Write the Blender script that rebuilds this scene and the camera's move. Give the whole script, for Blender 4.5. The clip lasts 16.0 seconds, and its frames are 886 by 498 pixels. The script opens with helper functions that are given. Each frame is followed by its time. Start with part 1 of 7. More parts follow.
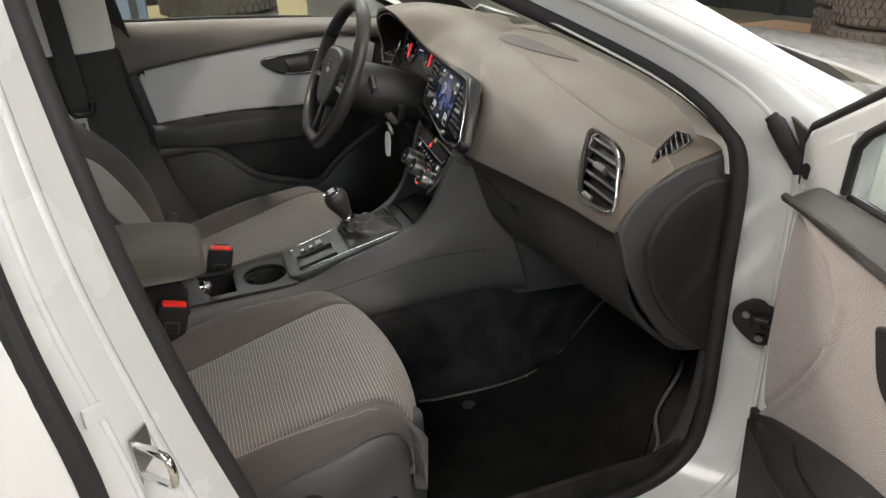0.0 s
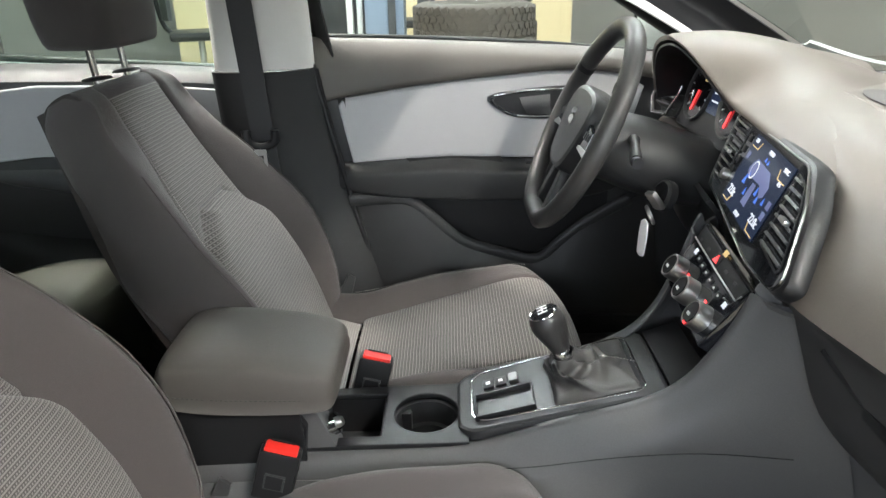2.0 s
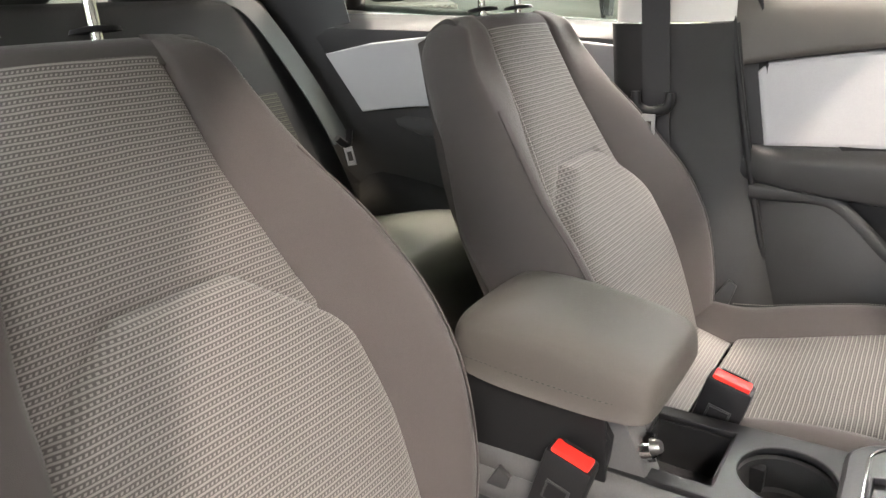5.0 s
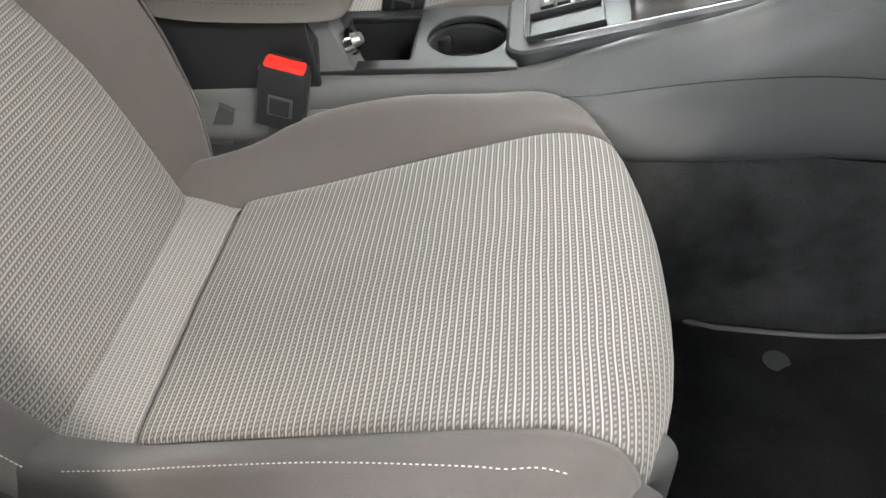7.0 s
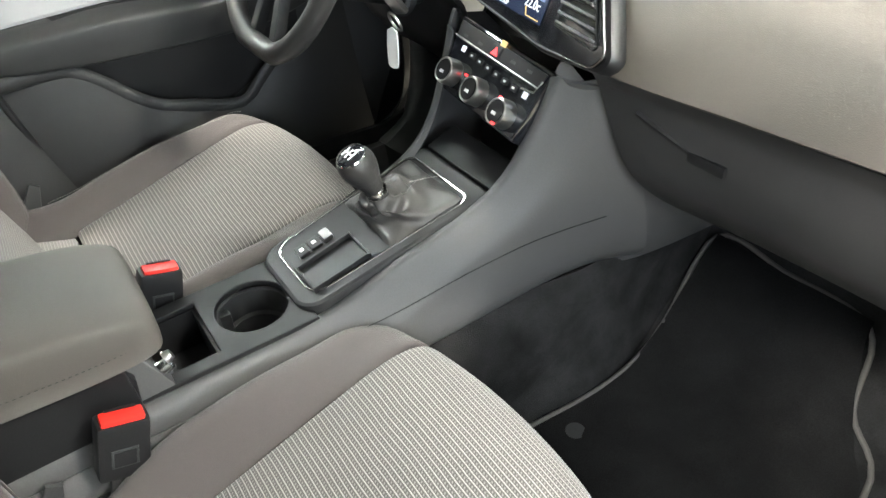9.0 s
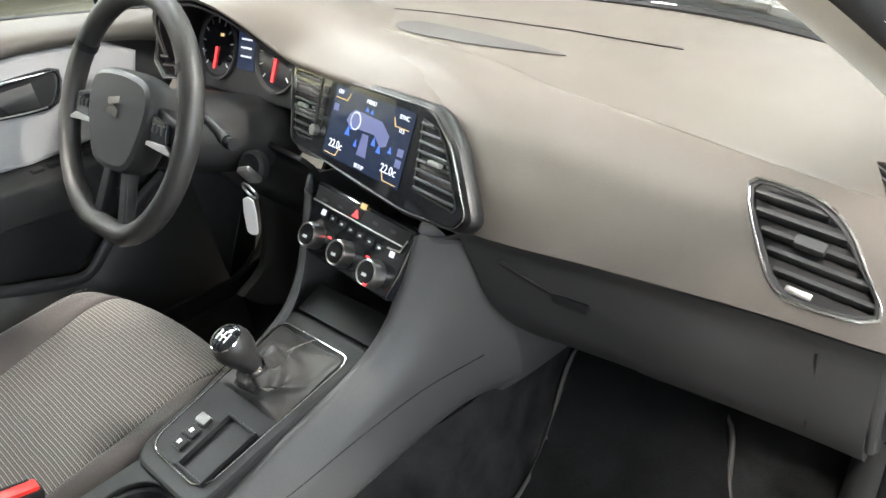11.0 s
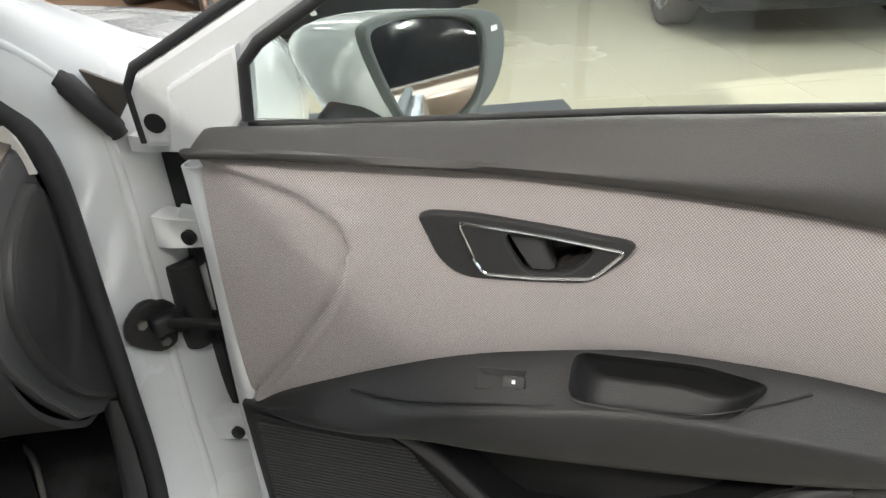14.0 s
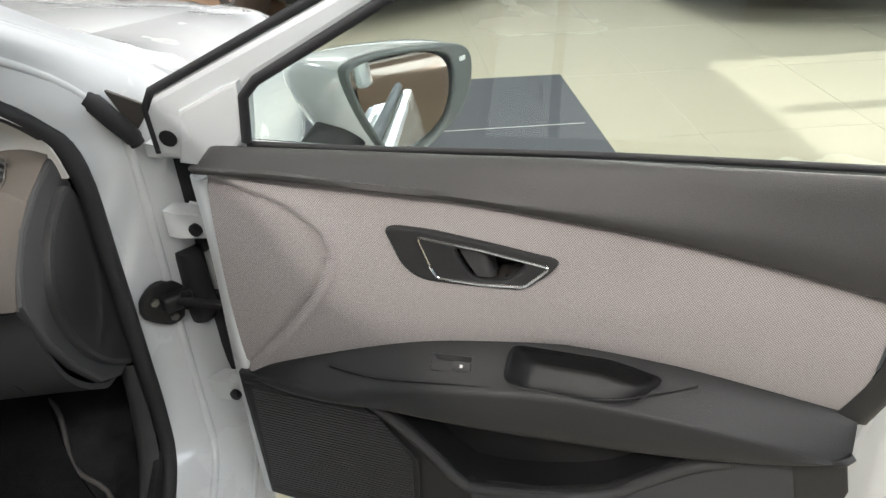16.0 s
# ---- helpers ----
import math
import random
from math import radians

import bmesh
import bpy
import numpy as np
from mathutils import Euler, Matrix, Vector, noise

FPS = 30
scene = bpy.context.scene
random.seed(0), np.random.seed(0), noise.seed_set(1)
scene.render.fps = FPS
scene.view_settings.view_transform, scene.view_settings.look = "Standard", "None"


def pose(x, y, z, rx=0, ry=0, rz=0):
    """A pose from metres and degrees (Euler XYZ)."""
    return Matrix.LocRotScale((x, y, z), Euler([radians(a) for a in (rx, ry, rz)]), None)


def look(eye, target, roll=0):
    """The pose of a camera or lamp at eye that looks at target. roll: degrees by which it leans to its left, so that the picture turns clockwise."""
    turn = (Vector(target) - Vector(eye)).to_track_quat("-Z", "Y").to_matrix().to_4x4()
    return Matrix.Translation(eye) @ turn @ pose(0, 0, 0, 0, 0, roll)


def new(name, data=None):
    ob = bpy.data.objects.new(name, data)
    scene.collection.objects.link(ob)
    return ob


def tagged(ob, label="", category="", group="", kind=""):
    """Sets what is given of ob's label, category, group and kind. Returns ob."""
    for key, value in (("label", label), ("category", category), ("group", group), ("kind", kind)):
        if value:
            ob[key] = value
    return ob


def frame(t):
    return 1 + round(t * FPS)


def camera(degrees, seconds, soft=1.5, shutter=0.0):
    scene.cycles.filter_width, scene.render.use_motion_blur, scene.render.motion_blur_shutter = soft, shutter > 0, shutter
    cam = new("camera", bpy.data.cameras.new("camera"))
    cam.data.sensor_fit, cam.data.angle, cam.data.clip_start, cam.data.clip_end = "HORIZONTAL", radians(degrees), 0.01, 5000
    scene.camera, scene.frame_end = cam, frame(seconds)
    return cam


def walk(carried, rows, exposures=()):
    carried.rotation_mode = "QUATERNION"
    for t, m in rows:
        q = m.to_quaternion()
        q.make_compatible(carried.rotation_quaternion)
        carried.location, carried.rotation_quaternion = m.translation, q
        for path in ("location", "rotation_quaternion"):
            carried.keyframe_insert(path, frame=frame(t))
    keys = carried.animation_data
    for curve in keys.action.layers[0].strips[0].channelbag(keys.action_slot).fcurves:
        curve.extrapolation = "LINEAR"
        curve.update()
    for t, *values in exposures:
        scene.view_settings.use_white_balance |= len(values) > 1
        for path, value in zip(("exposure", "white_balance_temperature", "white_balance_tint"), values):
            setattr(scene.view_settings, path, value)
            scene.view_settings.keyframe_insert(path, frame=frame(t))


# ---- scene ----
cam = camera(63.9, 16.0)
walk(cam, [
    (0.0, pose(1.4169, 0.0717, 1.2387, 65.555, 2.387, 69.797)),
    (0.5, pose(1.3930, 0.0725, 1.2622, 65.058, 2.289, 69.438)),
    (1.0, pose(1.2181, 0.1284, 1.2346, 65.352, 1.830, 71.074)),
    (1.5, pose(1.0376, 0.1808, 1.2174, 66.539, 1.660, 78.494)),
    (2.0, pose(0.8668, 0.1974, 1.1695, 68.617, 1.109, 90.283)),
    (2.5, pose(0.7416, 0.2154, 1.1420, 70.724, 0.688, 103.902)),
    (3.0, pose(0.6790, 0.2173, 1.1267, 73.332, 0.298, 115.308)),
    (3.2, pose(0.6569, 0.2207, 1.1210, 74.362, 0.323, 119.532)),
    (5.3, pose(0.6878, 0.2102, 1.0358, 69.356, 1.055, 124.005)),
    (5.5, pose(0.6956, 0.2088, 1.0309, 66.435, 0.980, 121.701)),
    (6.0, pose(0.7320, 0.2339, 0.9834, 60.674, 2.624, 115.076)),
    (6.5, pose(0.7525, 0.2339, 0.9714, 52.384, 3.408, 105.798)),
    (7.0, pose(0.7602, 0.2259, 0.9745, 45.880, 3.000, 95.678)),
    (7.5, pose(0.7487, 0.1996, 0.9887, 42.783, 2.839, 86.397)),
    (8.0, pose(0.7384, 0.1455, 1.0518, 42.921, 2.822, 77.568)),
    (8.5, pose(0.7180, 0.0867, 1.1401, 46.163, 2.435, 67.692)),
    (9.0, pose(0.7109, 0.0078, 1.1635, 52.958, 2.826, 56.158)),
    (9.2, pose(0.7067, -0.0089, 1.1780, 54.992, 3.006, 52.824)),
    (11.3, pose(0.6747, 0.0003, 1.2277, 61.140, 3.008, 38.451)),
    (11.5, pose(0.7077, 0.0149, 1.2242, 61.231, 3.000, 35.233)),
    (12.0, pose(0.8068, 0.0499, 1.2151, 61.623, 3.155, 25.251)),
    (12.5, pose(0.8903, 0.0647, 1.2033, 61.720, 3.307, 13.866)),
    (13.0, pose(0.9538, 0.0720, 1.1923, 61.750, 3.384, 4.659)),
    (13.5, pose(0.9666, 0.0721, 1.1828, 61.178, 2.951, -2.440)),
    (14.0, pose(0.9765, 0.0688, 1.1682, 60.354, 2.584, -7.038)),
    (14.5, pose(0.9765, 0.0723, 1.1671, 59.074, 2.154, -9.962)),
    (15.0, pose(0.9771, 0.0758, 1.1639, 58.124, 1.963, -11.491)),
    (15.5, pose(0.9715, 0.0496, 1.2192, 57.404, 1.624, -11.133)),
    (16.0, pose(1.0154, -0.0268, 1.2834, 56.963, 1.140, -5.825)),
], exposures=[(0, -0.12, 6650, 12), (1, 0.10, 6600, 11), (1.5, 0.50, 6350, 10), (2, 0.80, 6150, 10), (2.5, 1.08, 6300, 10), (3.2, 1.15, 6400, 10), (5.3, 1.55, 6750, 17), (6, 1.43, 6700, 16), (6.5, 1.39, 6450, 12), (7, 1.32, 6300, 10), (7.5, 1.23, 6200, 10), (8, 1.34, 6200, 8), (8.5, 1.47, 6150, 6), (9, 1.52, 6250, 7), (11.3, 1.09, 6200, 10), (12, 0.79, 6300, 10), (12.5, 0.48, 6300, 10), (13.5, 0.23, 6250, 10), (15, 0.20, 6150, 10), (16, 0.07, 6150, 10)])

# ---- light ----
world = bpy.data.worlds.new("showroom_sky")
scene.world = world
world.use_nodes = True
wn = world.node_tree.nodes
sky = wn.new("ShaderNodeTexSky")
sky.sky_type, sky.sun_disc, sky.sun_elevation, sky.sun_rotation = "NISHITA", False, radians(38), radians(88)
world.node_tree.links.new(sky.outputs[0], wn["Background"].inputs[0])
wn["Background"].inputs[1].default_value = 0.12


def lamp(name, kind, m, energy, color, **kw):
    data = bpy.data.lights.new(name, kind)
    data.energy, data.color = energy, color
    for key, value in kw.items():
        if key == "angle":
            data.angle = value
        elif key == "size":
            data.shape, data.size, data.size_y = "RECTANGLE", value[0], value[1]
    ob = new(name, data)
    ob.matrix_world = m
    return ob


lamp("sun", "SUN", look((9, 0.8, 7.0), (0, 0.5, 0)), 5.0, (1.0, 0.95, 0.87), angle=radians(0.5))
# unseen ceiling panels, added and powered to fill room and car with light
PANELS = [(2.6, 2.4, 32), (2.4, 4.8, 30), (-.2, 5.2, 45), (-2.6, 1.6, 85), (-4.8, -.8, 240), (2.4, -1.7, 40)]
for lx, ly, watts in PANELS:
    lamp("ceiling_lamp", "AREA", pose(lx, ly, 3.55, 0, 0, 0), watts, (0.985, 0.98, 0.97), size=(1.6, 1.6))
# warm downlights round the car
SPOTS = [((-1.15, -1.40), (-.2, .2, .7), 130), ((-1.75, -.95), (-.2, -.7, .6), 15), ((3.00, 2.00), (.45, -.1, .6), 138), ((1.05, -1.95), (.9, .6, .7), 48)]
for (lx, ly), aim, watts in SPOTS:
    lamp("spot_lamp", "AREA", look((lx, ly, 3.60), aim), watts, (1.0, 0.91, 0.80), size=(.25, .25))
# daylight in the opening of the glazed wall
lamp("window_light", "AREA", look((6.95, -.7, 2.2), (0, .2, 1.0)), 310, (0.93, 0.97, 1.0), size=(6.8, 2.4))

# ---- materials ----
def mat(name, color, rough=0.6, metal=0.0, grain=0.0, scale=400.0, bump=0.0, bscale=None, spec=0.5, coat=0.0, stain=0.0, stain_scale=6.0,
        transmission=0.0, emission=None, strength=0.0, ior=1.45, sheen=0.0):
    """A surface with fine grain, larger stains and relief, in metres of the object."""
    m = bpy.data.materials.new(name)
    m.use_nodes = True
    nt = m.node_tree
    b = nt.nodes["Principled BSDF"]
    b.inputs["Base Color"].default_value = (*color, 1)
    b.inputs["Roughness"].default_value = rough
    b.inputs["Metallic"].default_value = metal
    b.inputs["Specular IOR Level"].default_value = spec
    b.inputs["Coat Weight"].default_value = coat
    b.inputs["Coat Roughness"].default_value = 0.04
    b.inputs["Transmission Weight"].default_value = transmission
    b.inputs["IOR"].default_value = ior
    b.inputs["Sheen Weight"].default_value = sheen
    if emission:
        b.inputs["Emission Color"].default_value = (*emission, 1)
        b.inputs["Emission Strength"].default_value = strength
    tc = nt.nodes.new("ShaderNodeTexCoord")
    last = None
    if grain or stain:
        mix = nt.nodes.new("ShaderNodeMix")
        mix.data_type, mix.blend_type = "RGBA", "MULTIPLY"
        mix.inputs[0].default_value = 1.0
        mix.inputs[6].default_value = (*color, 1)
        n1 = nt.nodes.new("ShaderNodeTexNoise")
        n1.inputs["Scale"].default_value, n1.inputs["Detail"].default_value = scale, 3
        nt.links.new(tc.outputs["Object"], n1.inputs["Vector"])
        r1 = nt.nodes.new("ShaderNodeMapRange")
        r1.inputs[1].default_value, r1.inputs[2].default_value = 0.3, 0.7
        r1.inputs[3].default_value, r1.inputs[4].default_value = 1 - grain, 1 + grain
        nt.links.new(n1.outputs[0], r1.inputs[0])
        n2 = nt.nodes.new("ShaderNodeTexNoise")
        n2.inputs["Scale"].default_value, n2.inputs["Detail"].default_value = stain_scale, 5
        nt.links.new(tc.outputs["Object"], n2.inputs["Vector"])
        r2 = nt.nodes.new("ShaderNodeMapRange")
        r2.inputs[1].default_value, r2.inputs[2].default_value = 0.3, 0.7
        r2.inputs[3].default_value, r2.inputs[4].default_value = 1 - stain, 1 + stain
        nt.links.new(n2.outputs[0], r2.inputs[0])
        mul = nt.nodes.new("ShaderNodeMath")
        mul.operation = "MULTIPLY"
        nt.links.new(r1.outputs[0], mul.inputs[0])
        nt.links.new(r2.outputs[0], mul.inputs[1])
        nt.links.new(mul.outputs[0], mix.inputs[7])
        nt.links.new(mix.outputs[2], b.inputs["Base Color"])
        rr = nt.nodes.new("ShaderNodeMapRange")
        rr.inputs[1].default_value, rr.inputs[2].default_value = 0.3, 0.7
        rr.inputs[3].default_value, rr.inputs[4].default_value = max(rough - 0.06, 0.02), min(rough + 0.06, 1)
        nt.links.new(n2.outputs[0], rr.inputs[0])
        nt.links.new(rr.outputs[0], b.inputs["Roughness"])
    if bump:
        nb = nt.nodes.new("ShaderNodeTexVoronoi" if bscale else "ShaderNodeTexNoise")
        nb.inputs["Scale"].default_value = bscale or scale
        nt.links.new(tc.outputs["Object"], nb.inputs["Vector"])
        bp = nt.nodes.new("ShaderNodeBump")
        bp.inputs["Strength"].default_value, bp.inputs["Distance"].default_value = bump, 0.0006
        nt.links.new(nb.outputs[0], bp.inputs["Height"])
        nt.links.new(bp.outputs[0], b.inputs["Normal"])
    return m


def math_node(nt, op, a, b=None, c=None):
    n = nt.nodes.new("ShaderNodeMath")
    n.operation = op
    for i, v in enumerate((a, b, c)):
        if v is None:
            continue
        if isinstance(v, (int, float)):
            n.inputs[i].default_value = v
        else:
            nt.links.new(v, n.inputs[i])
    return n.outputs[0]


def stripe_fabric(name, slope, pitch=0.0058, dash=0.0042, light=(0.235, 0.222, 0.210), dark=(0.088, 0.082, 0.078), fill=1.0, line_w=0.21):
    """Woven seat cloth: rows of pale dashes across the seat. slope: the part of z that adds to y along the rows' normal."""
    m = bpy.data.materials.new(name)
    m.use_nodes = True
    nt = m.node_tree
    b = nt.nodes["Principled BSDF"]
    b.inputs["Roughness"].default_value = 0.9
    b.inputs["Specular IOR Level"].default_value = 0.2
    b.inputs["Sheen Weight"].default_value = 0.15
    tc = nt.nodes.new("ShaderNodeTexCoord")
    sep = nt.nodes.new("ShaderNodeSeparateXYZ")
    nt.links.new(tc.outputs["Object"], sep.inputs[0])
    along = math_node(nt, "MULTIPLY_ADD", sep.outputs[2], slope[1], math_node(nt, "MULTIPLY", sep.outputs[1], slope[0]))
    wob = nt.nodes.new("ShaderNodeTexNoise")
    wob.inputs["Scale"].default_value = 14
    nt.links.new(tc.outputs["Object"], wob.inputs["Vector"])
    v = math_node(nt, "DIVIDE", math_node(nt, "MULTIPLY_ADD", wob.outputs[0], 0.0035, along), pitch)
    f = math_node(nt, "FRACT", v)

    def step(value, lo, hi):
        r = nt.nodes.new("ShaderNodeMapRange")
        r.interpolation_type = "SMOOTHSTEP"
        r.inputs[1].default_value, r.inputs[2].default_value = lo, hi
        nt.links.new(value, r.inputs[0])
        return r.outputs[0]
    line = step(math_node(nt, "ABSOLUTE", math_node(nt, "SUBTRACT", f, 0.24)), line_w, line_w * 0.4)
    slant = math_node(nt, "FRACT", math_node(nt, "ADD", math_node(nt, "DIVIDE", sep.outputs[0], dash), math_node(nt, "MULTIPLY", f, 0.9)))
    hs = math_node(nt, "SUBTRACT", 1.0, math_node(nt, "MULTIPLY", math_node(nt, "ABSOLUTE", math_node(nt, "SUBTRACT", slant, 0.5)), 2.0))
    dots = math_node(nt, "MULTIPLY", step(math_node(nt, "ABSOLUTE", math_node(nt, "SUBTRACT", f, 0.70)), 0.24, 0.08), step(hs, 0.30, 0.70))
    mask = math_node(nt, "MAXIMUM", line, math_node(nt, "MULTIPLY", dots, fill))
    weave = nt.nodes.new("ShaderNodeTexNoise")
    weave.inputs["Scale"].default_value = 1400
    nt.links.new(tc.outputs["Object"], weave.inputs["Vector"])
    mask2 = math_node(nt, "MULTIPLY", mask, math_node(nt, "MULTIPLY_ADD", weave.outputs[0], 0.9, 0.55))
    mx = nt.nodes.new("ShaderNodeMix")
    mx.data_type = "RGBA"
    mx.inputs[6].default_value, mx.inputs[7].default_value = (*dark, 1), (*light, 1)
    nt.links.new(mask2, mx.inputs[0])
    nt.links.new(mx.outputs[2], b.inputs["Base Color"])
    bp = nt.nodes.new("ShaderNodeBump")
    bp.inputs["Strength"].default_value, bp.inputs["Distance"].default_value = 0.4, 0.0010
    nt.links.new(mask, bp.inputs["Height"])
    nt.links.new(bp.outputs[0], b.inputs["Normal"])
    return m


def twill_cloth(name, pale, deep, pitch=0.0027):
    """Door cloth: a fine lattice of pale threads on a darker ground."""
    m = mat(name, pale, 0.9, spec=0.2, sheen=0.2)
    nt = m.node_tree
    b = nt.nodes["Principled BSDF"]
    tc = nt.nodes["Texture Coordinate"]
    sep = nt.nodes.new("ShaderNodeSeparateXYZ")
    nt.links.new(tc.outputs["Object"], sep.inputs[0])
    wob = nt.nodes.new("ShaderNodeTexNoise")
    wob.inputs["Scale"].default_value = 900
    nt.links.new(tc.outputs["Object"], wob.inputs["Vector"])
    humps = []
    for sign in (0.9, -0.9):
        run = math_node(nt, "MULTIPLY_ADD", sep.outputs[2], sign, sep.outputs[0])
        f = math_node(nt, "FRACT", math_node(nt, "MULTIPLY_ADD", wob.outputs[0], 0.25, math_node(nt, "DIVIDE", run, pitch)))
        humps.append(math_node(nt, "SUBTRACT", 1.0, math_node(nt, "MULTIPLY", math_node(nt, "ABSOLUTE", math_node(nt, "SUBTRACT", f, 0.5)), 2.0)))
    hump = math_node(nt, "MINIMUM", math_node(nt, "MULTIPLY_ADD", math_node(nt, "MULTIPLY", humps[0], humps[1]), 1.7, 0.05), 1.0)
    mx = nt.nodes.new("ShaderNodeMix")
    mx.data_type = "RGBA"
    mx.inputs[6].default_value, mx.inputs[7].default_value = (*deep, 1), (*pale, 1)
    nt.links.new(hump, mx.inputs[0])
    nt.links.new(mx.outputs[2], b.inputs["Base Color"])
    bp = nt.nodes.new("ShaderNodeBump")
    bp.inputs["Strength"].default_value, bp.inputs["Distance"].default_value = 0.5, 0.0006
    nt.links.new(hump, bp.inputs["Height"])
    nt.links.new(bp.outputs[0], b.inputs["Normal"])
    return m


M_PAINT = mat("white_car_paint", (0.64, 0.66, 0.665), 0.22, coat=1.0, grain=0.01, scale=900, stain=0.012)
M_PRIMED = mat("white_jamb_paint", (0.565, 0.59, 0.60), 0.25, coat=0.8, grain=0.015, scale=500, stain=0.03)
M_DASH = mat("dash_soft_plastic", (0.074, 0.0645, 0.055), 0.50, grain=0.06, scale=700, bump=0.18, bscale=900, stain=0.05, spec=0.42)
M_GRILLE = mat("speaker_mesh", (0.046, 0.044, 0.042), 0.6, grain=0.3, scale=900, bump=0.5, bscale=700, stain=0.05, spec=0.3)
M_GRILLE_D = mat("dark_speaker_mesh", (0.024, 0.0243, 0.025), 0.55, grain=0.35, scale=800, bump=0.6, bscale=600, stain=0.06, spec=0.25)
M_PLAST = mat("dark_grey_plastic", (0.026, 0.0263, 0.0268), 0.42, grain=0.1, scale=600, bump=0.35, bscale=800, stain=0.07, spec=0.34)
M_CAP = mat("window_ledge_plastic", (0.042, 0.041, 0.040), 0.42, grain=0.08, scale=600, bump=0.3, bscale=900, stain=0.05, spec=0.4)
M_FLANK = mat("soft_grey_console_plastic", (0.086, 0.0865, 0.0875), 0.45, grain=0.07, scale=600, bump=0.3, bscale=900, stain=0.05, spec=0.4)
M_PLAST2 = mat("mid_grey_plastic", (0.046, 0.0465, 0.0475), 0.42, grain=0.08, scale=600, bump=0.35, bscale=900, stain=0.05, spec=0.38)
M_BLACK = mat("black_plastic", (0.013, 0.0132, 0.014), 0.42, grain=0.12, scale=500, bump=0.2, stain=0.08, spec=0.35)
M_GLOSS = mat("gloss_black_trim", (0.012, 0.013, 0.016), 0.08, coat=0.6, stain=0.05, grain=0.02)
M_RUBBER = mat("rubber_seal", (0.021, 0.0212, 0.0225), 0.6, grain=0.12, scale=300, bump=0.25, stain=0.15, spec=0.35)
M_CHROME = mat("chrome", (0.78, 0.78, 0.77), 0.12, metal=1.0, stain=0.04, grain=0.02)
M_EDGE = mat("dark_satin_edge", (0.24, 0.24, 0.235), 0.30, metal=1.0, stain=0.08, grain=0.03)
# darker than the dash pad: the shade on the lid is in this grey
M_LID = mat("shaded_glovebox_plastic", (0.034, 0.034, 0.035), 0.45, grain=0.07, scale=600, bump=0.2, bscale=900, stain=0.05)
M_SATIN = mat("satin_metal", (0.55, 0.55, 0.54), 0.32, metal=1.0, stain=0.05, grain=0.03)
M_CLOTH = mat("plain_seat_cloth", (0.082, 0.073, 0.071), 0.92, grain=0.14, scale=1600, bump=0.5, bscale=1300, stain=0.05, sheen=0.2, spec=0.2)
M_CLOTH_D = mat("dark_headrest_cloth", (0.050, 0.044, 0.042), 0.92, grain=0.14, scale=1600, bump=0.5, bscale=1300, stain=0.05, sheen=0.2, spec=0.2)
M_VINYL = mat("armrest_vinyl", (0.071, 0.065, 0.058), 0.58, grain=0.06, scale=900, bump=0.3, bscale=1100, stain=0.04)
M_STRIPE_C = stripe_fabric("striped_cushion_cloth", (1.0, 0.0), light=(0.300, 0.285, 0.268), dark=(0.086, 0.080, 0.076), fill=0.5, line_w=0.17)
M_STRIPE_B = stripe_fabric("striped_backrest_cloth", (-0.43, 0.90), pitch=0.0061)
M_STRIPE_S = stripe_fabric("fine_strip_cloth", (1.0, 0.0), pitch=0.0046, dash=0.0034, light=(0.285, 0.272, 0.262), dark=(0.135, 0.127, 0.123), fill=0.8)
# rear stripes hold the dim rear cabin in their dark, yellowed colours
M_STRIPE_R = stripe_fabric("dim_striped_rear_cloth", (-0.3, 0.95), pitch=0.009, light=(0.07, 0.066, 0.052), dark=(0.02, 0.019, 0.017))
M_DOORCLOTH = twill_cloth("door_panel_cloth", (0.45, 0.412, 0.404), (0.200, 0.183, 0.184))
M_DOORCLOTH_L = mat("far_door_panel_cloth", (0.37, 0.37, 0.375), 0.88, grain=0.1, scale=1100, bump=0.5, bscale=900, stain=0.03, sheen=0.2, spec=0.2)
M_CARPET = mat("black_carpet", (0.027, 0.0273, 0.028), 0.97, grain=0.35, scale=900, bump=0.9, bscale=600, stain=0.45, stain_scale=16, spec=0.08)
M_MAT = mat("black_mat_pile", (0.0145, 0.0147, 0.0152), 0.97, grain=0.4, scale=700, bump=0.9, bscale=500, stain=0.3, stain_scale=14, spec=0.08)
M_BINDING = mat("mat_edge_binding", (0.115, 0.11, 0.105), 0.85, grain=0.15, scale=900, bump=0.5)
M_PALE = mat("pale_grey_trim", (0.60, 0.59, 0.56), 0.6, grain=0.03, scale=500, bump=0.2, stain=0.02)
M_LINER = mat("headliner_cloth", (0.55, 0.54, 0.50), 0.95, grain=0.05, scale=800, bump=0.3, stain=0.02)
M_BELT = mat("black_belt_webbing", (0.033, 0.033, 0.034), 0.7, grain=0.15, scale=900, bump=0.4, stain=0.05)
M_RED = mat("red_button", (0.72, 0.028, 0.02), 0.34, grain=0.03, stain=0.04)
# the olive is light through green glass, put into the cushion's colour
M_OLIVE = mat("olive_lit_bench_vinyl", (0.045, 0.048, 0.036), 0.6, grain=0.08, scale=900, bump=0.3, bscale=1000, stain=0.06)
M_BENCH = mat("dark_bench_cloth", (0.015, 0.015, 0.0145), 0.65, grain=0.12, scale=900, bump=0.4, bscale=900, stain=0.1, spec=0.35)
# black belt webbing, with the light on the rear belt in its colour
M_WEB = mat("lit_rear_webbing", (0.045, 0.052, 0.050), 0.6, grain=0.12, scale=900, bump=0.4, stain=0.05)
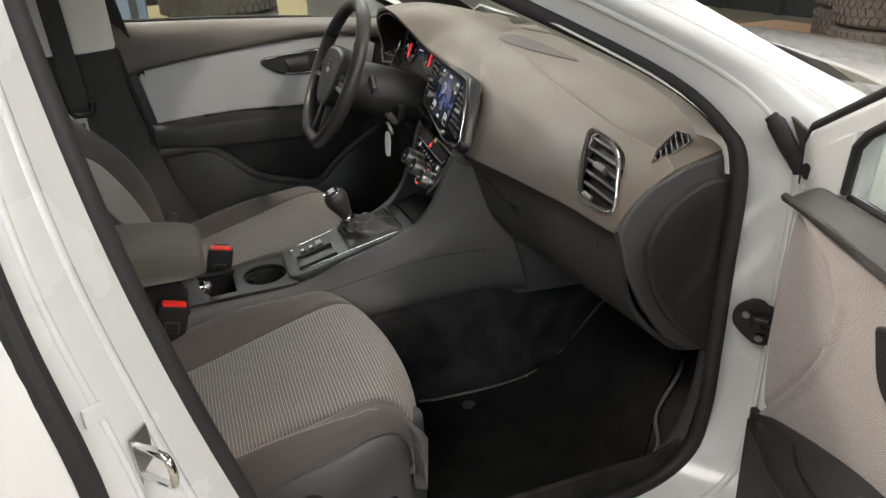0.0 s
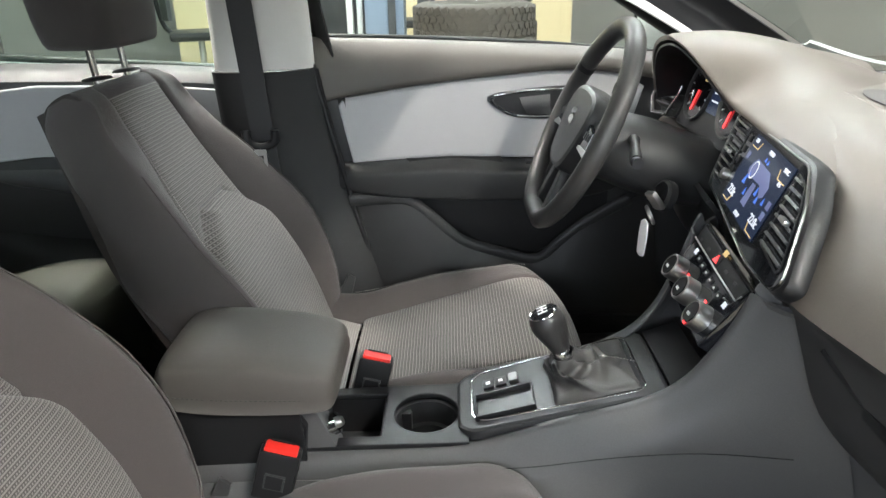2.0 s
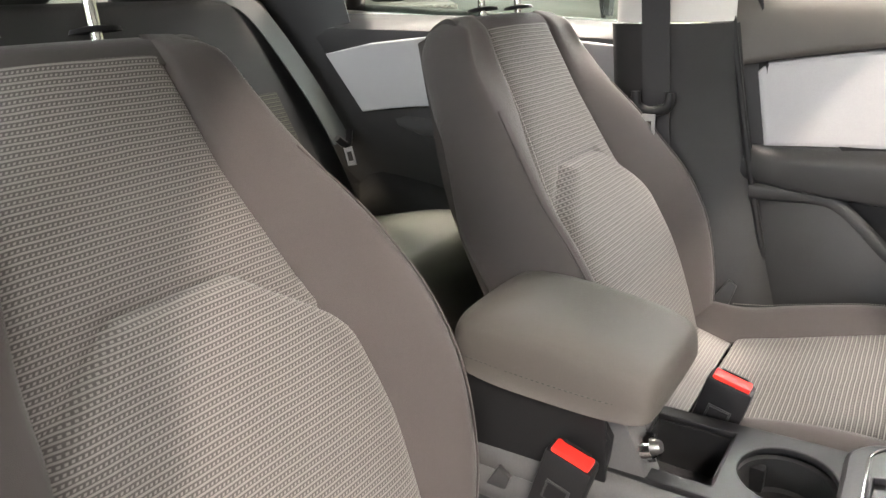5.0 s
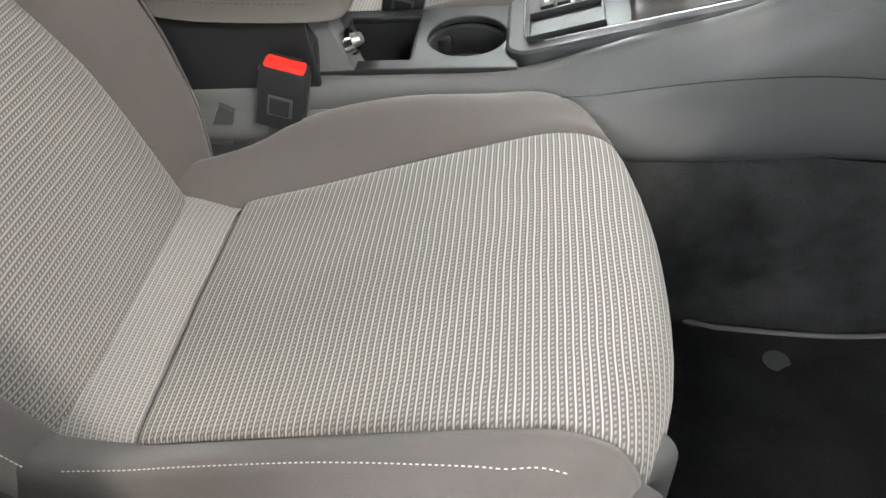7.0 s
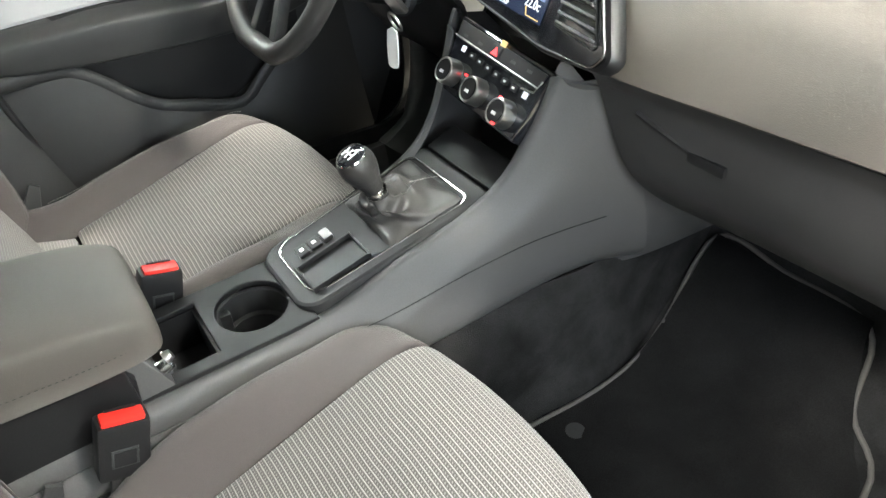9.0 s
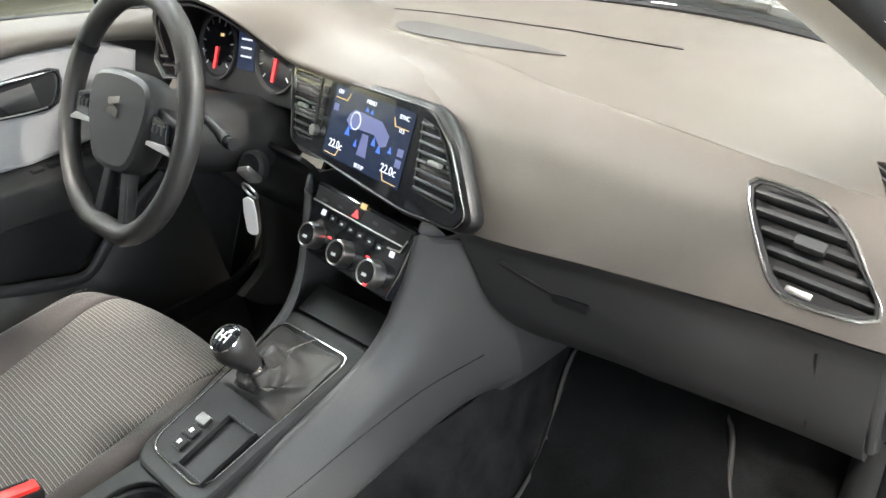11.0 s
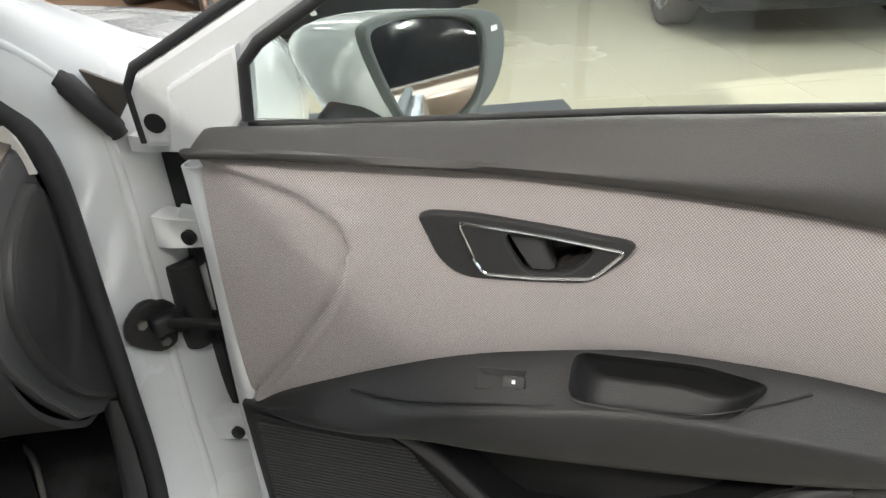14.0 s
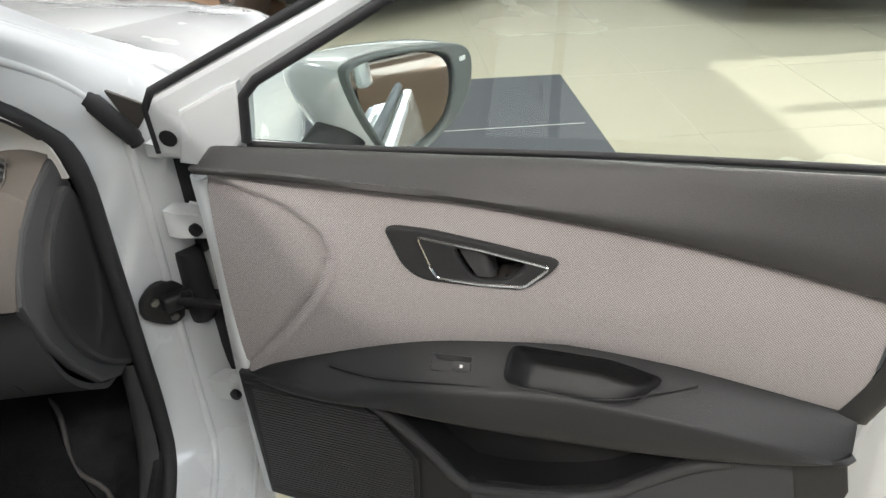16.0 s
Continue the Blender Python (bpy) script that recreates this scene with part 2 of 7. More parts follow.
M_COUNTER = mat("brown_counter_front", (0.27, 0.205, 0.155), 0.6, grain=0.08, scale=60, stain=0.12, stain_scale=2.5)
# the black leather lightened: the boot's highlights are in its colour
M_BOOT = mat("lit_boot_leather", (0.058, 0.056, 0.054), 0.36, grain=0.08, scale=600, bump=0.4, bscale=700, stain=0.1)
M_LEATHER = mat("black_leather", (0.030, 0.0295, 0.029), 0.36, grain=0.08, scale=600, bump=0.4, bscale=700, stain=0.1)
M_STITCH = mat("pale_stitching", (0.42, 0.40, 0.38), 0.9, grain=0.15, scale=2000)
M_GLASS = mat("greenish_glass", (0.87, 0.955, 0.905), 0.0, transmission=1.0, ior=1.45)
M_TINT = mat("tinted_rear_glass", (0.72, 0.88, 0.80), 0.0, transmission=1.0, ior=1.45)
M_MIRROR = mat("mirror_glass", (0.88, 0.9, 0.9), 0.01, metal=1.0)
M_SCREEN = mat("display_screen", (0.012, 0.014, 0.02), 0.12, emission=(0.035, 0.05, 0.10), strength=0.3)
M_SCR_BLUE = mat("display_blue", (0.02, 0.05, 0.2), 0.2, emission=(0.10, 0.22, 0.75), strength=0.5)
M_SCR_CAR = mat("display_car", (0.05, 0.06, 0.12), 0.2, emission=(0.22, 0.24, 0.42), strength=0.35)
M_SCR_WHITE = mat("display_white", (0.2, 0.2, 0.2), 0.2, emission=(0.85, 0.88, 0.95), strength=0.5)
M_SCR_AMBER = mat("display_amber", (0.2, 0.15, 0.08), 0.2, emission=(0.9, 0.62, 0.25), strength=0.4)
M_HANDLE = mat("smooth_dark_plastic", (0.03, 0.028, 0.027), 0.24, grain=0.05, stain=0.08)
M_LIT_RED = mat("lit_red_symbol", (0.4, 0.02, 0.02), 0.3, emission=(1.0, 0.05, 0.05), strength=1.3)
M_WHITE = mat("white_symbol", (0.75, 0.75, 0.75), 0.5, grain=0.02)
M_TAG = mat("white_key_tag", (0.78, 0.77, 0.76), 0.4, grain=0.02, stain=0.03)
M_TYRE = mat("tyre_rubber", (0.070, 0.062, 0.054), 0.75, grain=0.15, scale=120, bump=0.4, stain=0.15)
M_ALLOY = mat("alloy_wheel", (0.62, 0.63, 0.64), 0.25, metal=0.9, stain=0.05, grain=0.02)
M_RIMGREY = mat("grey_mirror_rim", (0.095, 0.102, 0.100), 0.4, grain=0.05, stain=0.05)
M_BROWNCAR = mat("brown_car_paint", (0.17, 0.125, 0.095), 0.2, metal=0.3, coat=1.0, grain=0.02, stain=0.04)
M_BLACKCAR = mat("black_car_paint", (0.02, 0.021, 0.024), 0.15, coat=1.0, grain=0.02, stain=0.05)
M_FLOOR = mat("beige_floor_tile", (0.43, 0.395, 0.31), 0.24, grain=0.03, scale=60, stain=0.015, stain_scale=0.7)
M_GROUT = mat("tile_grout", (0.425, 0.392, 0.312), 0.8, grain=0.1, scale=200, stain=0.1)
M_WALL = mat("showroom_wall", (0.42, 0.41, 0.38), 0.85, grain=0.04, scale=80, stain=0.05, stain_scale=0.8)
M_CEIL = mat("low_bounce_ceiling", (0.16, 0.16, 0.16), 0.9, grain=0.05, scale=60, stain=0.08, stain_scale=1.0)
M_WOODP = mat("orange_beige_panel", (0.55, 0.37, 0.24), 0.6, grain=0.06, scale=60, stain=0.08, stain_scale=1.2)
M_COLUMN = mat("blue_grey_column", (0.20, 0.26, 0.36), 0.5, grain=0.05, scale=80, stain=0.06, stain_scale=2)
M_YELLOW = mat("ochre_panel", (0.50, 0.42, 0.26), 0.7, grain=0.05, scale=80, stain=0.06, stain_scale=2)
M_GREYMAT = mat("dark_grey_entrance_mat", (0.075, 0.078, 0.088), 0.95, grain=0.2, scale=400, bump=0.6, stain=0.08)
M_DESK = mat("pale_wood_desk", (0.48, 0.37, 0.22), 0.5, grain=0.1, scale=40, stain=0.08)
M_FRAME = mat("anthracite_frame", (0.05, 0.055, 0.06), 0.45, grain=0.08, stain=0.06)
M_PAPER = mat("white_paper", (0.78, 0.78, 0.76), 0.8, grain=0.02, stain=0.02)
M_LAMP = mat("ceiling_panel_glow", (0.9, 0.9, 0.88), 0.5, emission=(1.0, 0.95, 0.88), strength=4.0)


def world_grain(m):
    """Lets the grain run on from piece to piece."""
    nt = m.node_tree
    geo = nt.nodes.new("ShaderNodeNewGeometry")
    for n in nt.nodes:
        if n.bl_idname == "ShaderNodeTexNoise":
            nt.links.new(geo.outputs["Position"], n.inputs["Vector"])


world_grain(M_FLOOR)

# ---- building helpers ----
from mathutils.bvhtree import BVHTree

PLACE = {}


def thing(name, label, category, m=None, group="", kind=""):
    ob = new(name)
    ob.empty_display_size = 0.05
    m = m or Matrix()
    ob.matrix_world = m
    PLACE[ob.name] = m
    return tagged(ob, label, category, group, kind)


def part(name, me, material, parent=None, label="", smooth=35, world=False, bevel=0.0):
    """One mesh object under a thing or part. world: the mesh is in world metres and is brought into the thing's own axes."""
    if isinstance(me, bmesh.types.BMesh):
        bm, me = me, bpy.data.meshes.new(name)
        bmesh.ops.recalc_face_normals(bm, faces=bm.faces)
        bm.to_mesh(me)
        bm.free()
    me.name = name
    me.materials.clear()
    me.materials.append(material)
    for p in me.polygons:
        p.use_smooth = smooth > 0
    if smooth > 0:
        me.set_sharp_from_angle(angle=radians(smooth))
    ob = new(name, me)
    if parent is not None:
        ob.parent = parent
        base = PLACE[parent.name]
        PLACE[ob.name] = base
        if world:
            me.transform(base.inverted())
    else:
        PLACE[ob.name] = Matrix()
    if bevel:
        b = ob.modifiers.new("bevel", "BEVEL")
        b.width, b.segments, b.limit_method, b.angle_limit = bevel, 2, "ANGLE", radians(40)
    return tagged(ob, label)


def cr(pts, n, closed=False):
    """Points on a smooth curve through pts, n steps from one to the next."""
    pts = [Vector(p) for p in pts]
    k, out = len(pts), []
    for i in range(k if closed else k - 1):
        if closed:
            a, b, c, d = pts[i - 1], pts[i], pts[(i + 1) % k], pts[(i + 2) % k]
        else:
            a, b, c, d = pts[max(i - 1, 0)], pts[i], pts[i + 1], pts[min(i + 2, k - 1)]
        for j in range(n):
            t = j / n
            out.append(0.5 * (2 * b + (c - a) * t + (2 * a - 5 * b + 4 * c - d) * t * t + (3 * b - a - 3 * c + d) * t ** 3))
    return out if closed else out + [pts[-1]]


def loft(secs, nu=3, nv=4, ring=False, caps=False):
    """A skin through sections of equally many points; ring: each section is closed."""
    secs = [cr(s, nu, ring) for s in secs]
    cols = [cr(c, nv) for c in zip(*secs)] if nv > 1 else [list(c) for c in zip(*secs)]
    rows = list(zip(*cols))
    bm = bmesh.new()
    vs = [[bm.verts.new(p) for p in r] for r in rows]
    w = len(rows[0])
    for i in range(len(rows) - 1):
        for j in range(w if ring else w - 1):
            q = (vs[i][j], vs[i][(j + 1) % w], vs[i + 1][(j + 1) % w], vs[i + 1][j])
            bm.faces.new(q)
    if caps and caps != "end":
        bm.faces.new(vs[0])
    if caps:
        bm.faces.new(list(reversed(vs[-1])))
    return bm


def thicken(bm, t):
    """Gives a skin thickness t against its normals."""
    bmesh.ops.recalc_face_normals(bm, faces=bm.faces)
    bm.normal_update()
    faces, rim = list(bm.faces), [e for e in bm.edges if e.is_boundary]
    low = {v: bm.verts.new(v.co - v.normal * t) for v in list(bm.verts)}
    for e in rim:
        f = e.link_faces[0]
        vs = list(f.verts)
        i = vs.index(e.verts[0])
        a, b = (e.verts[0], e.verts[1]) if vs[(i + 1) % len(vs)] is e.verts[1] else (e.verts[1], e.verts[0])
        bm.faces.new((b, a, low[a], low[b]))
    for f in faces:
        bm.faces.new([low[v] for v in reversed(f.verts)])
    return bm


def tube(path, r, seg=10, closed=False, n=4, flat=1.0, smooth_path=True, up=None):
    """A round bar (flat < 1: an oval one) along a path."""
    pts = cr(path, n, closed) if smooth_path else [Vector(p) for p in path]
    bm, rings, k = bmesh.new(), [], len(pts)
    ref = Vector(up) if up else None
    side = None
    for i, p in enumerate(pts):
        d = (pts[(i + 1) % k] - pts[i - 1]) if closed else (pts[min(i + 1, k - 1)] - pts[max(i - 1, 0)])
        d.normalize()
        if ref:
            side = d.cross(ref).normalized()
        elif side is None:
            side = d.orthogonal().normalized()
        else:
            side = (side - d * side.dot(d)).normalized()
        nrm = side.cross(d)
        rr = r[min(i * len(r) // k, len(r) - 1)] if isinstance(r, (list, tuple)) else r
        rings.append([bm.verts.new(p + rr * (math.cos(a) * side + flat * math.sin(a) * nrm)) for a in (2 * math.pi * j / seg for j in range(seg))])
    for i in range(k if closed else k - 1):
        a, b = rings[i], rings[(i + 1) % k]
        for j in range(seg):
            bm.faces.new((a[j], a[(j + 1) % seg], b[(j + 1) % seg], b[j]))
    if not closed:
        bm.faces.new(rings[0])
        bm.faces.new(list(reversed(rings[-1])))
    return bm


def box(cx, cy, cz, sx, sy, sz, bevel=0.0, seg=2, m=None):
    bm = bmesh.new()
    bmesh.ops.create_cube(bm, size=1.0)
    for v in bm.verts:
        v.co = Vector((v.co.x * sx, v.co.y * sy, v.co.z * sz))
    if bevel:
        bmesh.ops.bevel(bm, geom=list(bm.edges), offset=bevel, segments=seg, affect="EDGES", profile=0.6)
    t = Matrix.Translation((cx, cy, cz))
    bmesh.ops.transform(bm, matrix=(m @ t) if m else t, verts=bm.verts)
    return bm


def plate(outline, thick, m=None, holes=(), bevel=0.0, n=0):
    """A flat plate in its own x-y plane, with holes; its upper face lies at z = thick. n: rounds the outline through its points."""
    cu = bpy.data.curves.new("plate", "CURVE")
    cu.dimensions, cu.fill_mode = "2D", "BOTH"
    cu.extrude, cu.bevel_depth, cu.bevel_resolution, cu.offset = max(thick / 2 - bevel, 0.0002), bevel, 1, -bevel
    for ring in (outline, *holes):
        pts = [Vector((p[0], p[1], 0)) for p in ring]
        if n:
            pts = cr(pts, n, True)
        sp = cu.splines.new("POLY")
        sp.points.add(len(pts) - 1)
        for q, p in zip(sp.points, pts):
            q.co = (p.x, p.y, 0, 1)
        sp.use_cyclic_u = True
    ob = new("plate", cu)
    dg = bpy.context.evaluated_depsgraph_get()
    me = bpy.data.meshes.new_from_object(ob.evaluated_get(dg))
    bpy.data.objects.remove(ob)
    bpy.data.curves.remove(cu)
    me.transform(Matrix.Translation((0, 0, thick / 2)))
    if m:
        me.transform(m)
    return me


def fillet(pts, r, n=5):
    """An outline with its corners rounded to about radius r."""
    out, k = [], len(pts)
    for i in range(k):
        a, b, c = Vector(pts[i - 1]), Vector(pts[i]), Vector(pts[(i + 1) % k])
        u, v = a - b, c - b
        q = min(r, u.length * .45, v.length * .45)
        p0, p1 = b + u.normalized() * q, b + v.normalized() * q
        for j in range(n + 1):
            t = j / n
            p = p0 * (1 - t) ** 2 + b * 2 * t * (1 - t) + p1 * t * t
            out.append((p.x, p.y))
    return out


def disc(r, h, seg=24, m=None, bevel=0.0, r2=None):
    """A round plate or cone along z from 0 to h."""
    bm = bmesh.new()
    bmesh.ops.create_cone(bm, cap_ends=True, segments=seg, radius1=r, radius2=r if r2 is None else r2, depth=h)
    if bevel:
        bmesh.ops.bevel(bm, geom=[e for e in bm.edges if abs(e.verts[0].co.z - e.verts[1].co.z) < 1e-6], offset=bevel, segments=2, affect="EDGES")
    t = Matrix.Translation((0, 0, h / 2))
    bmesh.ops.transform(bm, matrix=(m @ t) if m else t, verts=bm.verts)
    return bm


def lathe(profile, seg=32, m=None):
    """Turns (radius, z) pairs about z."""
    bm, rings = bmesh.new(), []
    for r, z in profile:
        rings.append([bm.verts.new((r * math.cos(2 * math.pi * j / seg), r * math.sin(2 * math.pi * j / seg), z)) for j in range(seg)])
    for a, b in zip(rings, rings[1:]):
        for j in range(seg):
            bm.faces.new((a[j], a[(j + 1) % seg], b[(j + 1) % seg], b[j]))
    if m:
        bmesh.ops.transform(bm, matrix=m, verts=bm.verts)
    return bm


def join(*bms):
    out = bmesh.new()
    for bm in bms:
        me = bpy.data.meshes.new("tmp")
        bm.to_mesh(me)
        bm.free()
        out.from_mesh(me)
        bpy.data.meshes.remove(me)
    return out


def text_mesh(body, size, m, depth=0.0004):
    cu = bpy.data.curves.new("text", "FONT")
    cu.body, cu.size, cu.extrude, cu.align_x, cu.align_y = body, size, depth, "CENTER", "CENTER"
    ob = new("text", cu)
    me = bpy.data.meshes.new_from_object(ob.evaluated_get(bpy.context.evaluated_depsgraph_get()))
    bpy.data.objects.remove(ob)
    bpy.data.curves.remove(cu)
    me.transform(m)
    return me


def axes(origin, x, y):
    """The matrix whose x axis runs along x and whose y axis lies on the side of y."""
    x = Vector(x).normalized()
    y = Vector(y)
    y = (y - x * y.dot(x)).normalized()
    z = x.cross(y)
    m = Matrix((x, y, z)).transposed().to_4x4()
    m.translation = origin
    return m


def stitches(path, gap=0.006, r=0.0006, n=6):
    """A row of short threads along a path."""
    pts = cr(path, n)
    bm, run, last = bmesh.new(), 0.0, 0
    dense = []
    for a, b in zip(pts, pts[1:]):
        k = max(int((b - a).length / 0.001), 1)
        dense += [a.lerp(b, i / k) for i in range(k)]
    step = max(int(gap / 0.001), 2)
    for i in range(0, len(dense) - step, step):
        a, b = dense[i], dense[i + int(step * 0.62)]
        d = (b - a)
        if d.length < 1e-5:
            continue
        s = d.orthogonal().normalized() * r
        t = d.normalized().cross(s)
        q = [[bm.verts.new(p + v) for v in (s, t, -s, -t)] for p in (a, b)]
        for j in range(4):
            bm.faces.new((q[0][j], q[0][(j + 1) % 4], q[1][(j + 1) % 4], q[1][j]))
        bm.faces.new(q[0])
        bm.faces.new(list(reversed(q[1])))
    return bm


def cut(body, cutter):
    """The body with the cutter's volume taken out of it."""
    obs = []
    for b in (body, cutter):
        if isinstance(b, bmesh.types.BMesh):
            me = bpy.data.meshes.new("tmp")
            bmesh.ops.recalc_face_normals(b, faces=b.faces)
            b.to_mesh(me)
            b.free()
        else:
            me = b
        obs.append(new("tmp", me))
    md = obs[0].modifiers.new("cut", "BOOLEAN")
    md.operation, md.solver, md.object = "DIFFERENCE", "EXACT", obs[1]
    me = bpy.data.meshes.new_from_object(obs[0].evaluated_get(bpy.context.evaluated_depsgraph_get()))
    if len(me.polygons) < .5 * len(obs[0].data.polygons):
        md.solver = "FAST"
        me = bpy.data.meshes.new_from_object(obs[0].evaluated_get(bpy.context.evaluated_depsgraph_get()))
    for o in obs:
        bpy.data.objects.remove(o)
    return me


def drape(me, over, lift):
    """Lays a flat mesh down on the surface below it."""
    dg = bpy.context.evaluated_depsgraph_get()
    tmp = new("tmp", over)
    bpy.context.view_layer.update()
    tree = BVHTree.FromObject(tmp, bpy.context.evaluated_depsgraph_get())
    bpy.data.objects.remove(tmp)
    low = min(v.co.z for v in me.vertices)
    for v in me.vertices:
        hit = tree.ray_cast(Vector((v.co.x, v.co.y, 2.0)), Vector((0, 0, -1)))
        if hit[0]:
            v.co.z = hit[0].z + lift + (0 if v.co.z - low < .0005 else .0008)
    return me

# ---- the car's body ----
car = thing("hatchback", "white hatchback body with open front passenger door opening", "car", pose(0, 0, 0))


def mir(pts, s):
    return [(s * x, y, z) for x, y, z in pts]


# the frame of the front door opening: seal line, step, corner and outer edge, from the roof round to the roof again
RIM = [
    ((.515, .30, 1.235), (.545, .325, 1.247), (.580, .365, 1.252), (.565, .43, 1.268)),
    ((.560, .50, 1.140), (.592, .53, 1.152), (.630, .58, 1.155), (.610, .655, 1.165)),
    ((.595, .69, 1.040), (.630, .72, 1.048), (.670, .78, 1.055), (.650, .845, 1.062)),
    ((.625, .775, .965), (.660, .80, .968), (.708, .87, .985), (.705, .96, .995)),
    ((.645, .797, .900), (.664, .836, .900), (.738, .905, .920), (.755, 1.0, .945)),
    ((.648, .794, .750), (.665, .835, .750), (.745, .905, .750), (.775, .965, .750)),
    ((.648, .792, .600), (.665, .833, .600), (.745, .905, .600), (.775, .965, .600)),
    ((.648, .789, .495), (.668, .825, .485), (.750, .895, .470), (.785, .960, .450)),
    ((.650, .765, .410), (.688, .785, .393), (.757, .830, .372), (.795, .860, .340)),
    ((.650, .690, .362), (.690, .695, .350), (.760, .705, .335), (.800, .710, .300)),
    ((.650, .560, .352), (.690, .560, .344), (.760, .560, .330), (.800, .560, .295)),
    ((.650, .350, .352), (.690, .350, .344), (.760, .350, .330), (.800, .350, .295)),
    ((.652, .150, .366), (.690, .140, .357), (.760, .130, .345), (.800, .110, .305)),
    ((.658, .085, .450), (.695, .060, .445), (.745, .020, .440), (.790, -.050, .430)),
    ((.660, .050, .577), (.700, .022, .577), (.745, -.020, .577), (.772, -.078, .577)),
    ((.660, .007, .750), (.700, -.020, .750), (.742, -.050, .750), (.764, -.088, .750)),
    ((.652, -.030, .926), (.690, -.055, .926), (.732, -.085, .930), (.754, -.112, .930)),
    ((.632, -.055, 1.080), (.668, -.078, 1.080), (.705, -.100, 1.080), (.715, -.130, 1.080)),
    ((.590, -.075, 1.230), (.622, -.096, 1.235), (.650, -.115, 1.240), (.655, -.145, 1.245)),
    ((.520, -.085, 1.370), (.545, -.105, 1.385), (.560, -.120, 1.395), (.560, -.150, 1.400)),
]
for s, where in ((1, "open"), (-1, "shut")):
    # on the shut side, black frame and tube stand in for the gap's shade
    part("door_frame", thicken(loft([mir(r if s > 0 else [(x + .035, y, z) for x, y, z in r], s) for r in RIM], 4, 4), 0.004), M_PRIMED if s > 0 else M_BLACK, car, "glossy white painted door frame" if s > 0 else "door frame blackened for the shade in the shut gap", smooth=50)
    part("door_seal", tube([(s * (r[0][0] - (.002 if s > 0 else -.006)), r[0][1] - (0 if s > 0 else .045), r[0][2]) for r in (RIM if s > 0 else RIM[12:])], .0120 if s > 0 else .006, 12, n=5), M_RUBBER if s > 0 else M_BLACK, car, "black rubber door seal")
    if s < 0:
        continue
    part("flange_bead", tube([tuple(Vector(mir([r[1]], s)[0]).lerp(Vector(mir([r[2]], s)[0]), .30)) for r in RIM], .0065, 8, n=5, flat=.6), M_PRIMED, car, "pressed bead of the door frame", 60)
    part("flange_lip", tube([tuple(Vector(mir([r[2]], s)[0]).lerp(Vector(mir([r[3]], s)[0]), .25)) for r in RIM], .0045, 8, n=5), M_PRIMED, car, "pressed outer lip of the door frame", 60)
# white pillars and roof
roof_secs = []
for y, z, w in ((.36, 1.27, .54), (.18, 1.375, .50), (-.10, 1.43, .52), (-.60, 1.445, .53), (-1.2, 1.41, .50), (-1.7, 1.33, .46)):
    roof_secs.append([(-w - .06, y, z - .06), (-w, y, z - .012), (-w * .5, y, z + .012), (0, y, z + .018), (w * .5, y, z + .012), (w, y, z - .012), (w + .06, y, z - .06)])
part("roof", thicken(loft(roof_secs, 3, 3), 0.006), M_PAINT, car, "white painted roof", smooth=60)
liner = [[(x * .96, y, z - .035) for x, y, z in s] for s in roof_secs]
part("headliner", thicken(loft(liner, 3, 3), 0.004), M_LINER, car, "pale grey cloth headliner", smooth=60)

# bonnet, wings, cowl
hood = []
for y, z, w in ((1.16, .985, .64), (1.40, .955, .68), (1.70, .895, .70), (1.98, .80, .68), (2.10, .70, .64)):
    hood.append([(-w, y - .05, z - .045), (-w * .86, y, z - .012), (-w * .45, y + .03, z + .012), (0, y + .05, z + .02), (w * .45, y + .03, z + .012), (w * .86, y, z - .012), (w, y - .05, z - .045)])
part("bonnet", thicken(loft(hood, 4, 4), 0.006), M_PAINT, car, "white bonnet that mirrors the room", smooth=60)
for s in (1, -1):
    wing = [[(.625, .93, 1.028), (.715, .93, .985), (.775, .965, .93), (.80, .97, .80), (.80, .97, .60), (.80, .97, .36)],
            [(.575, 1.06, .988), (.72, 1.10, .955), (.80, 1.12, .88), (.835, 1.12, .76), (.84, 1.12, .60), (.83, 1.12, .42)],
            [(.665, 1.40, .935), (.745, 1.42, .91), (.815, 1.44, .84), (.85, 1.46, .76), (.855, 1.46, .70), (.85, 1.46, .66)],
            [(.68, 1.75, .86), (.75, 1.78, .83), (.80, 1.80, .78), (.83, 1.82, .72), (.83, 1.82, .66), (.82, 1.82, .60)],
            [(.62, 2.05, .74), (.68, 2.05, .72), (.70, 2.06, .68), (.71, 2.06, .62), (.70, 2.06, .55), (.69, 2.06, .45)]]
    part("front_wing", thicken(loft([mir(w, s) for w in wing], 4, 4), 0.006), M_PAINT, car, "white front wing", smooth=60)
part("cowl", thicken(loft([[(-.56, 1.01, .957), (-.3, 1.10, .985), (0, 1.13, .992), (.3, 1.10, .985), (.56, 1.01, .957)],
                           [(-.57, 1.05, .972), (-.3, 1.15, 1.0), (0, 1.18, 1.006), (.3, 1.15, 1.0), (.57, 1.05, .972)],
                           [(-.57, 1.12, .957), (-.3, 1.23, .985), (0, 1.26, .992), (.3, 1.23, .985), (.57, 1.12, .957)]], 4, 3), .006), M_BLACK, car, "black plastic scuttle panel")
for x0 in (.0, .30):
    part("wiper", tube([(x0, 1.15 - .06 * x0, 1.004), (x0 - .25, 1.20, 1.006), (x0 - .5, 1.19, 1.0)], .006, 8), M_BLACK, car, "black windscreen wiper")
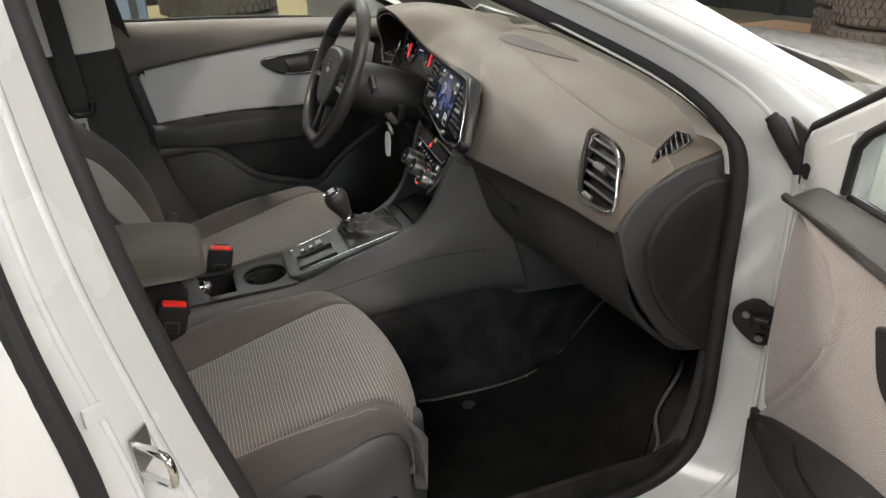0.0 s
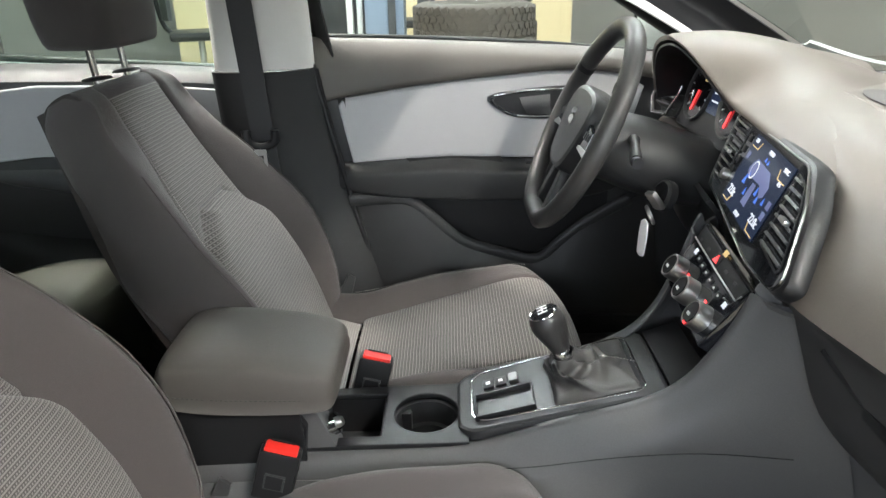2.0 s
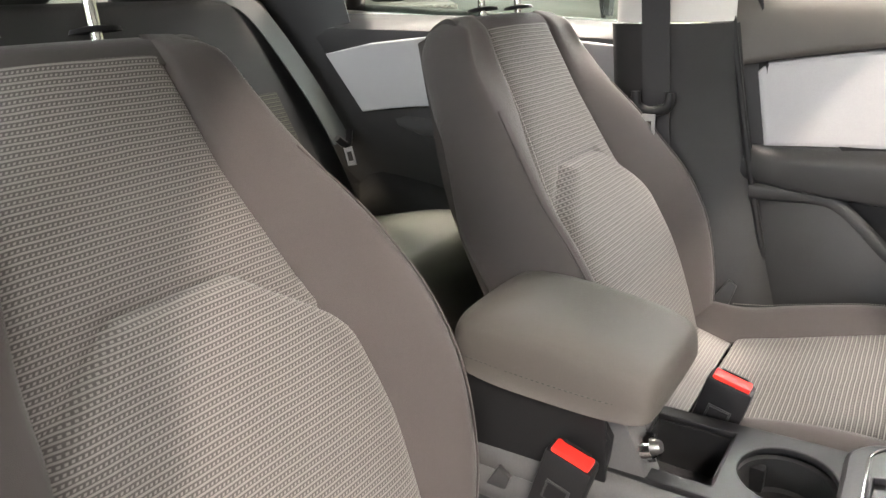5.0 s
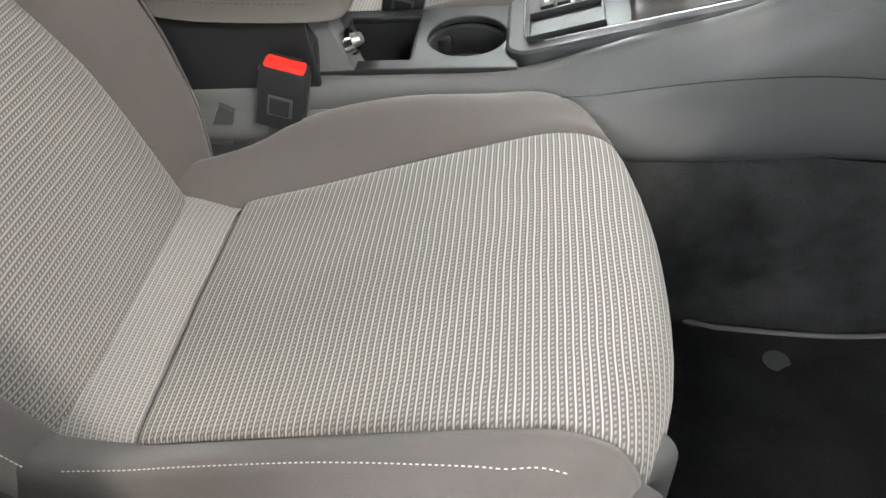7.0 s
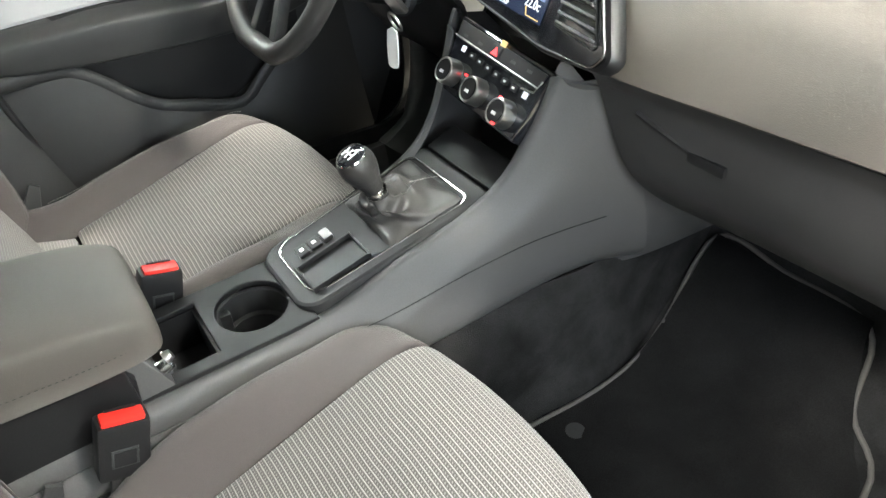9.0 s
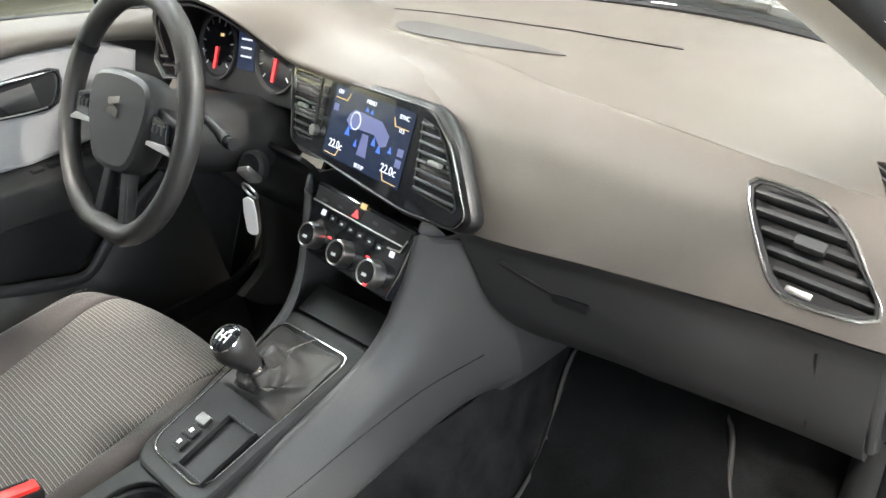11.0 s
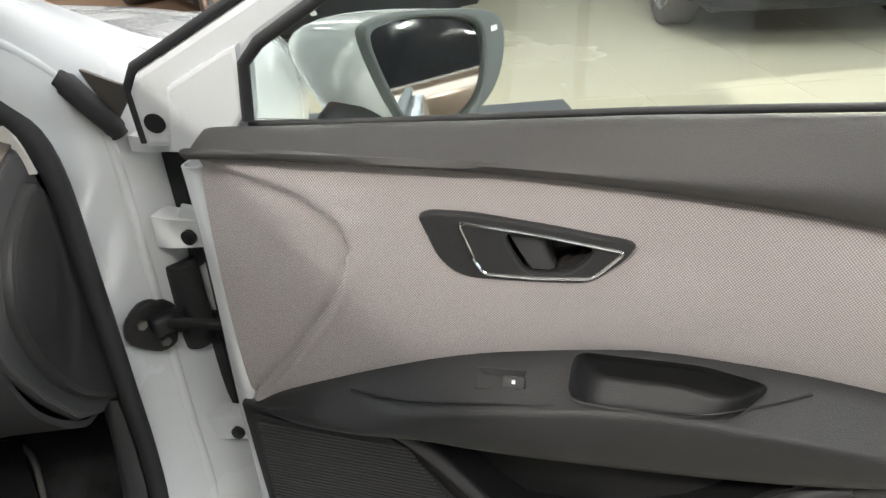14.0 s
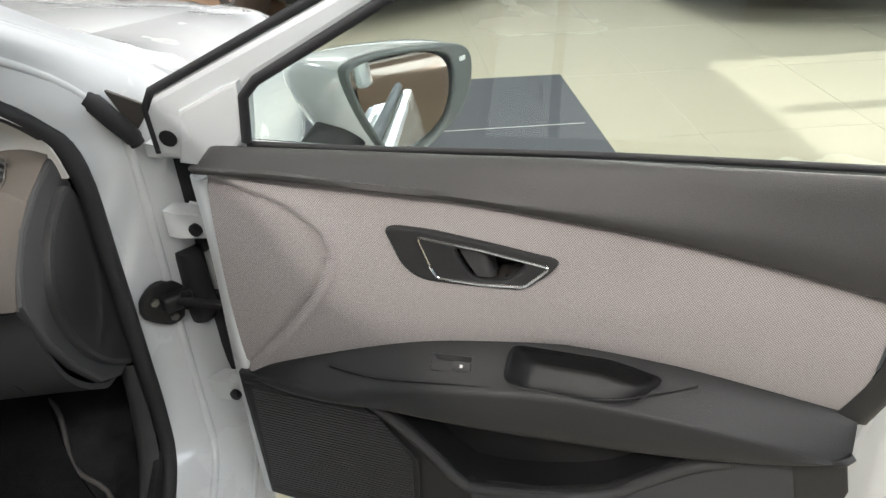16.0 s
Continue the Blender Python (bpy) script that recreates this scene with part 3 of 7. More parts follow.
# glazing
ws = [[(-.60, .985, .972), (-.3, 1.105, .995), (0, 1.135, 1.0), (.3, 1.105, .995), (.60, .985, .972)],
      [(-.57, .68, 1.15), (-.3, .79, 1.175), (0, .815, 1.18), (.3, .79, 1.175), (.57, .68, 1.15)],
      [(-.53, .37, 1.285), (-.3, .44, 1.315), (0, .455, 1.325), (.3, .44, 1.315), (.53, .37, 1.285)],
      [(-.50, .18, 1.36), (-.3, .20, 1.385), (0, .205, 1.39), (.3, .20, 1.385), (.50, .18, 1.36)]]
g = part("windscreen", thicken(loft(ws, 4, 4), .004), M_GLASS, car, "clear windscreen", smooth=60)
g.visible_shadow = False
for s in (1, -1):
    part("pillar_trim", thicken(loft([mir(q, s) for q in (
        [(.578, .780, .895), (.602, .788, .895), (.634, .788, .895)],
        [(.572, .772, .945), (.596, .778, .950), (.626, .770, .958)],
        [(.560, .712, 1.010), (.580, .718, 1.020), (.604, .696, 1.026)],
        [(.530, .565, 1.095), (.552, .575, 1.108), (.578, .545, 1.112)],
        [(.490, .330, 1.215), (.505, .345, 1.232), (.530, .318, 1.230)])], 3, 4), .003), M_PALE, car, "pale grey pillar trim", smooth=60)
# floor pan with toe board and tunnel, inner sills and kick panels
floor_secs = []
for y, z, f in ((-1.15, .30, .15), (-.40, .26, .15), (.10, .25, .15), (.60, .25, .15), (.70, .25, .138), (.84, .30, .104), (.97, .41, .098), (1.06, .56, .098), (1.10, .72, .098)):
    floor_secs.append([(-.64, y, z + .16), (-.612, y, z + .02), (-.30, y, z - .004), (-f, y, z + .0), (.012 - f, y, z + .09), (.03 - f, y, z + .225), (0, y, z + .24), (f - .03, y, z + .225), (f - .012, y, z + .09), (f, y, z + .0), (.30, y, z - .004), (.612, y, z + .02), (.64, y, z + .16)])
part("carpet", thicken(loft(floor_secs, 3, 3), .01), M_CARPET, car, "black moulded floor carpet", smooth=60)
for s in (1, -1):
    part("sill_trim", thicken(loft([mir(q, s) for q in (
        [(.640, .685, .366), (.618, .685, .363), (.606, .685, .32), (.60, .685, .255)],
        [(.640, .30, .358), (.616, .30, .357), (.602, .30, .32), (.59, .30, .25)],
        [(.640, .05, .40), (.610, .05, .39), (.598, .05, .34), (.59, .05, .25)],
        [(.640, -.10, .42), (.610, -.10, .41), (.598, -.10, .36), (.59, -.10, .25)])], 3, 3), .004), M_PLAST, car, "dark grey plastic sill trim")
    part("kick_panel", thicken(loft([mir(q, s) for q in (
        [(.634, .788, .590), (.615, .796, .590), (.600, .84, .590), (.59, .98, .59)],
        [(.636, .783, .500), (.612, .788, .50), (.598, .84, .50), (.588, .98, .50)],
        [(.638, .755, .412), (.612, .755, .412), (.598, .81, .40), (.587, .98, .38)],
        [(.640, .682, .366), (.614, .686, .363), (.600, .74, .32), (.587, .90, .265)])], 3, 3), .004), M_PLAST2, car, "grey plastic kick panel")
for s in (1, -1):
    wall = []
    for y, top, zt, foot, zf in ((.05, .084, .50, .150, .252), (.22, .090, .50, .150, .252), (.36, .103, .50, .157, .255), (.47, .108, .50, .160, .258), (.61, .128, .50, .168, .262),
                                 (.72, .118, .50, .146, .266), (.81, .112, .50, .122, .284), (.90, .104, .50, .104, .350), (.96, .098, .50, .096, .395)):
        wall.append([(s * top, y, zt), (s * (top + .012), y, zt - .03), (s * (top * .6 + foot * .4), y, zt * .62 + zf * .38), (s * (top * .12 + foot * .88), y, zt * .2 + zf * .8), (s * (foot + .004), y, zf)])
    part("tunnel_carpet", thicken(loft(wall, 3, 3), .004), M_CARPET, car, "black carpet on the side of the tunnel", smooth=60)
# added black block, keeps the bright gap beside the dash end dark
part("hinge_pillar_trim", box(-.747, .82, .62, .05, .25, .64, .01), M_BLACK, car, "black filler added over the bright gap ahead of the driver's door")
# firewall behind the dashboard
part("bulkhead", box(0, 1.10, .68, 1.25, .03, .50, .01), M_BLACK, car, "black bulkhead")


# ---- closed side doors, rear doors and belt trims ----
def rear_door(s, nm):
    d = thing("rear_side_door", nm, "car door", pose(s * .74, -.12, .35))
    outer = [[(.764, -.098, .36), (.785, -.098, .5), (.775, -.098, .70), (.772, -.108, .87), (.762, -.122, .955)],
             [(.79, -.35, .35), (.812, -.35, .5), (.805, -.35, .70), (.800, -.35, .88), (.775, -.35, .975)],
             [(.79, -.75, .35), (.812, -.75, .5), (.808, -.75, .72), (.800, -.75, .90), (.772, -.75, 1.0)],
             [(.78, -1.10, .45), (.80, -1.12, .55), (.80, -1.12, .75), (.79, -1.12, .92), (.765, -1.12, 1.02)]]
    part("outer_panel", thicken(loft([mir(q, s) for q in outer], 4, 4), .012), M_PAINT, d, "white door skin", 60, True)
    g2 = part("pane", thicken(loft([mir(q, s) for q in (
        [(.748, -.150, .965), (.712, -.170, 1.10), (.655, -.19, 1.24), (.575, -.205, 1.36)],
        [(.755, -.55, .985), (.715, -.55, 1.12), (.655, -.55, 1.26), (.575, -.55, 1.38)],
        [(.750, -.98, 1.01), (.712, -.93, 1.13), (.655, -.88, 1.26), (.580, -.84, 1.36)])], 3, 3), .004), M_TINT, d, "green tinted window pane", 60, True)
    g2.visible_shadow = False
    part("window_frame", join(tube(mir([(.758, -.128, .955), (.722, -.145, 1.09), (.662, -.160, 1.24), (.575, -.17, 1.37)], s), .018, 8),
                              tube(mir([(.575, -.17, 1.37), (.58, -.5, 1.395), (.575, -.9, 1.37)], s), .016, 8),
                              tube(mir([(.575, -.87, 1.37), (.66, -.93, 1.24), (.755, -1.02, 1.03)], s), .022, 8),
                              tube(mir([(.764, -.12, .960), (.778, -.5, .985), (.768, -1.05, 1.02)], s), .012, 8)), M_BLACK, d, "black window frame", 60, True)
    inner = [[(.742, -.16, .36), (.725, -.16, .52), (.715, -.16, .62), (.70, -.16, .70), (.705, -.16, .86), (.70, -.16, .94), (.735, -.16, .965)],
             [(.74, -.45, .36), (.715, -.45, .52), (.695, -.45, .62), (.665, -.45, .71), (.69, -.45, .88), (.68, -.45, .96), (.735, -.45, .99)],
             [(.70, -1.15, .45), (.64, -1.15, .55), (.62, -1.15, .66), (.61, -1.15, .74), (.61, -1.15, .90), (.61, -1.15, .98), (.70, -1.15, 1.01)]]
    part("inner_trim", thicken(loft([mir(q, s) for q in inner], 3, 4), .004), M_PLAST, d, "dark grey door lining", 40, True)
    if s < 0:
        pane = [(-.17, .80), (-.40, .81), (-.69, .812), (-.80, .802), (-.885, .79), (-.98, .92), (-.85, .945), (-.66, .963), (-.40, .955), (-.17, .93)]
        part("fabric_panel", plate([(-y, z) for y, z in pane], .012, Matrix(((.096, 0, 1, -.700), (-1, 0, 0, 0), (0, 1, 0, 0), (0, 0, 0, 1))), bevel=.004), M_DOORCLOTH_L, d, "pale grey cloth panel", 40, True)
        part("armrest", thicken(loft([[(-.70, -.17, .70), (-.655, -.17, .70), (-.65, -.17, .735), (-.69, -.17, .765)], [(-.69, -.5, .70), (-.635, -.5, .71), (-.63, -.5, .75), (-.68, -.5, .775)], [(-.70, -.95, .76), (-.65, -.95, .77), (-.65, -.95, .80), (-.69, -.95, .82)]], 3, 4), .004), M_PLAST2, d, "dark plastic armrest", 40, True)
        part("door_pocket", thicken(loft([[(-.70, -.30, .62), (-.66, -.30, .60), (-.65, -.30, .50), (-.66, -.30, .38)], [(-.70, -.6, .60), (-.64, -.6, .56), (-.63, -.6, .48), (-.65, -.6, .38)], [(-.70, -.95, .70), (-.66, -.95, .66), (-.655, -.95, .56), (-.66, -.95, .45)]], 3, 4), .004), M_BLACK, d, "black door pocket", 40, True)
    return d


part("rear_door_gap_seal", tube([(x + .004, y - .004, z) for x, y, z in (r[3] for r in RIM[13:19])], .013, 8), M_RUBBER, car, "black rubber strip at the rear door")
rear_door(1, "white rear passenger door, shut, with black window frame")
rear_door(-1, "shut rear door with pale grey cloth panel and dark lining")

# inner trim of the B pillars: dark below, pale above
for s in (-1, 1):
    part("pillar_lower_trim", thicken(loft([mir(q, s) for q in (
        [(.655, -.075, .985), (.635, -.10, .985), (.600, -.185, .985), (.605, -.275, .985), (.66, -.30, .985)],
        [(.672, -.055, .86), (.655, -.08, .86), (.620, -.17, .86), (.625, -.27, .86), (.68, -.30, .86)],
        [(.680, -.020, .70), (.665, -.05, .70), (.632, -.155, .70), (.638, -.26, .70), (.69, -.29, .70)],
        [(.665, .020, .56), (.645, -.02, .56), (.622, -.13, .56), (.63, -.25, .56), (.68, -.28, .56)],
        [(.655, .060, .42), (.625, .03, .42), (.605, -.10, .42), (.61, -.24, .42), (.66, -.27, .42)])], 3, 4), .005), M_PLAST, car, "dark grey pillar trim")
    part("pillar_upper_trim", thicken(loft([mir(q, s) for q in (
        [(.654, -.085, .988), (.634, -.105, .988), (.606, -.185, .988), (.610, -.262, .988), (.65, -.285, .988)],
        [(.635, -.085, 1.10), (.612, -.105, 1.10), (.585, -.18, 1.10), (.59, -.255, 1.10), (.63, -.28, 1.10)],
        [(.590, -.085, 1.23), (.567, -.105, 1.23), (.542, -.175, 1.23), (.545, -.245, 1.23), (.59, -.27, 1.23)],
        [(.520, -.085, 1.37), (.50, -.105, 1.37), (.475, -.17, 1.37), (.478, -.24, 1.37), (.52, -.265, 1.37)])], 3, 4), .005), M_PALE, car, "pale grey pillar trim")
for s in (-1, 1):
    part("quarter_trim", plate([(-1.17, 1.05), (-.945, 1.05), (-.965, 1.095), (-1.042, 1.237), (-1.085, 1.34), (-1.16, 1.34)], .02, Matrix(((0, 0, s, s * .640), (1, 0, 0, 0), (0, 1, 0, 0), (0, 0, 0, 1))), bevel=.006), M_BLACK, car, "black trim wedge behind the side window")
# rear quarter: C pillar trim, parcel area and tail
for s in (-1, 1):
    part("rear_pillar_trim", thicken(loft([mir(q, s) for q in (
        [(.615, -1.030, 1.10), (.600, -1.055, 1.10), (.592, -1.085, 1.10), (.600, -1.115, 1.10)],
        [(.575, -1.030, 1.22), (.560, -1.055, 1.22), (.552, -1.085, 1.22), (.560, -1.115, 1.22)],
        [(.525, -1.020, 1.35), (.510, -1.045, 1.35), (.502, -1.085, 1.35), (.510, -1.120, 1.35)])], 3, 3), .006), M_PALE, car, "pale grey rear pillar trim")
    part("rear_side_trim", thicken(loft([mir(q, s) for q in (
        [(.66, -.90, .60), (.63, -1.05, .60), (.61, -1.30, .60), (.60, -1.78, .60)],
        [(.655, -.93, .90), (.615, -1.05, .90), (.585, -1.30, .90), (.58, -1.78, .90)],
        [(.645, -.96, 1.06), (.600, -1.06, 1.06), (.575, -1.30, 1.06), (.57, -1.78, 1.05)],
        [(.640, -.97, 1.125), (.615, -1.07, 1.125), (.595, -1.30, 1.120), (.59, -1.78, 1.10)])], 3, 4), .006), M_PLAST, car, "dark grey trim beside the rear bench")
    part("rear_quarter", thicken(loft([mir(q, s) for q in (
        [(.64, -1.05, .30), (.66, -1.05, .60), (.66, -1.05, .85), (.70, -1.05, 1.03)],
        [(.60, -1.4, .30), (.62, -1.4, .60), (.60, -1.4, .85), (.60, -1.4, 1.03)],
        [(.58, -1.8, .40), (.60, -1.8, .60), (.58, -1.8, .85), (.58, -1.8, 1.03)])], 3, 3), .006), M_BLACK, car, "dark rear side lining")
part("tailgate", thicken(loft([[(-.62, -1.78, .45), (0, -1.84, .45), (.62, -1.78, .45)], [(-.62, -1.84, .75), (0, -1.9, .75), (.62, -1.84, .75)], [(-.58, -1.80, 1.02), (0, -1.86, 1.02), (.58, -1.80, 1.02)]], 4, 4), .02), M_PAINT, car, "white tailgate")
rg = part("rear_window", thicken(loft([[(-.55, -1.80, 1.03), (0, -1.86, 1.03), (.55, -1.80, 1.03)], [(-.48, -1.68, 1.30), (0, -1.73, 1.31), (.48, -1.68, 1.30)]], 4, 4), .004), M_TINT, car, "green tinted rear window glass")
rg.visible_shadow = False
part("parcel_shelf", box(0, -1.50, 1.0, 1.1, .55, .02, .005), M_BLACK, car, "black parcel shelf")

# ---- dashboard ----
dash = thing("dashboard", "grey-brown soft plastic dashboard with chrome-ringed vents", "dashboard", pose(0, .8, .6))
TOP = [
    (-.622, [(.98, .952), (.88, .952), (.78, .935), (.70, .915), (.655, .888), (.625, .858), (.605, .832)]),
    (-.50, [(1.05, .968), (.92, .970), (.82, .970), (.74, .962), (.69, .935), (.66, .880), (.64, .836)]),
    (-.34, [(1.10, .980), (.96, .990), (.86, 1.005), (.77, 1.012), (.74, .970), (.72, .900), (.70, .838)]),
    (-.20, [(1.12, .986), (.98, .992), (.86, 1.003), (.745, 1.006), (.668, .988), (.640, .905), (.61, .838)]),
    (-.06, [(1.13, .990), (1.0, .988), (.86, .997), (.74, 1.001), (.66, .985), (.632, .900), (.60, .840)]),
    (.08, [(1.13, .988), (.98, .984), (.84, .988), (.73, .990), (.64, .970), (.608, .890), (.575, .843)]),
    (.20, [(1.12, .985), (.96, .980), (.82, .980), (.715, .972), (.630, .936), (.572, .885), (.543, .845)]),
    (.35, [(1.10, .978), (.95, .975), (.82, .968), (.700, .958), (.652, .922), (.606, .878), (.572, .838)]),
    (.50, [(1.05, .968), (.92, .966), (.80, .956), (.690, .941), (.652, .912), (.615, .872), (.592, .836)]),
    (.585, [(1.0, .958), (.90, .957), (.79, .943), (.705, .925), (.650, .897), (.615, .860), (.598, .834)]),
    (.622, [(.98, .950), (.88, .950), (.78, .930), (.70, .910), (.655, .886), (.622, .857), (.603, .832)]),
]
# a firmer crest: two points close together where the top turns into the face
TOP = [(x, q[:3] + [tuple(a + (b - a) * .09 for a, b in zip(q[3], q[2])), tuple(a + (b - a) * .09 for a, b in zip(q[3], q[4]))] + q[4:]) for x, q in TOP]
VM = axes((.5275, .6275, .879), (.995, -.0, -.105), (.10, .54, .83))
DM = axes((.575, .722, .929), (.995, .03, -.09), (.02, .95, .32))


def on_plane(m, pts):
    inv = m.inverted()
    return [tuple((inv @ Vector(p)).xy) for p in pts]


def shrink(pts, d, drop=0.0):
    """Moves a ring of 2D points inwards by about d."""
    cx = sum(p[0] for p in pts) / len(pts)
    cy = sum(p[1] for p in pts) / len(pts)
    out = []
    for x, y in pts:
        r = math.hypot(x - cx, y - cy)
        k = (r - d) / r
        out.append((cx + (x - cx) * k, cy + (y - cy) * k))
    return out


VENT = [(.463, .667, .928), (.495, .668, .934), (.534, .663, .929), (.563, .651, .914), (.585, .633, .889), (.608, .610, .856), (.554, .607, .846), (.518, .613, .851), (.489, .634, .881)]
vo = [tuple(p.xy) for p in cr([(x, y, 0) for x, y in on_plane(VM, VENT)], 3, True)]
dv = on_plane(DM, [(.548, .756, .938), (.572, .763, .936), (.588, .757, .932), (.596, .72, .923), (.590, .683, .914), (.575, .70, .92)])
pad_me = cut(thicken(loft([[(x, y, z) for y, z in q] for x, q in TOP], 4, 5), .01), plate(shrink(vo, .002), .10, VM @ pose(0, 0, -.05)))
pad_me = cut(pad_me, plate(shrink(dv, .0015), .06, DM @ pose(0, 0, -.03)))
pad_copy = pad_me.copy()
part("top_pad", pad_me, M_DASH, dash, "grey-brown soft dashboard pad", 50, True)
LOW = [  # the lower edge of its first section leans away from the tunnel
    [(.165, .560, .840), (.160, .580, .815), (.168, .592, .775), (.190, .615, .700), (.222, .667, .645), (.250, .74, .614), (.262, .90, .614)],
    [(.35, .590, .834), (.35, .604, .806), (.35, .606, .760), (.35, .625, .70), (.35, .680, .647), (.35, .750, .619), (.35, .90, .614)],
    [(.50, .608, .832), (.50, .618, .804), (.50, .616, .760), (.50, .635, .70), (.50, .690, .645), (.50, .755, .613), (.50, .90, .61)],
    [(.618, .614, .830), (.618, .626, .804), (.618, .632, .760), (.618, .655, .695), (.618, .708, .632), (.618, .765, .599), (.618, .90, .60)],
]
part("glovebox", thicken(loft(LOW, 4, 4), .008), M_LID, dash, "glovebox lid with its shade in the grey", 50, True)
part("knee_panel", thicken(loft([[(-x, y + .03, z) for x, y, z in q] for q in LOW], 4, 4), .008), M_BLACK, dash, "black knee panel", 50, True)
part("latch_groove", tube([(.215, .5830, .793), (.25, .5890, .780), (.285, .5955, .768)], .004, 6), M_BLACK, dash, "dark groove", world=True)
part("glovebox_latch", box(.308, .5975, .764, .050, .014, .014, .004, m=pose(0, 0, 0)), M_BLACK, dash, "recessed black glovebox latch", world=True)
part("shut_line", tube([(.565, .6165, .800), (.567, .6195, .76), (.566, .637, .70), (.563, .663, .668), (.561, .686, .646)], .0028, 6), M_BLACK, dash, "dark shut line", world=True)
# end cap facing the door
cap_o = [(.610, .832), (.628, .765), (.662, .698), (.708, .632), (.762, .594), (.806, .590), (.812, .75), (.805, .88), (.78, .925), (.72, .915), (.665, .893), (.63, .865)]
MX = Matrix(((0, 0, 1, .612), (1, 0, 0, 0), (0, 1, 0, 0), (0, 0, 0, 1)))
part("end_cap", plate(cap_o, .014, MX, bevel=.005), M_PLAST2, dash, "dark grey dashboard end cap", 40, True)
cap_i = [(.655, .80), (.668, .735), (.705, .672), (.755, .622), (.798, .602), (.803, .75), (.796, .86), (.77, .892), (.72, .880), (.68, .850)]
part("end_panel", plate(cap_i, .024, MX, bevel=.007, n=3), M_PLAST, dash, "removable end panel", 40, True)

# passenger side vent
def air_vent(parent, m, ring, slats, tilt=18, knob=True, wheel=True, name="air_vent", ringm=None, rw=.0045):
    v = part(name, plate(ring, .006, m @ pose(0, 0, .002), holes=[shrink(ring, rw)], bevel=min(.0015, rw * .3)), ringm or M_CHROME, parent, "air vent with thin ring", 40, True)
    part("vent_housing", plate(shrink(ring, .004), .006, m @ pose(0, 0, -.022)), M_BLACK, v, "black vent housing", 40, True)
    part("vent_bezel", plate(shrink(ring, .0042), .005, m @ pose(0, 0, .0005), holes=[[(x, y) for x, y in shrink(ring, .0085)]], bevel=.001), M_PLAST, v, "", 40, True)
    inner = shrink(ring, .009)
    lo, hi = min(p[1] for p in inner), max(p[1] for p in inner)
    for i in range(slats):
        y = lo + (hi - lo) * (i + 1.0) / (slats + .6)
        xs = []
        for (x0, y0), (x1, y1) in zip(inner, inner[1:] + inner[:1]):
            if (y0 - y) * (y1 - y) < 0:
                xs.append(x0 + (x1 - x0) * (y - y0) / (y1 - y0))
        if len(xs) < 2:
            continue
        a, b = min(xs), max(xs)
        part("slat", box(0, 0, 0, b - a, .0045, .016, .0012, m=m @ pose((a + b) / 2, y, -.006, -tilt)), M_PLAST2, v, "", 40, True)
    if knob:
        cx = sum(p[0] for p in inner) / len(inner)
        part("slider", box(0, 0, 0, .028, .011, .014, .003, m=m @ pose(cx, (lo + hi) / 2 + .004, .004, -tilt)), M_PLAST2, v, "grey slider", 40, True)
    if wheel:
        cx = sum(p[0] for p in inner) / len(inner)
        part("thumbwheel", box(0, 0, 0, .024, .007, .006, .002, m=m @ pose(cx + .008, lo + .004, .004)), M_SATIN, v, "ridged thumbwheel", 40, True)
    return v


air_vent(dash, VM, vo, 5)
part("embossed_mark", box(.545, .6035, .8375, .034, .002, .005, m=Matrix()), M_DASH, dash, "embossed letters, unreadable", world=True)
# demister vent on the top corner
dem = part("demister_vent", plate(dv, .0025, DM @ pose(0, 0, -.001), holes=[shrink(dv, .0022)], bevel=.0006), M_DASH, dash, "corner demister vent with slanting bars", 40, True)
part("vent_housing", plate(shrink(dv, .001), .004, DM @ pose(0, 0, -.014)), M_BLACK, dem, "black vent housing", 40, True)
TILT = -32
ct_, st_ = math.cos(radians(TILT)), math.sin(radians(TILT))
turned = [(x * ct_ + y * st_, -x * st_ + y * ct_) for x, y in dv]
lo_, hi_ = min(p[1] for p in turned), max(p[1] for p in turned)
for i in range(7):
    yy = lo_ + (hi_ - lo_) * (i + .8) / 7.6
    xs = [x0 + (x1 - x0) * (yy - y0) / (y1 - y0) for (x0, y0), (x1, y1) in zip(turned, turned[1:] + turned[:1]) if (y0 - yy) * (y1 - yy) < 0]
    if len(xs) >= 2:
        part("slat", box(0, 0, 0, max(xs) - min(xs), .0024, .003, .0006, m=DM @ pose(0, 0, -.0010, 0, 0, TILT) @ pose((min(xs) + max(xs)) / 2, yy, 0)), M_PLAST2, dem, "", 40, True)
# speaker grille and the light sensor strip on top
GM = axes((0, .80, .999), (1, 0, -.02), (0, 1, -.05))
gr_o = [(p.x, p.y) for p in cr([(x, y, 0) for x, y in ((-.130, -.028), (-.122, .006), (-.05, .014), (.145, .015), (.10, -.012), (.02, -.042), (-.07, -.052))], 6, True)]
gc = Vector((-.01, -.014))
gbm = bmesh.new()
gv = [[gbm.verts.new(GM @ Vector((gc.x + (x - gc.x) * k / 8, gc.y + (y - gc.y) * k / 8, 0))) for x, y in gr_o] for k in range(1, 9)]
for ra, rb1 in zip(gv, gv[1:]):
    for k in range(len(ra)):
        gbm.faces.new((ra[k], ra[(k + 1) % len(ra)], rb1[(k + 1) % len(ra)], rb1[k]))
gbm.faces.new(gv[0])
gme = bpy.data.meshes.new("speaker_grille")
gbm.to_mesh(gme)
gbm.free()
gme = drape(gme, pad_copy, .0012)
gbm = bmesh.new()
gbm.from_mesh(gme)
part("speaker_grille", thicken(gbm, .0008), M_GRILLE, dash, "perforated grey speaker grille", 40, True)
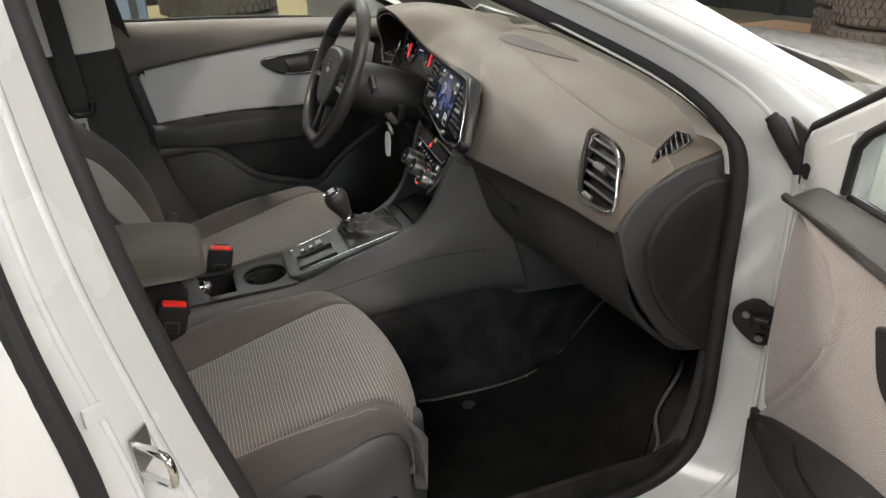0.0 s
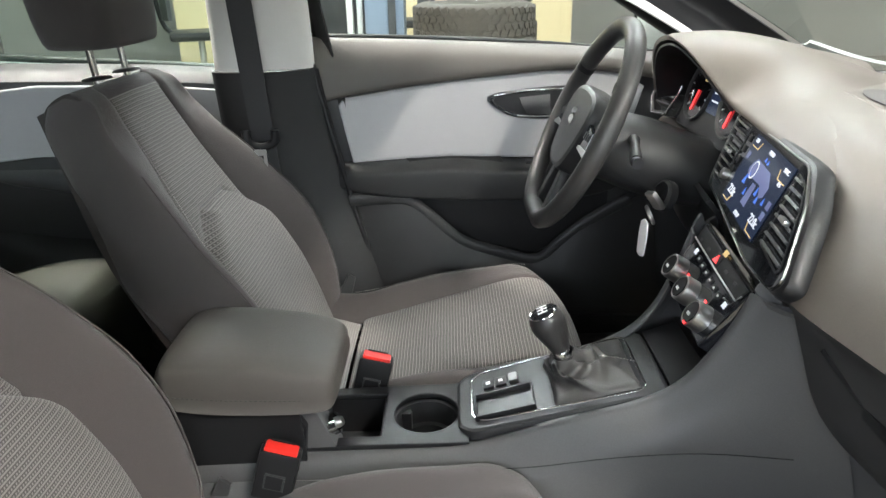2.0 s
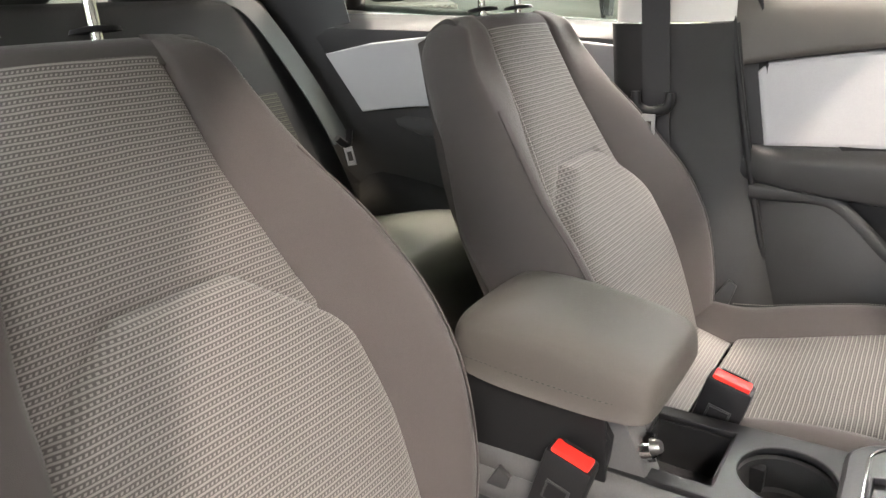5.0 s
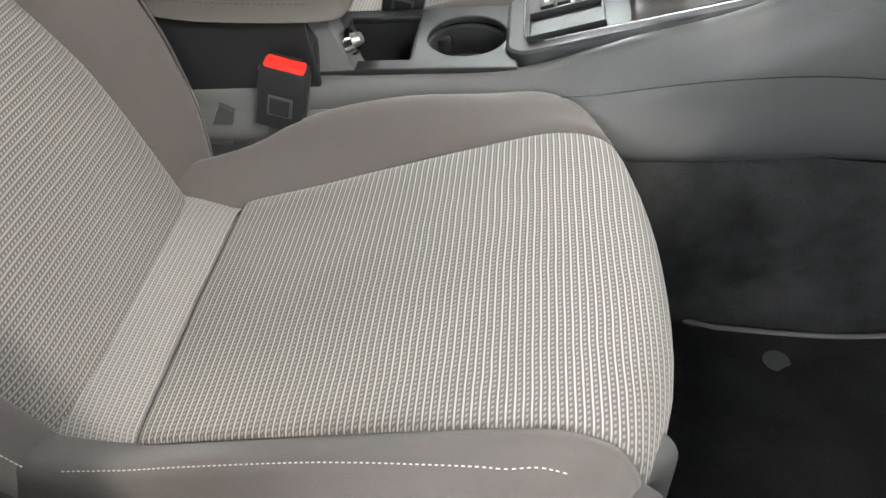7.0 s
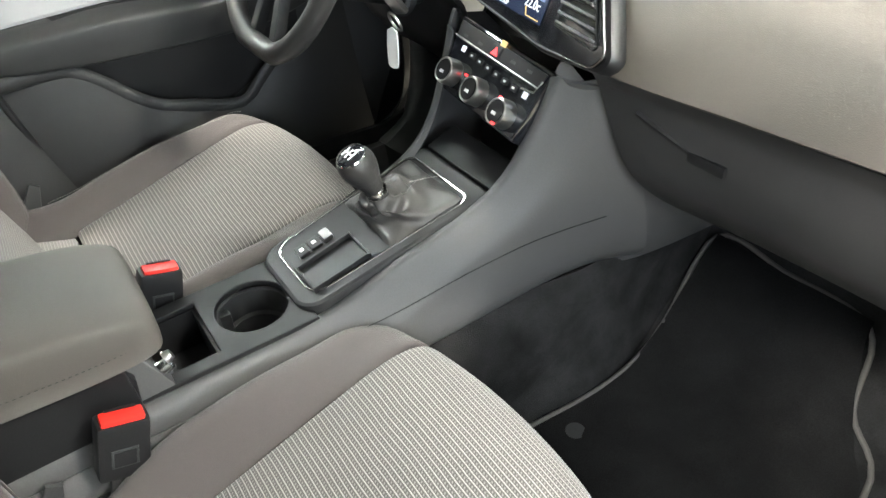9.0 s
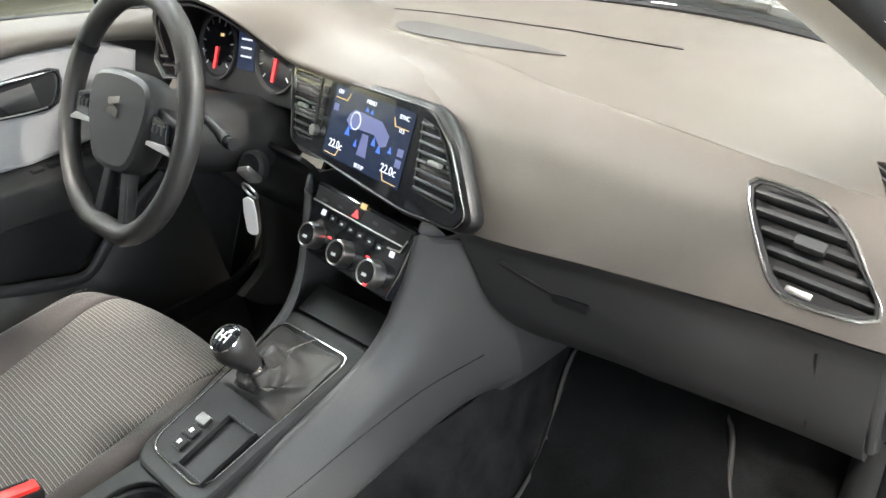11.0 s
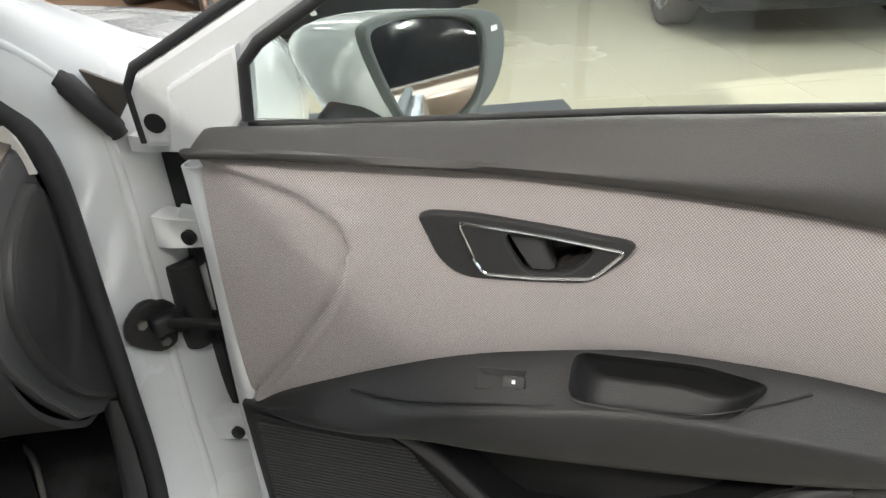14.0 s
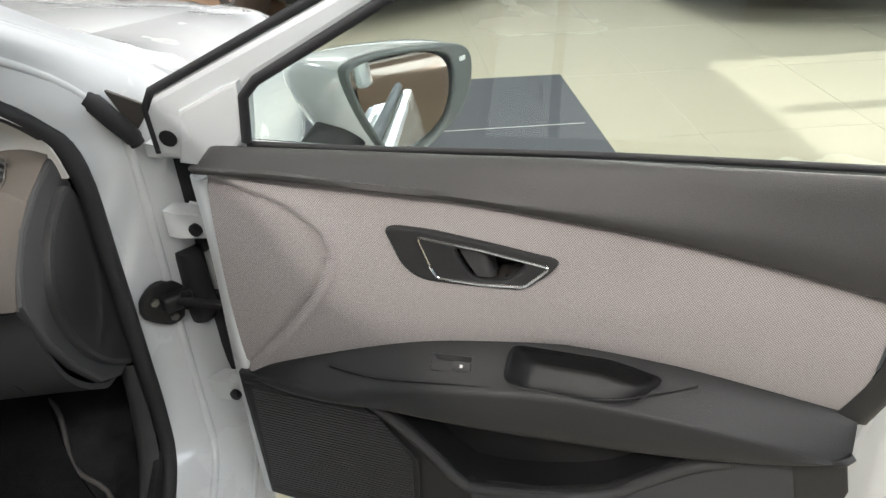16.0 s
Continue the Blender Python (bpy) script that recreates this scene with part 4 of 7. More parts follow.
slot = [(x, .862 + .072 * min((x + .22) / .30, 1) ** .7 if x < .08 else .934, 1.0) for x in [-.22 + .02 * i for i in range(25)]]
part("defroster_slot", drape(plate([(x, y + .0018) for x, y, z in slot] + [(x, y - .0018) for x, y, z in slot[::-1]], .001), pad_copy, .0006), M_BLACK, dash, "dark defroster slot", world=True)

# screen unit in the middle
SM = axes((.0, .590, .909), (.98, -.17, -.0), (.06, .39, .91))
SCR = on_plane(SM, [(-.236, .646, .959), (-.047, .615, .962), (.110, .588, .964), (.156, .567, .934), (.206, .531, .869), (.192, .526, .853), (.092, .540, .845), (-.114, .580, .855), (-.198, .596, .858)])
SCR = fillet(SCR, .016)
unit = part("screen_unit", plate(shrink(SCR, -.010), .026, SM @ pose(0, 0, -.0245), bevel=.007), M_BLACK, dash, "grey centre screen surround", 40, True)
part("chrome_ring", plate(shrink(SCR, -.001), .004, SM @ pose(0, 0, .001), holes=[shrink(SCR, .0014)], bevel=.0005), M_EDGE, unit, "thin chrome line", 40, True)
part("gloss_fascia", plate(shrink(SCR, .004), .003, SM @ pose(0, 0, .0)), M_GLOSS, unit, "gloss black fascia", 40, True)
DISP = on_plane(SM, [(-.111, .623, .955), (.081, .588, .952), (.085, .550, .866), (-.100, .581, .861)])
dispm = SM @ pose(sum(p[0] for p in DISP) / 4, sum(p[1] for p in DISP) / 4, .0038)
part("display", plate([(-.093, -.049), (.093, -.049), (.093, .049), (-.093, .049)], .001, dispm, bevel=.0), M_SCREEN, unit, "lit dark blue climate display", 40, True)


def on_screen(name, outline, material, label=""):
    return part(name, plate(outline, .0005, dispm @ pose(0, 0, .0011)), material, unit, label, 40, True)


on_screen("car_symbol", [(-.045, .018), (-.035, .026), (.03, .024), (.052, .010), (.050, -.004), (.038, -.008), (.02, .004), (-.04, .002), (-.05, .008)], M_SCR_CAR, "pale cockpit picture")
on_screen("console_symbol", [(-.006, .0), (.008, .0), (.012, -.03), (-.010, -.03)], M_SCR_CAR)
for x, y, w, h in ((-.042, -.004, .006, .014), (.022, -.004, .005, .012), (.036, -.010, .005, .012), (-.018, -.016, .004, .010), (-.008, .032, .004, .006), (.004, .031, .004, .006), (-.034, .004, .005, .010), (.060, -.006, .004, .009)):
    on_screen("airflow_symbol", [(x - w, y - h / 2), (x + w, y - h / 2), (x, y + h / 2)], M_SCR_BLUE)
wheel_sym = lathe([(.0105, 0), (.0125, .0004), (.0105, .0008)], 20, dispm @ pose(-.028, .012, .0012))
part("wheel_symbol", wheel_sym, M_SCR_WHITE, unit, "", 40, True)
for body, x, y, sz, mt in (("22.0c", -.064, -.030, .016, M_SCR_WHITE), ("22.0c", .066, -.031, .016, M_SCR_WHITE), ("MENU", -.002, .042, .008, M_SCR_WHITE), ("SETUP", .002, -.044, .008, M_SCR_WHITE), ("OFF", -.078, .042, .008, M_SCR_WHITE), ("SYNC", .074, .039, .008, M_SCR_WHITE), ("17.5", .074, .022, .007, M_SCR_WHITE)):
    part("reading", text_mesh(body, sz, dispm @ pose(x, y, .0014)), mt, unit, "", 0, True)
for s, y in ((-1, .034), (1, .026), (-1, -.044), (1, -.045)):
    on_screen("amber_line", [(s * .088, y), (s * .060, y), (s * .054, y + .010), (s * .0525, y + .010), (s * .0585, y - .0012), (s * .088, y - .0012)], M_SCR_AMBER)
for x, y in ((.082, -.004), (.082, -.018), (-.082, .020)):
    on_screen("menu_button", [(x - .006, y - .005), (x + .006, y - .005), (x + .006, y + .005), (x - .006, y + .005)], M_SCR_CAR)


def inset_vent(ring, slats):
    m = SM @ pose(0, 0, .0032)
    v = part("air_vent", plate(ring, .0015, m, holes=[shrink(ring, .003)]), M_PLAST, unit, "black slatted air vent", 40, True)
    inner = shrink(ring, .003)
    lo, hi = min(p[1] for p in inner), max(p[1] for p in inner)
    for i in range(slats):
        y = lo + (hi - lo) * (i + .6) / slats
        xs = [x0 + (x1 - x0) * (y - y0) / (y1 - y0) for (x0, y0), (x1, y1) in zip(inner, inner[1:] + inner[:1]) if (y0 - y) * (y1 - y) < 0]
        if len(xs) >= 2:
            a, b = min(xs), max(xs)
            part("vent_slat", box(0, 0, 0, b - a, .0035, .008, .001, m=m @ pose((a + b) / 2, y, .001, -20)), M_PLAST2, unit, "", 40, True)
    cx = sum(p[0] for p in inner) / len(inner)
    part("vent_slider", box(0, 0, 0, .022, .006, .008, .002, m=m @ pose(cx, (lo + hi) / 2, .006)), M_SATIN, unit, "satin slider", 40, True)


inset_vent(on_plane(SM, [(.098, .586, .952), (.128, .580, .947), (.150, .568, .930), (.188, .535, .874), (.182, .534, .868), (.106, .549, .872)]), 8)
inset_vent(on_plane(SM, [(-.216, .641, .954), (-.142, .628, .956), (-.140, .592, .872), (-.178, .599, .868), (-.193, .602, .874)]), 8)
for k in range(4):
    part("side_button", box(0, 0, 0, .012, .010, .002, .0008, m=SM @ pose(-.128, .034 - .016 * k, .004)), M_BLACK, unit, "", 40, True)
part("rotary_knob", disc(.008, .010, 20, SM @ pose(-.132, -.026, .003), .001), M_SATIN, unit, "satin rotary knob", 40, True)

# climate panel below the screen
CM = axes((.0, .532, .778), (.998, -.05, -.02), (.02, .556, .83))
clim = part("climate_panel", plate([(-.104, .055), (.106, .045), (.101, -.020), (.094, -.052), (-.076, -.045), (-.096, -.02)], .02, CM @ pose(0, 0, -.02), bevel=.003), M_GLOSS, dash, "gloss black climate control panel", 40, True)
part("button_strip", plate([(-.098, .050), (.100, .040), (.094, .016), (-.096, .026)], .003, CM, bevel=.001), M_BLACK, clim, "", 40, True)
part("strip_chrome", plate([(.070, .010), (.094, .012), (.099, .026), (.0965, .026), (.092, .0145), (.070, .0125)], .0035, CM), M_CHROME, clim, "", 40, True)
for x, dyl in ((-.068, -.0195), (-.0015, -.0232), (.0647, -.0277)):
    part("dial", disc(.0150, .0205, 28, CM @ pose(x, dyl, .0), .001), M_BLACK, clim, "black control dial", 40, True)
    part("dial_ring", lathe([(.0190, 0), (.0184, .016), (.0176, .0195), (.0162, .0205), (.0148, .0195)], 36, CM @ pose(x, dyl, 0)), M_SATIN, clim, "ridged chrome dial ring", 40, True)
    part("dial_mark", box(0, 0, 0, .008, .004, .001, m=CM @ pose(x, dyl - .003, .0212)), M_WHITE, clim, "", 0, True)
part("strip_edge", tube([tuple(CM @ Vector(q)) for q in ((-.098, .0285, .003), (-.03, .0255, .004), (.04, .0225, .004), (.096, .0205, .003), (.099, .030, .003))], .0011, 6, smooth_path=False), M_SATIN, clim, "thin chrome edge under the button strip", 60, True)
part("hazard_button", box(0, 0, 0, .022, .016, .003, .001, m=CM @ pose(-.004, .034, .003)), M_BLACK, clim, "black hazard light button", 40, True)
part("hazard_triangle", plate([(-.011, .029), (.003, .029), (-.004, .040)], .0006, CM @ pose(0, 0, .0047)), M_LIT_RED, clim, "lit red triangle", 0, True)
part("airbag_lamp", box(0, 0, 0, .012, .008, .0008, .0003, m=CM @ pose(.004, .0475, .0036)), M_SCR_AMBER, clim, "small lit amber lamp", 0, True)
for i in range(6):
    part("climate_button", box(0, 0, 0, .013, .008, .002, .0006, m=CM @ pose(-.047 + .0205 * i, .0140 - .0016 * i, .0008)), M_BLACK, clim, "", 40, True)
    part("button_symbol", box(0, 0, 0, .0045, .0026, .0006, m=CM @ pose(-.047 + .0205 * i, .0140 - .0016 * i, .0021)), M_WHITE, clim, "", 0, True)
for x in (-.0705, .0795):
    part("seat_heat_symbol", box(0, 0, 0, .009, .008, .0006, m=CM @ pose(x, .0165 - .011 * (x > 0), .0006)), M_SCR_WHITE, clim, "lit seat symbol", 0, True)
for x in (-.041, .041, .072):
    part("red_light", box(0, 0, 0, .007, .003, .0006, m=CM @ pose(x, -.012 - (.03 if x > .06 else 0), .0214 if x > .06 else .0006)), M_LIT_RED, clim, "", 0, True)
for x in (-.075, -.04, .035, .07):
    part("strip_symbol", box(0, 0, 0, .010, .004, .0006, m=CM @ pose(x, .033, .0034)), M_PLAST2, clim, "", 0, True)

# instrument binnacle and cluster
HOOD = [
    [(-.545, .60, .945), (-.525, .585, 1.005), (-.47, .575, 1.045), (-.37, .57, 1.062), (-.30, .580, 1.047), (-.25, .598, 1.015), (-.21, .622, .975)],
    [(-.55, .68, .950), (-.53, .675, 1.01), (-.475, .67, 1.05), (-.37, .67, 1.064), (-.30, .67, 1.054), (-.25, .68, 1.030), (-.205, .69, 1.000)],
    [(-.54, .86, .950), (-.52, .87, .985), (-.47, .88, 1.01), (-.37, .89, 1.018), (-.30, .88, 1.008), (-.25, .87, .99), (-.21, .86, .97)]]
part("binnacle_hood", thicken(loft(HOOD, 4, 4), .008), M_DASH, dash, "soft plastic instrument hood", 50, True)
part("hood_lining", thicken(loft([[(-.38 + (x + .38) * .955, y + .004, z - .013) for x, y, z in q] for q in HOOD[:2]] + [[(-.545, .78, .93), (-.52, .78, .96), (-.47, .78, .985), (-.37, .78, .99), (-.30, .78, .985), (-.25, .78, .96), (-.22, .78, .94)]], 3, 4), .004), M_BLACK, dash, "black inside of the hood", 50, True)
bridge = []
for x, q in ((-.37, [(.570, 1.056), (.572, 1.065), (.66, 1.068), (.76, 1.050), (.88, 1.014)]), (-.31, [(.577, 1.045), (.579, 1.054), (.66, 1.062), (.76, 1.046), (.88, 1.008)]),
             (-.26, [(.593, 1.018), (.595, 1.028), (.665, 1.046), (.76, 1.036), (.88, 1.002)]), (-.21, [(.621, .972), (.624, .984), (.68, 1.020), (.76, 1.023), (.88, .997)]),
             (-.14, [(.628, .958), (.630, .970), (.68, .999), (.75, 1.005), (.84, .992)]), (-.05, [(.618, .952), (.621, .966), (.668, .992), (.735, 1.000), (.80, .990)]),
             (.04, [(.606, .930), (.610, .955), (.650, .979), (.715, .988), (.77, .980)]), (.12, [(.592, .89), (.602, .925), (.642, .953), (.69, .968), (.74, .970)])):
    bridge.append([(x, y, z) for y, z in q])
part("hood_bridge", thicken(loft(bridge, 4, 4), .006), M_DASH, dash, "soft pad sweeping from instrument hood to screen", 50, True)
clm = axes((-.38, .665, .955), (1, 0, 0), (0, .30, .95))
clus = part("instrument_panel", plate([(-.15, -.075), (.15, -.075), (.145, .06), (.08, .085), (-.08, .085), (-.145, .06)], .02, clm @ pose(0, 0, -.02), bevel=.004), M_BLACK, dash, "black instrument panel", 40, True)
for x in (-.085, .085):
    part("gauge_ring", lathe([(.050, 0), (.054, .006), (.057, .006), (.057, 0)], 36, clm @ pose(x, .0, 0)), M_PLAST2, clus, "dark gauge ring", 40, True)
    part("gauge_face", disc(.050, .002, 32, clm @ pose(x, 0, 0)), M_GLOSS, clus, "", 40, True)
    for k in range(11):
        a = radians(225 - 27 * k)
        part("gauge_tick", box(0, 0, 0, .008, .002, .0006, m=clm @ pose(x + .043 * math.cos(a), .043 * math.sin(a), .0025) @ pose(0, 0, 0, 0, 0, math.degrees(a))), M_WHITE, clus, "", 0, True)
    part("needle", box(0, 0, 0, .038, .005, .001, m=clm @ pose(x - .004, -.02, .004) @ pose(0, 0, 0, 0, 0, 80)), M_LIT_RED, clus, "lit red needle", 0, True)
    part("warning_light", box(0, 0, 0, .010, .005, .001, m=clm @ pose(x + .012, .02, .0026)), M_SCR_AMBER, clus, "lit amber warning light", 0, True)
part("trip_display", plate([(-.024, -.03), (.024, -.03), (.024, .035), (-.024, .035)], .001, clm @ pose(0, 0, .001)), M_SCREEN, clus, "small lit display", 0, True)
for k in range(3):
    part("display_line", box(0, 0, 0, .03, .003, .0006, m=clm @ pose(0, .02 - .014 * k, .0024)), M_SCR_WHITE, clus, "", 0, True)
# driver's side vent
LM = axes((-.575, .640, .935), (.94, .18, -.0), (-.08, .40, .90))
air_vent(dash, LM, [(-.05, .045), (.0, .055), (.04, .05), (.045, .0), (.035, -.045), (-.02, -.05), (-.05, -.02)], 5, wheel=False)

# ---- steering ----
SW = pose(-.345, .42, .92) @ pose(0, 0, 0, 90 - 25, 0, 0)
wheel = thing("steering_wheel", "black leather three-spoke steering wheel", "steering wheel", SW)


def ringpts(r, z=0.0, flat=0.0, n=40):
    out = []
    for i in range(n):
        a = 2 * math.pi * i / n
        x, y = r * math.cos(a), r * math.sin(a)
        out.append((x, max(y, -r + flat), z))
    return out


part("rim", tube(ringpts(.175, 0, .008), .0165, 14, True, 1), M_LEATHER, wheel, "black leather rim", 60)
hub = [(-.074, .056), (0, .066), (.074, .056), (.092, .018), (.072, -.046), (.040, -.078), (-.040, -.078), (-.072, -.046), (-.092, .018)]
part("airbag_cover", plate(hub, .045, pose(0, 0, -.03), bevel=.010, n=3), M_PLAST, wheel, "dark grey airbag cover", 40)
for s in (1, -1):
    part("spoke", plate([(s * .055, .035), (s * .165, .012), (s * .168, -.028), (s * .060, -.030)], .022, pose(0, 0, -.022), bevel=.004), M_BLACK, wheel, "black spoke", 40)
    part("button_pad", plate([(s * .092, .018), (s * .132, .010), (s * .136, -.018), (s * .092, -.020)], .008, pose(0, 0, .0), bevel=.002), M_GLOSS, wheel, "gloss black button pad", 40)
    part("spoke_chrome", plate([(s * .088, -.020), (s * .136, -.018), (s * .152, -.026), (s * .152, -.030), (s * .086, -.026)], .009, pose(0, 0, 0), bevel=.001), M_SATIN, wheel, "satin metal strip", 40)
    part("lower_spoke", plate([(s * .012, -.060), (s * .034, -.058), (s * .052, -.160), (s * .028, -.166)], .018, pose(0, 0, -.018), bevel=.004), M_BLACK, wheel, "black lower spoke", 40)
    for k in range(3):
        part("wheel_button", box(s * (.102 + .012 * k), .0, .0085, .008, .012, .003, .001), M_BLACK, wheel, "", 40)
    part("rim_collar", tube([(s * .172 * math.cos(a), .172 * math.sin(a), 0) for a in (radians(28), radians(30), radians(32))], .0172, 14), M_BLACK, wheel, "", 60)
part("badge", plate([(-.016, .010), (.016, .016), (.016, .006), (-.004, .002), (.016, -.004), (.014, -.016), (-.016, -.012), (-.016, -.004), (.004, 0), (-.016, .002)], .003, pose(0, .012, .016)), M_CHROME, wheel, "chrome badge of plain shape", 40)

col = thing("steering_column", "dark plastic steering column with stalks", "steering column", pose(-.345, .52, .85))
part("column_shroud", loft([[( -.345 + .075 * math.cos(a), y + .02 * math.sin(a), z + hh * math.sin(a)) for a in (2 * math.pi * i / 8 for i in range(8))] for y, z, hh in ((.455, .890, .055), (.52, .868, .062), (.60, .84, .06), (.68, .82, .055))], 3, 3, True, True), M_PLAST, col, "dark grey shroud", 60, True)
for s in (1, -1):
    part("stalk", join(tube([(-.345 + s * .06, .50, .905), (-.345 + s * .12, .485, .915), (-.345 + s * .175, .475, .90)], [.010, .007, .008, .010], 10)), M_BLACK, col, "black stalk", 60, True)
    part("stalk_end", disc(.009, .012, 14, axes((-.345 + s * .178, .475, .899), (0, 1, 0), (0, 0, 1)) if s > 0 else axes((-.345 + s * .178, .475, .899), (0, 0, 1), (0, 1, 0))), M_BLACK, col, "", 40, True)
part("ignition_barrel", lathe([(.0, .0), (.026, .0), (.026, .012), (.020, .016), (.016, .014), (.0, .013)], 24, axes((-.225, .545, .825), (.87, .3, .2), (0, .4, .9))), M_BLACK, col, "black ignition lock", 50, True)
key = thing("car_key", "ignition key with metal ring and white tag in the lock", "key", pose(-.212, .525, .815))
part("key_head", box(0, 0, 0, .024, .034, .010, .004, m=axes((-.206, .520, .826), (.9, .3, .2), (-.2, -.6, .7))), M_SATIN, key, "metal key head", 40, True)
part("ring", tube([(-.200 + .014 * math.cos(a), .512 - .006 * math.sin(a), .804 + .014 * math.sin(a)) for a in (2 * math.pi * i / 14 for i in range(14))], .0022, 6, True, 1), M_SATIN, key, "metal key ring", 60, True)
part("tag", plate([(-.010, .0), (.010, .0), (.0112, -.045), (.007, -.056), (-.007, -.056), (-.0112, -.045)], .003, axes((-.198, .506, .793), (.96, .25, 0), (-.05, .05, 1)), bevel=.001, n=2), M_TAG, key, "white plastic tag", 40, True)

# ---- centre console ----
cons = thing("centre_console", "dark grey centre console with cup holders and gear lever", "console", pose(0, .2, .27))
# flanks: from the climate panel along the tunnel to the rear
EDGE = [  # y, top z, top half-width, bulge half-width
    (-.34, .545, .080, .096), (-.05, .560, .076, .096), (.10, .566, .074, .098), (.22, .574, .074, .104), (.33, .612, .080, .116),
    (.44, .648, .088, .128), (.495, .690, .098, .140), (.530, .755, .108, .160), (.552, .812, .116, .178)]
for s in (1, -1):
    secs = []
    for y, zt, w, b in EDGE:
        k = max(0, (y - .33) / .222)
        secs.append([(s * (w - .012), y, zt - .006), (s * w, y + .002, zt), (s * (w + .010), y + .006 + .01 * k, zt - .012 + .004 * k), (s * (b - .006), y + .012 + .05 * k, zt - .040 + .03 * k), (s * b, y + .012 + .09 * k, .548 + (zt - .60) * .35 + .03 * k), (s * (b + .008 - .022 * k), y + .012 + .13 * k, .508 + .02 * k), (s * (b - .014 - .040 * k), y + .012 + .15 * k, .480)])
    part("flank", thicken(loft(secs, 4, 4), .004), M_FLANK, cons, "soft grey console flank", 50, True)
    front = [[(s * x, y, z) for x, y, z in q] for q in (
        [(.116, .560, .835), (.118, .552, .812), (.176, .615, .800), (.205, .68, .78)],
        [(.150, .60, .76), (.160, .625, .745), (.190, .675, .73), (.225, .76, .70)],
        [(.150, .64, .66), (.164, .665, .655), (.205, .72, .645), (.265, .82, .63)],
        [(.135, .66, .56), (.150, .690, .555), (.172, .76, .55), (.215, .88, .55)],
        [(.120, .67, .482), (.132, .705, .480), (.142, .78, .48), (.150, .92, .48)])]
    part("front_flank", thicken(loft(front, 4, 4), .004), M_FLANK, cons, "soft grey panel below the dashboard", 50, True)
# rim with the openings of tray and cup holder
RM = axes((0, 0, .566), (1, 0, 0), (0, 1, .03))
tray = [(-.052, .012), (.052, .012), (.052, .098), (-.052, .098)]
cup = [(.048 * math.cos(a), .158 + .046 * math.sin(a)) for a in (2 * math.pi * i / 28 for i in range(28))]
part("rim", plate([(-.072, -.02), (.072, -.02), (.074, .218), (-.074, .218)], .008, RM, [tray, cup], .002), M_BLACK, cons, "black plastic console rim", 40, True)
TM = axes((0, .055, .510), (1, 0, 0), (0, 1, .03))
part("tray_wall", plate([(-.0535, -.0445), (.0535, -.0445), (.0535, .0445), (-.0535, .0445)], .058, TM, [[(-.050, -.041), (.050, -.041), (.050, .041), (-.050, .041)]]), M_BLACK, cons, "dark tray", 40, True)
part("tray_floor", box(0, .055, .508, .106, .09, .006, m=Matrix()), M_PLAST2, cons, "", 40, True)
part("cup_well", lathe([(.0, .002), (.034, .0), (.036, .006), (.037, .030), (.043, .032), (.0455, .066), (.050, .068)], 32, pose(0, .158, .500)), M_PLAST, cons, "dark stepped cup holder", 40, True)
part("cup_clip", box(-.03, .125, .545, .014, .02, .03, .004), M_BLACK, cons, "", 40, True)
part("socket_bracket", plate([(-.012, .562), (.042, .566), (.016, .628), (-.012, .640)], .036, Matrix(((0, 0, 1, .036), (1, 0, 0, 0), (0, 1, 0, 0), (0, 0, 0, 1))), bevel=.002), M_FLANK, cons, "grey bracket carrying the socket", 40, True)
part("lighter_socket", lathe([(.0, .003), (.010, .003), (.011, .010), (.0145, .011), (.0155, .004), (.0155, 0)], 24, axes((.055, .0300, .5980), (1, 0, 0), (0, .39, -.92))), M_CHROME, cons, "chrome socket ring", 50, True)
part("socket_plug", lathe([(.0, .014), (.006, .014), (.0075, .010), (.0075, .0)], 18, axes((.055, .0335, .5995), (1, 0, 0), (0, .39, -.92))), M_SATIN, cons, "socket plug", 50, True)
part("armrest_post", thicken(loft([[(-.082, -.004, .56), (-.082, -.01, .635), (-.082, -.16, .64), (-.082, -.24, .50)], [(.082, -.004, .56), (.082, -.01, .635), (.082, -.16, .64), (.082, -.24, .50)]], 3, 1), .004), M_BLACK, cons, "dark plastic armrest box", 40, True)
for s in (1, -1):
    part("box_side", plate([(-.30, .42), (.004, .42), (.0, .575), (-.004, .645), (-.17, .650), (-.24, .56)], .006, Matrix(((0, 0, s, s * .078), (1, 0, 0, 0), (0, 1, 0, 0), (0, 0, 0, 1))) if s > 0 else Matrix(((0, 0, -1, -.078), (1, 0, 0, 0), (0, 1, 0, 0), (0, 0, 0, 1))), bevel=.002), M_BLACK, cons, "dark plastic box side", 40, True)
arm = []
for y, zt, w, zb in ((.044, .672, .066, .650), (.037, .690, .084, .642), (.0, .703, .091, .640), (-.07, .712, .094, .642), (-.13, .716, .094, .645), (-.175, .712, .088, .65), (-.195, .690, .07, .66)):
    arm.append([(-w, y, zb + .010), (-w + .003, y, zt - .018), (-w + .013, y, zt - .005), (-w * .45, y, zt), (w * .45, y, zt), (w - .013, y, zt - .005), (w - .003, y, zt - .018), (w, y, zb + .010), (w - .012, y, zb), (-w + .012, y, zb)])
part("armrest", loft(arm, 3, 4, True, True), M_VINYL, cons, "padded grey vinyl armrest", 60, True)
part("armrest_seam", stitches([(.092, -.17, .668), (.0945, -.1, .664), (.0912, .0, .660), (.080, .035, .660)]), M_PLAST, cons, "", 0, True)

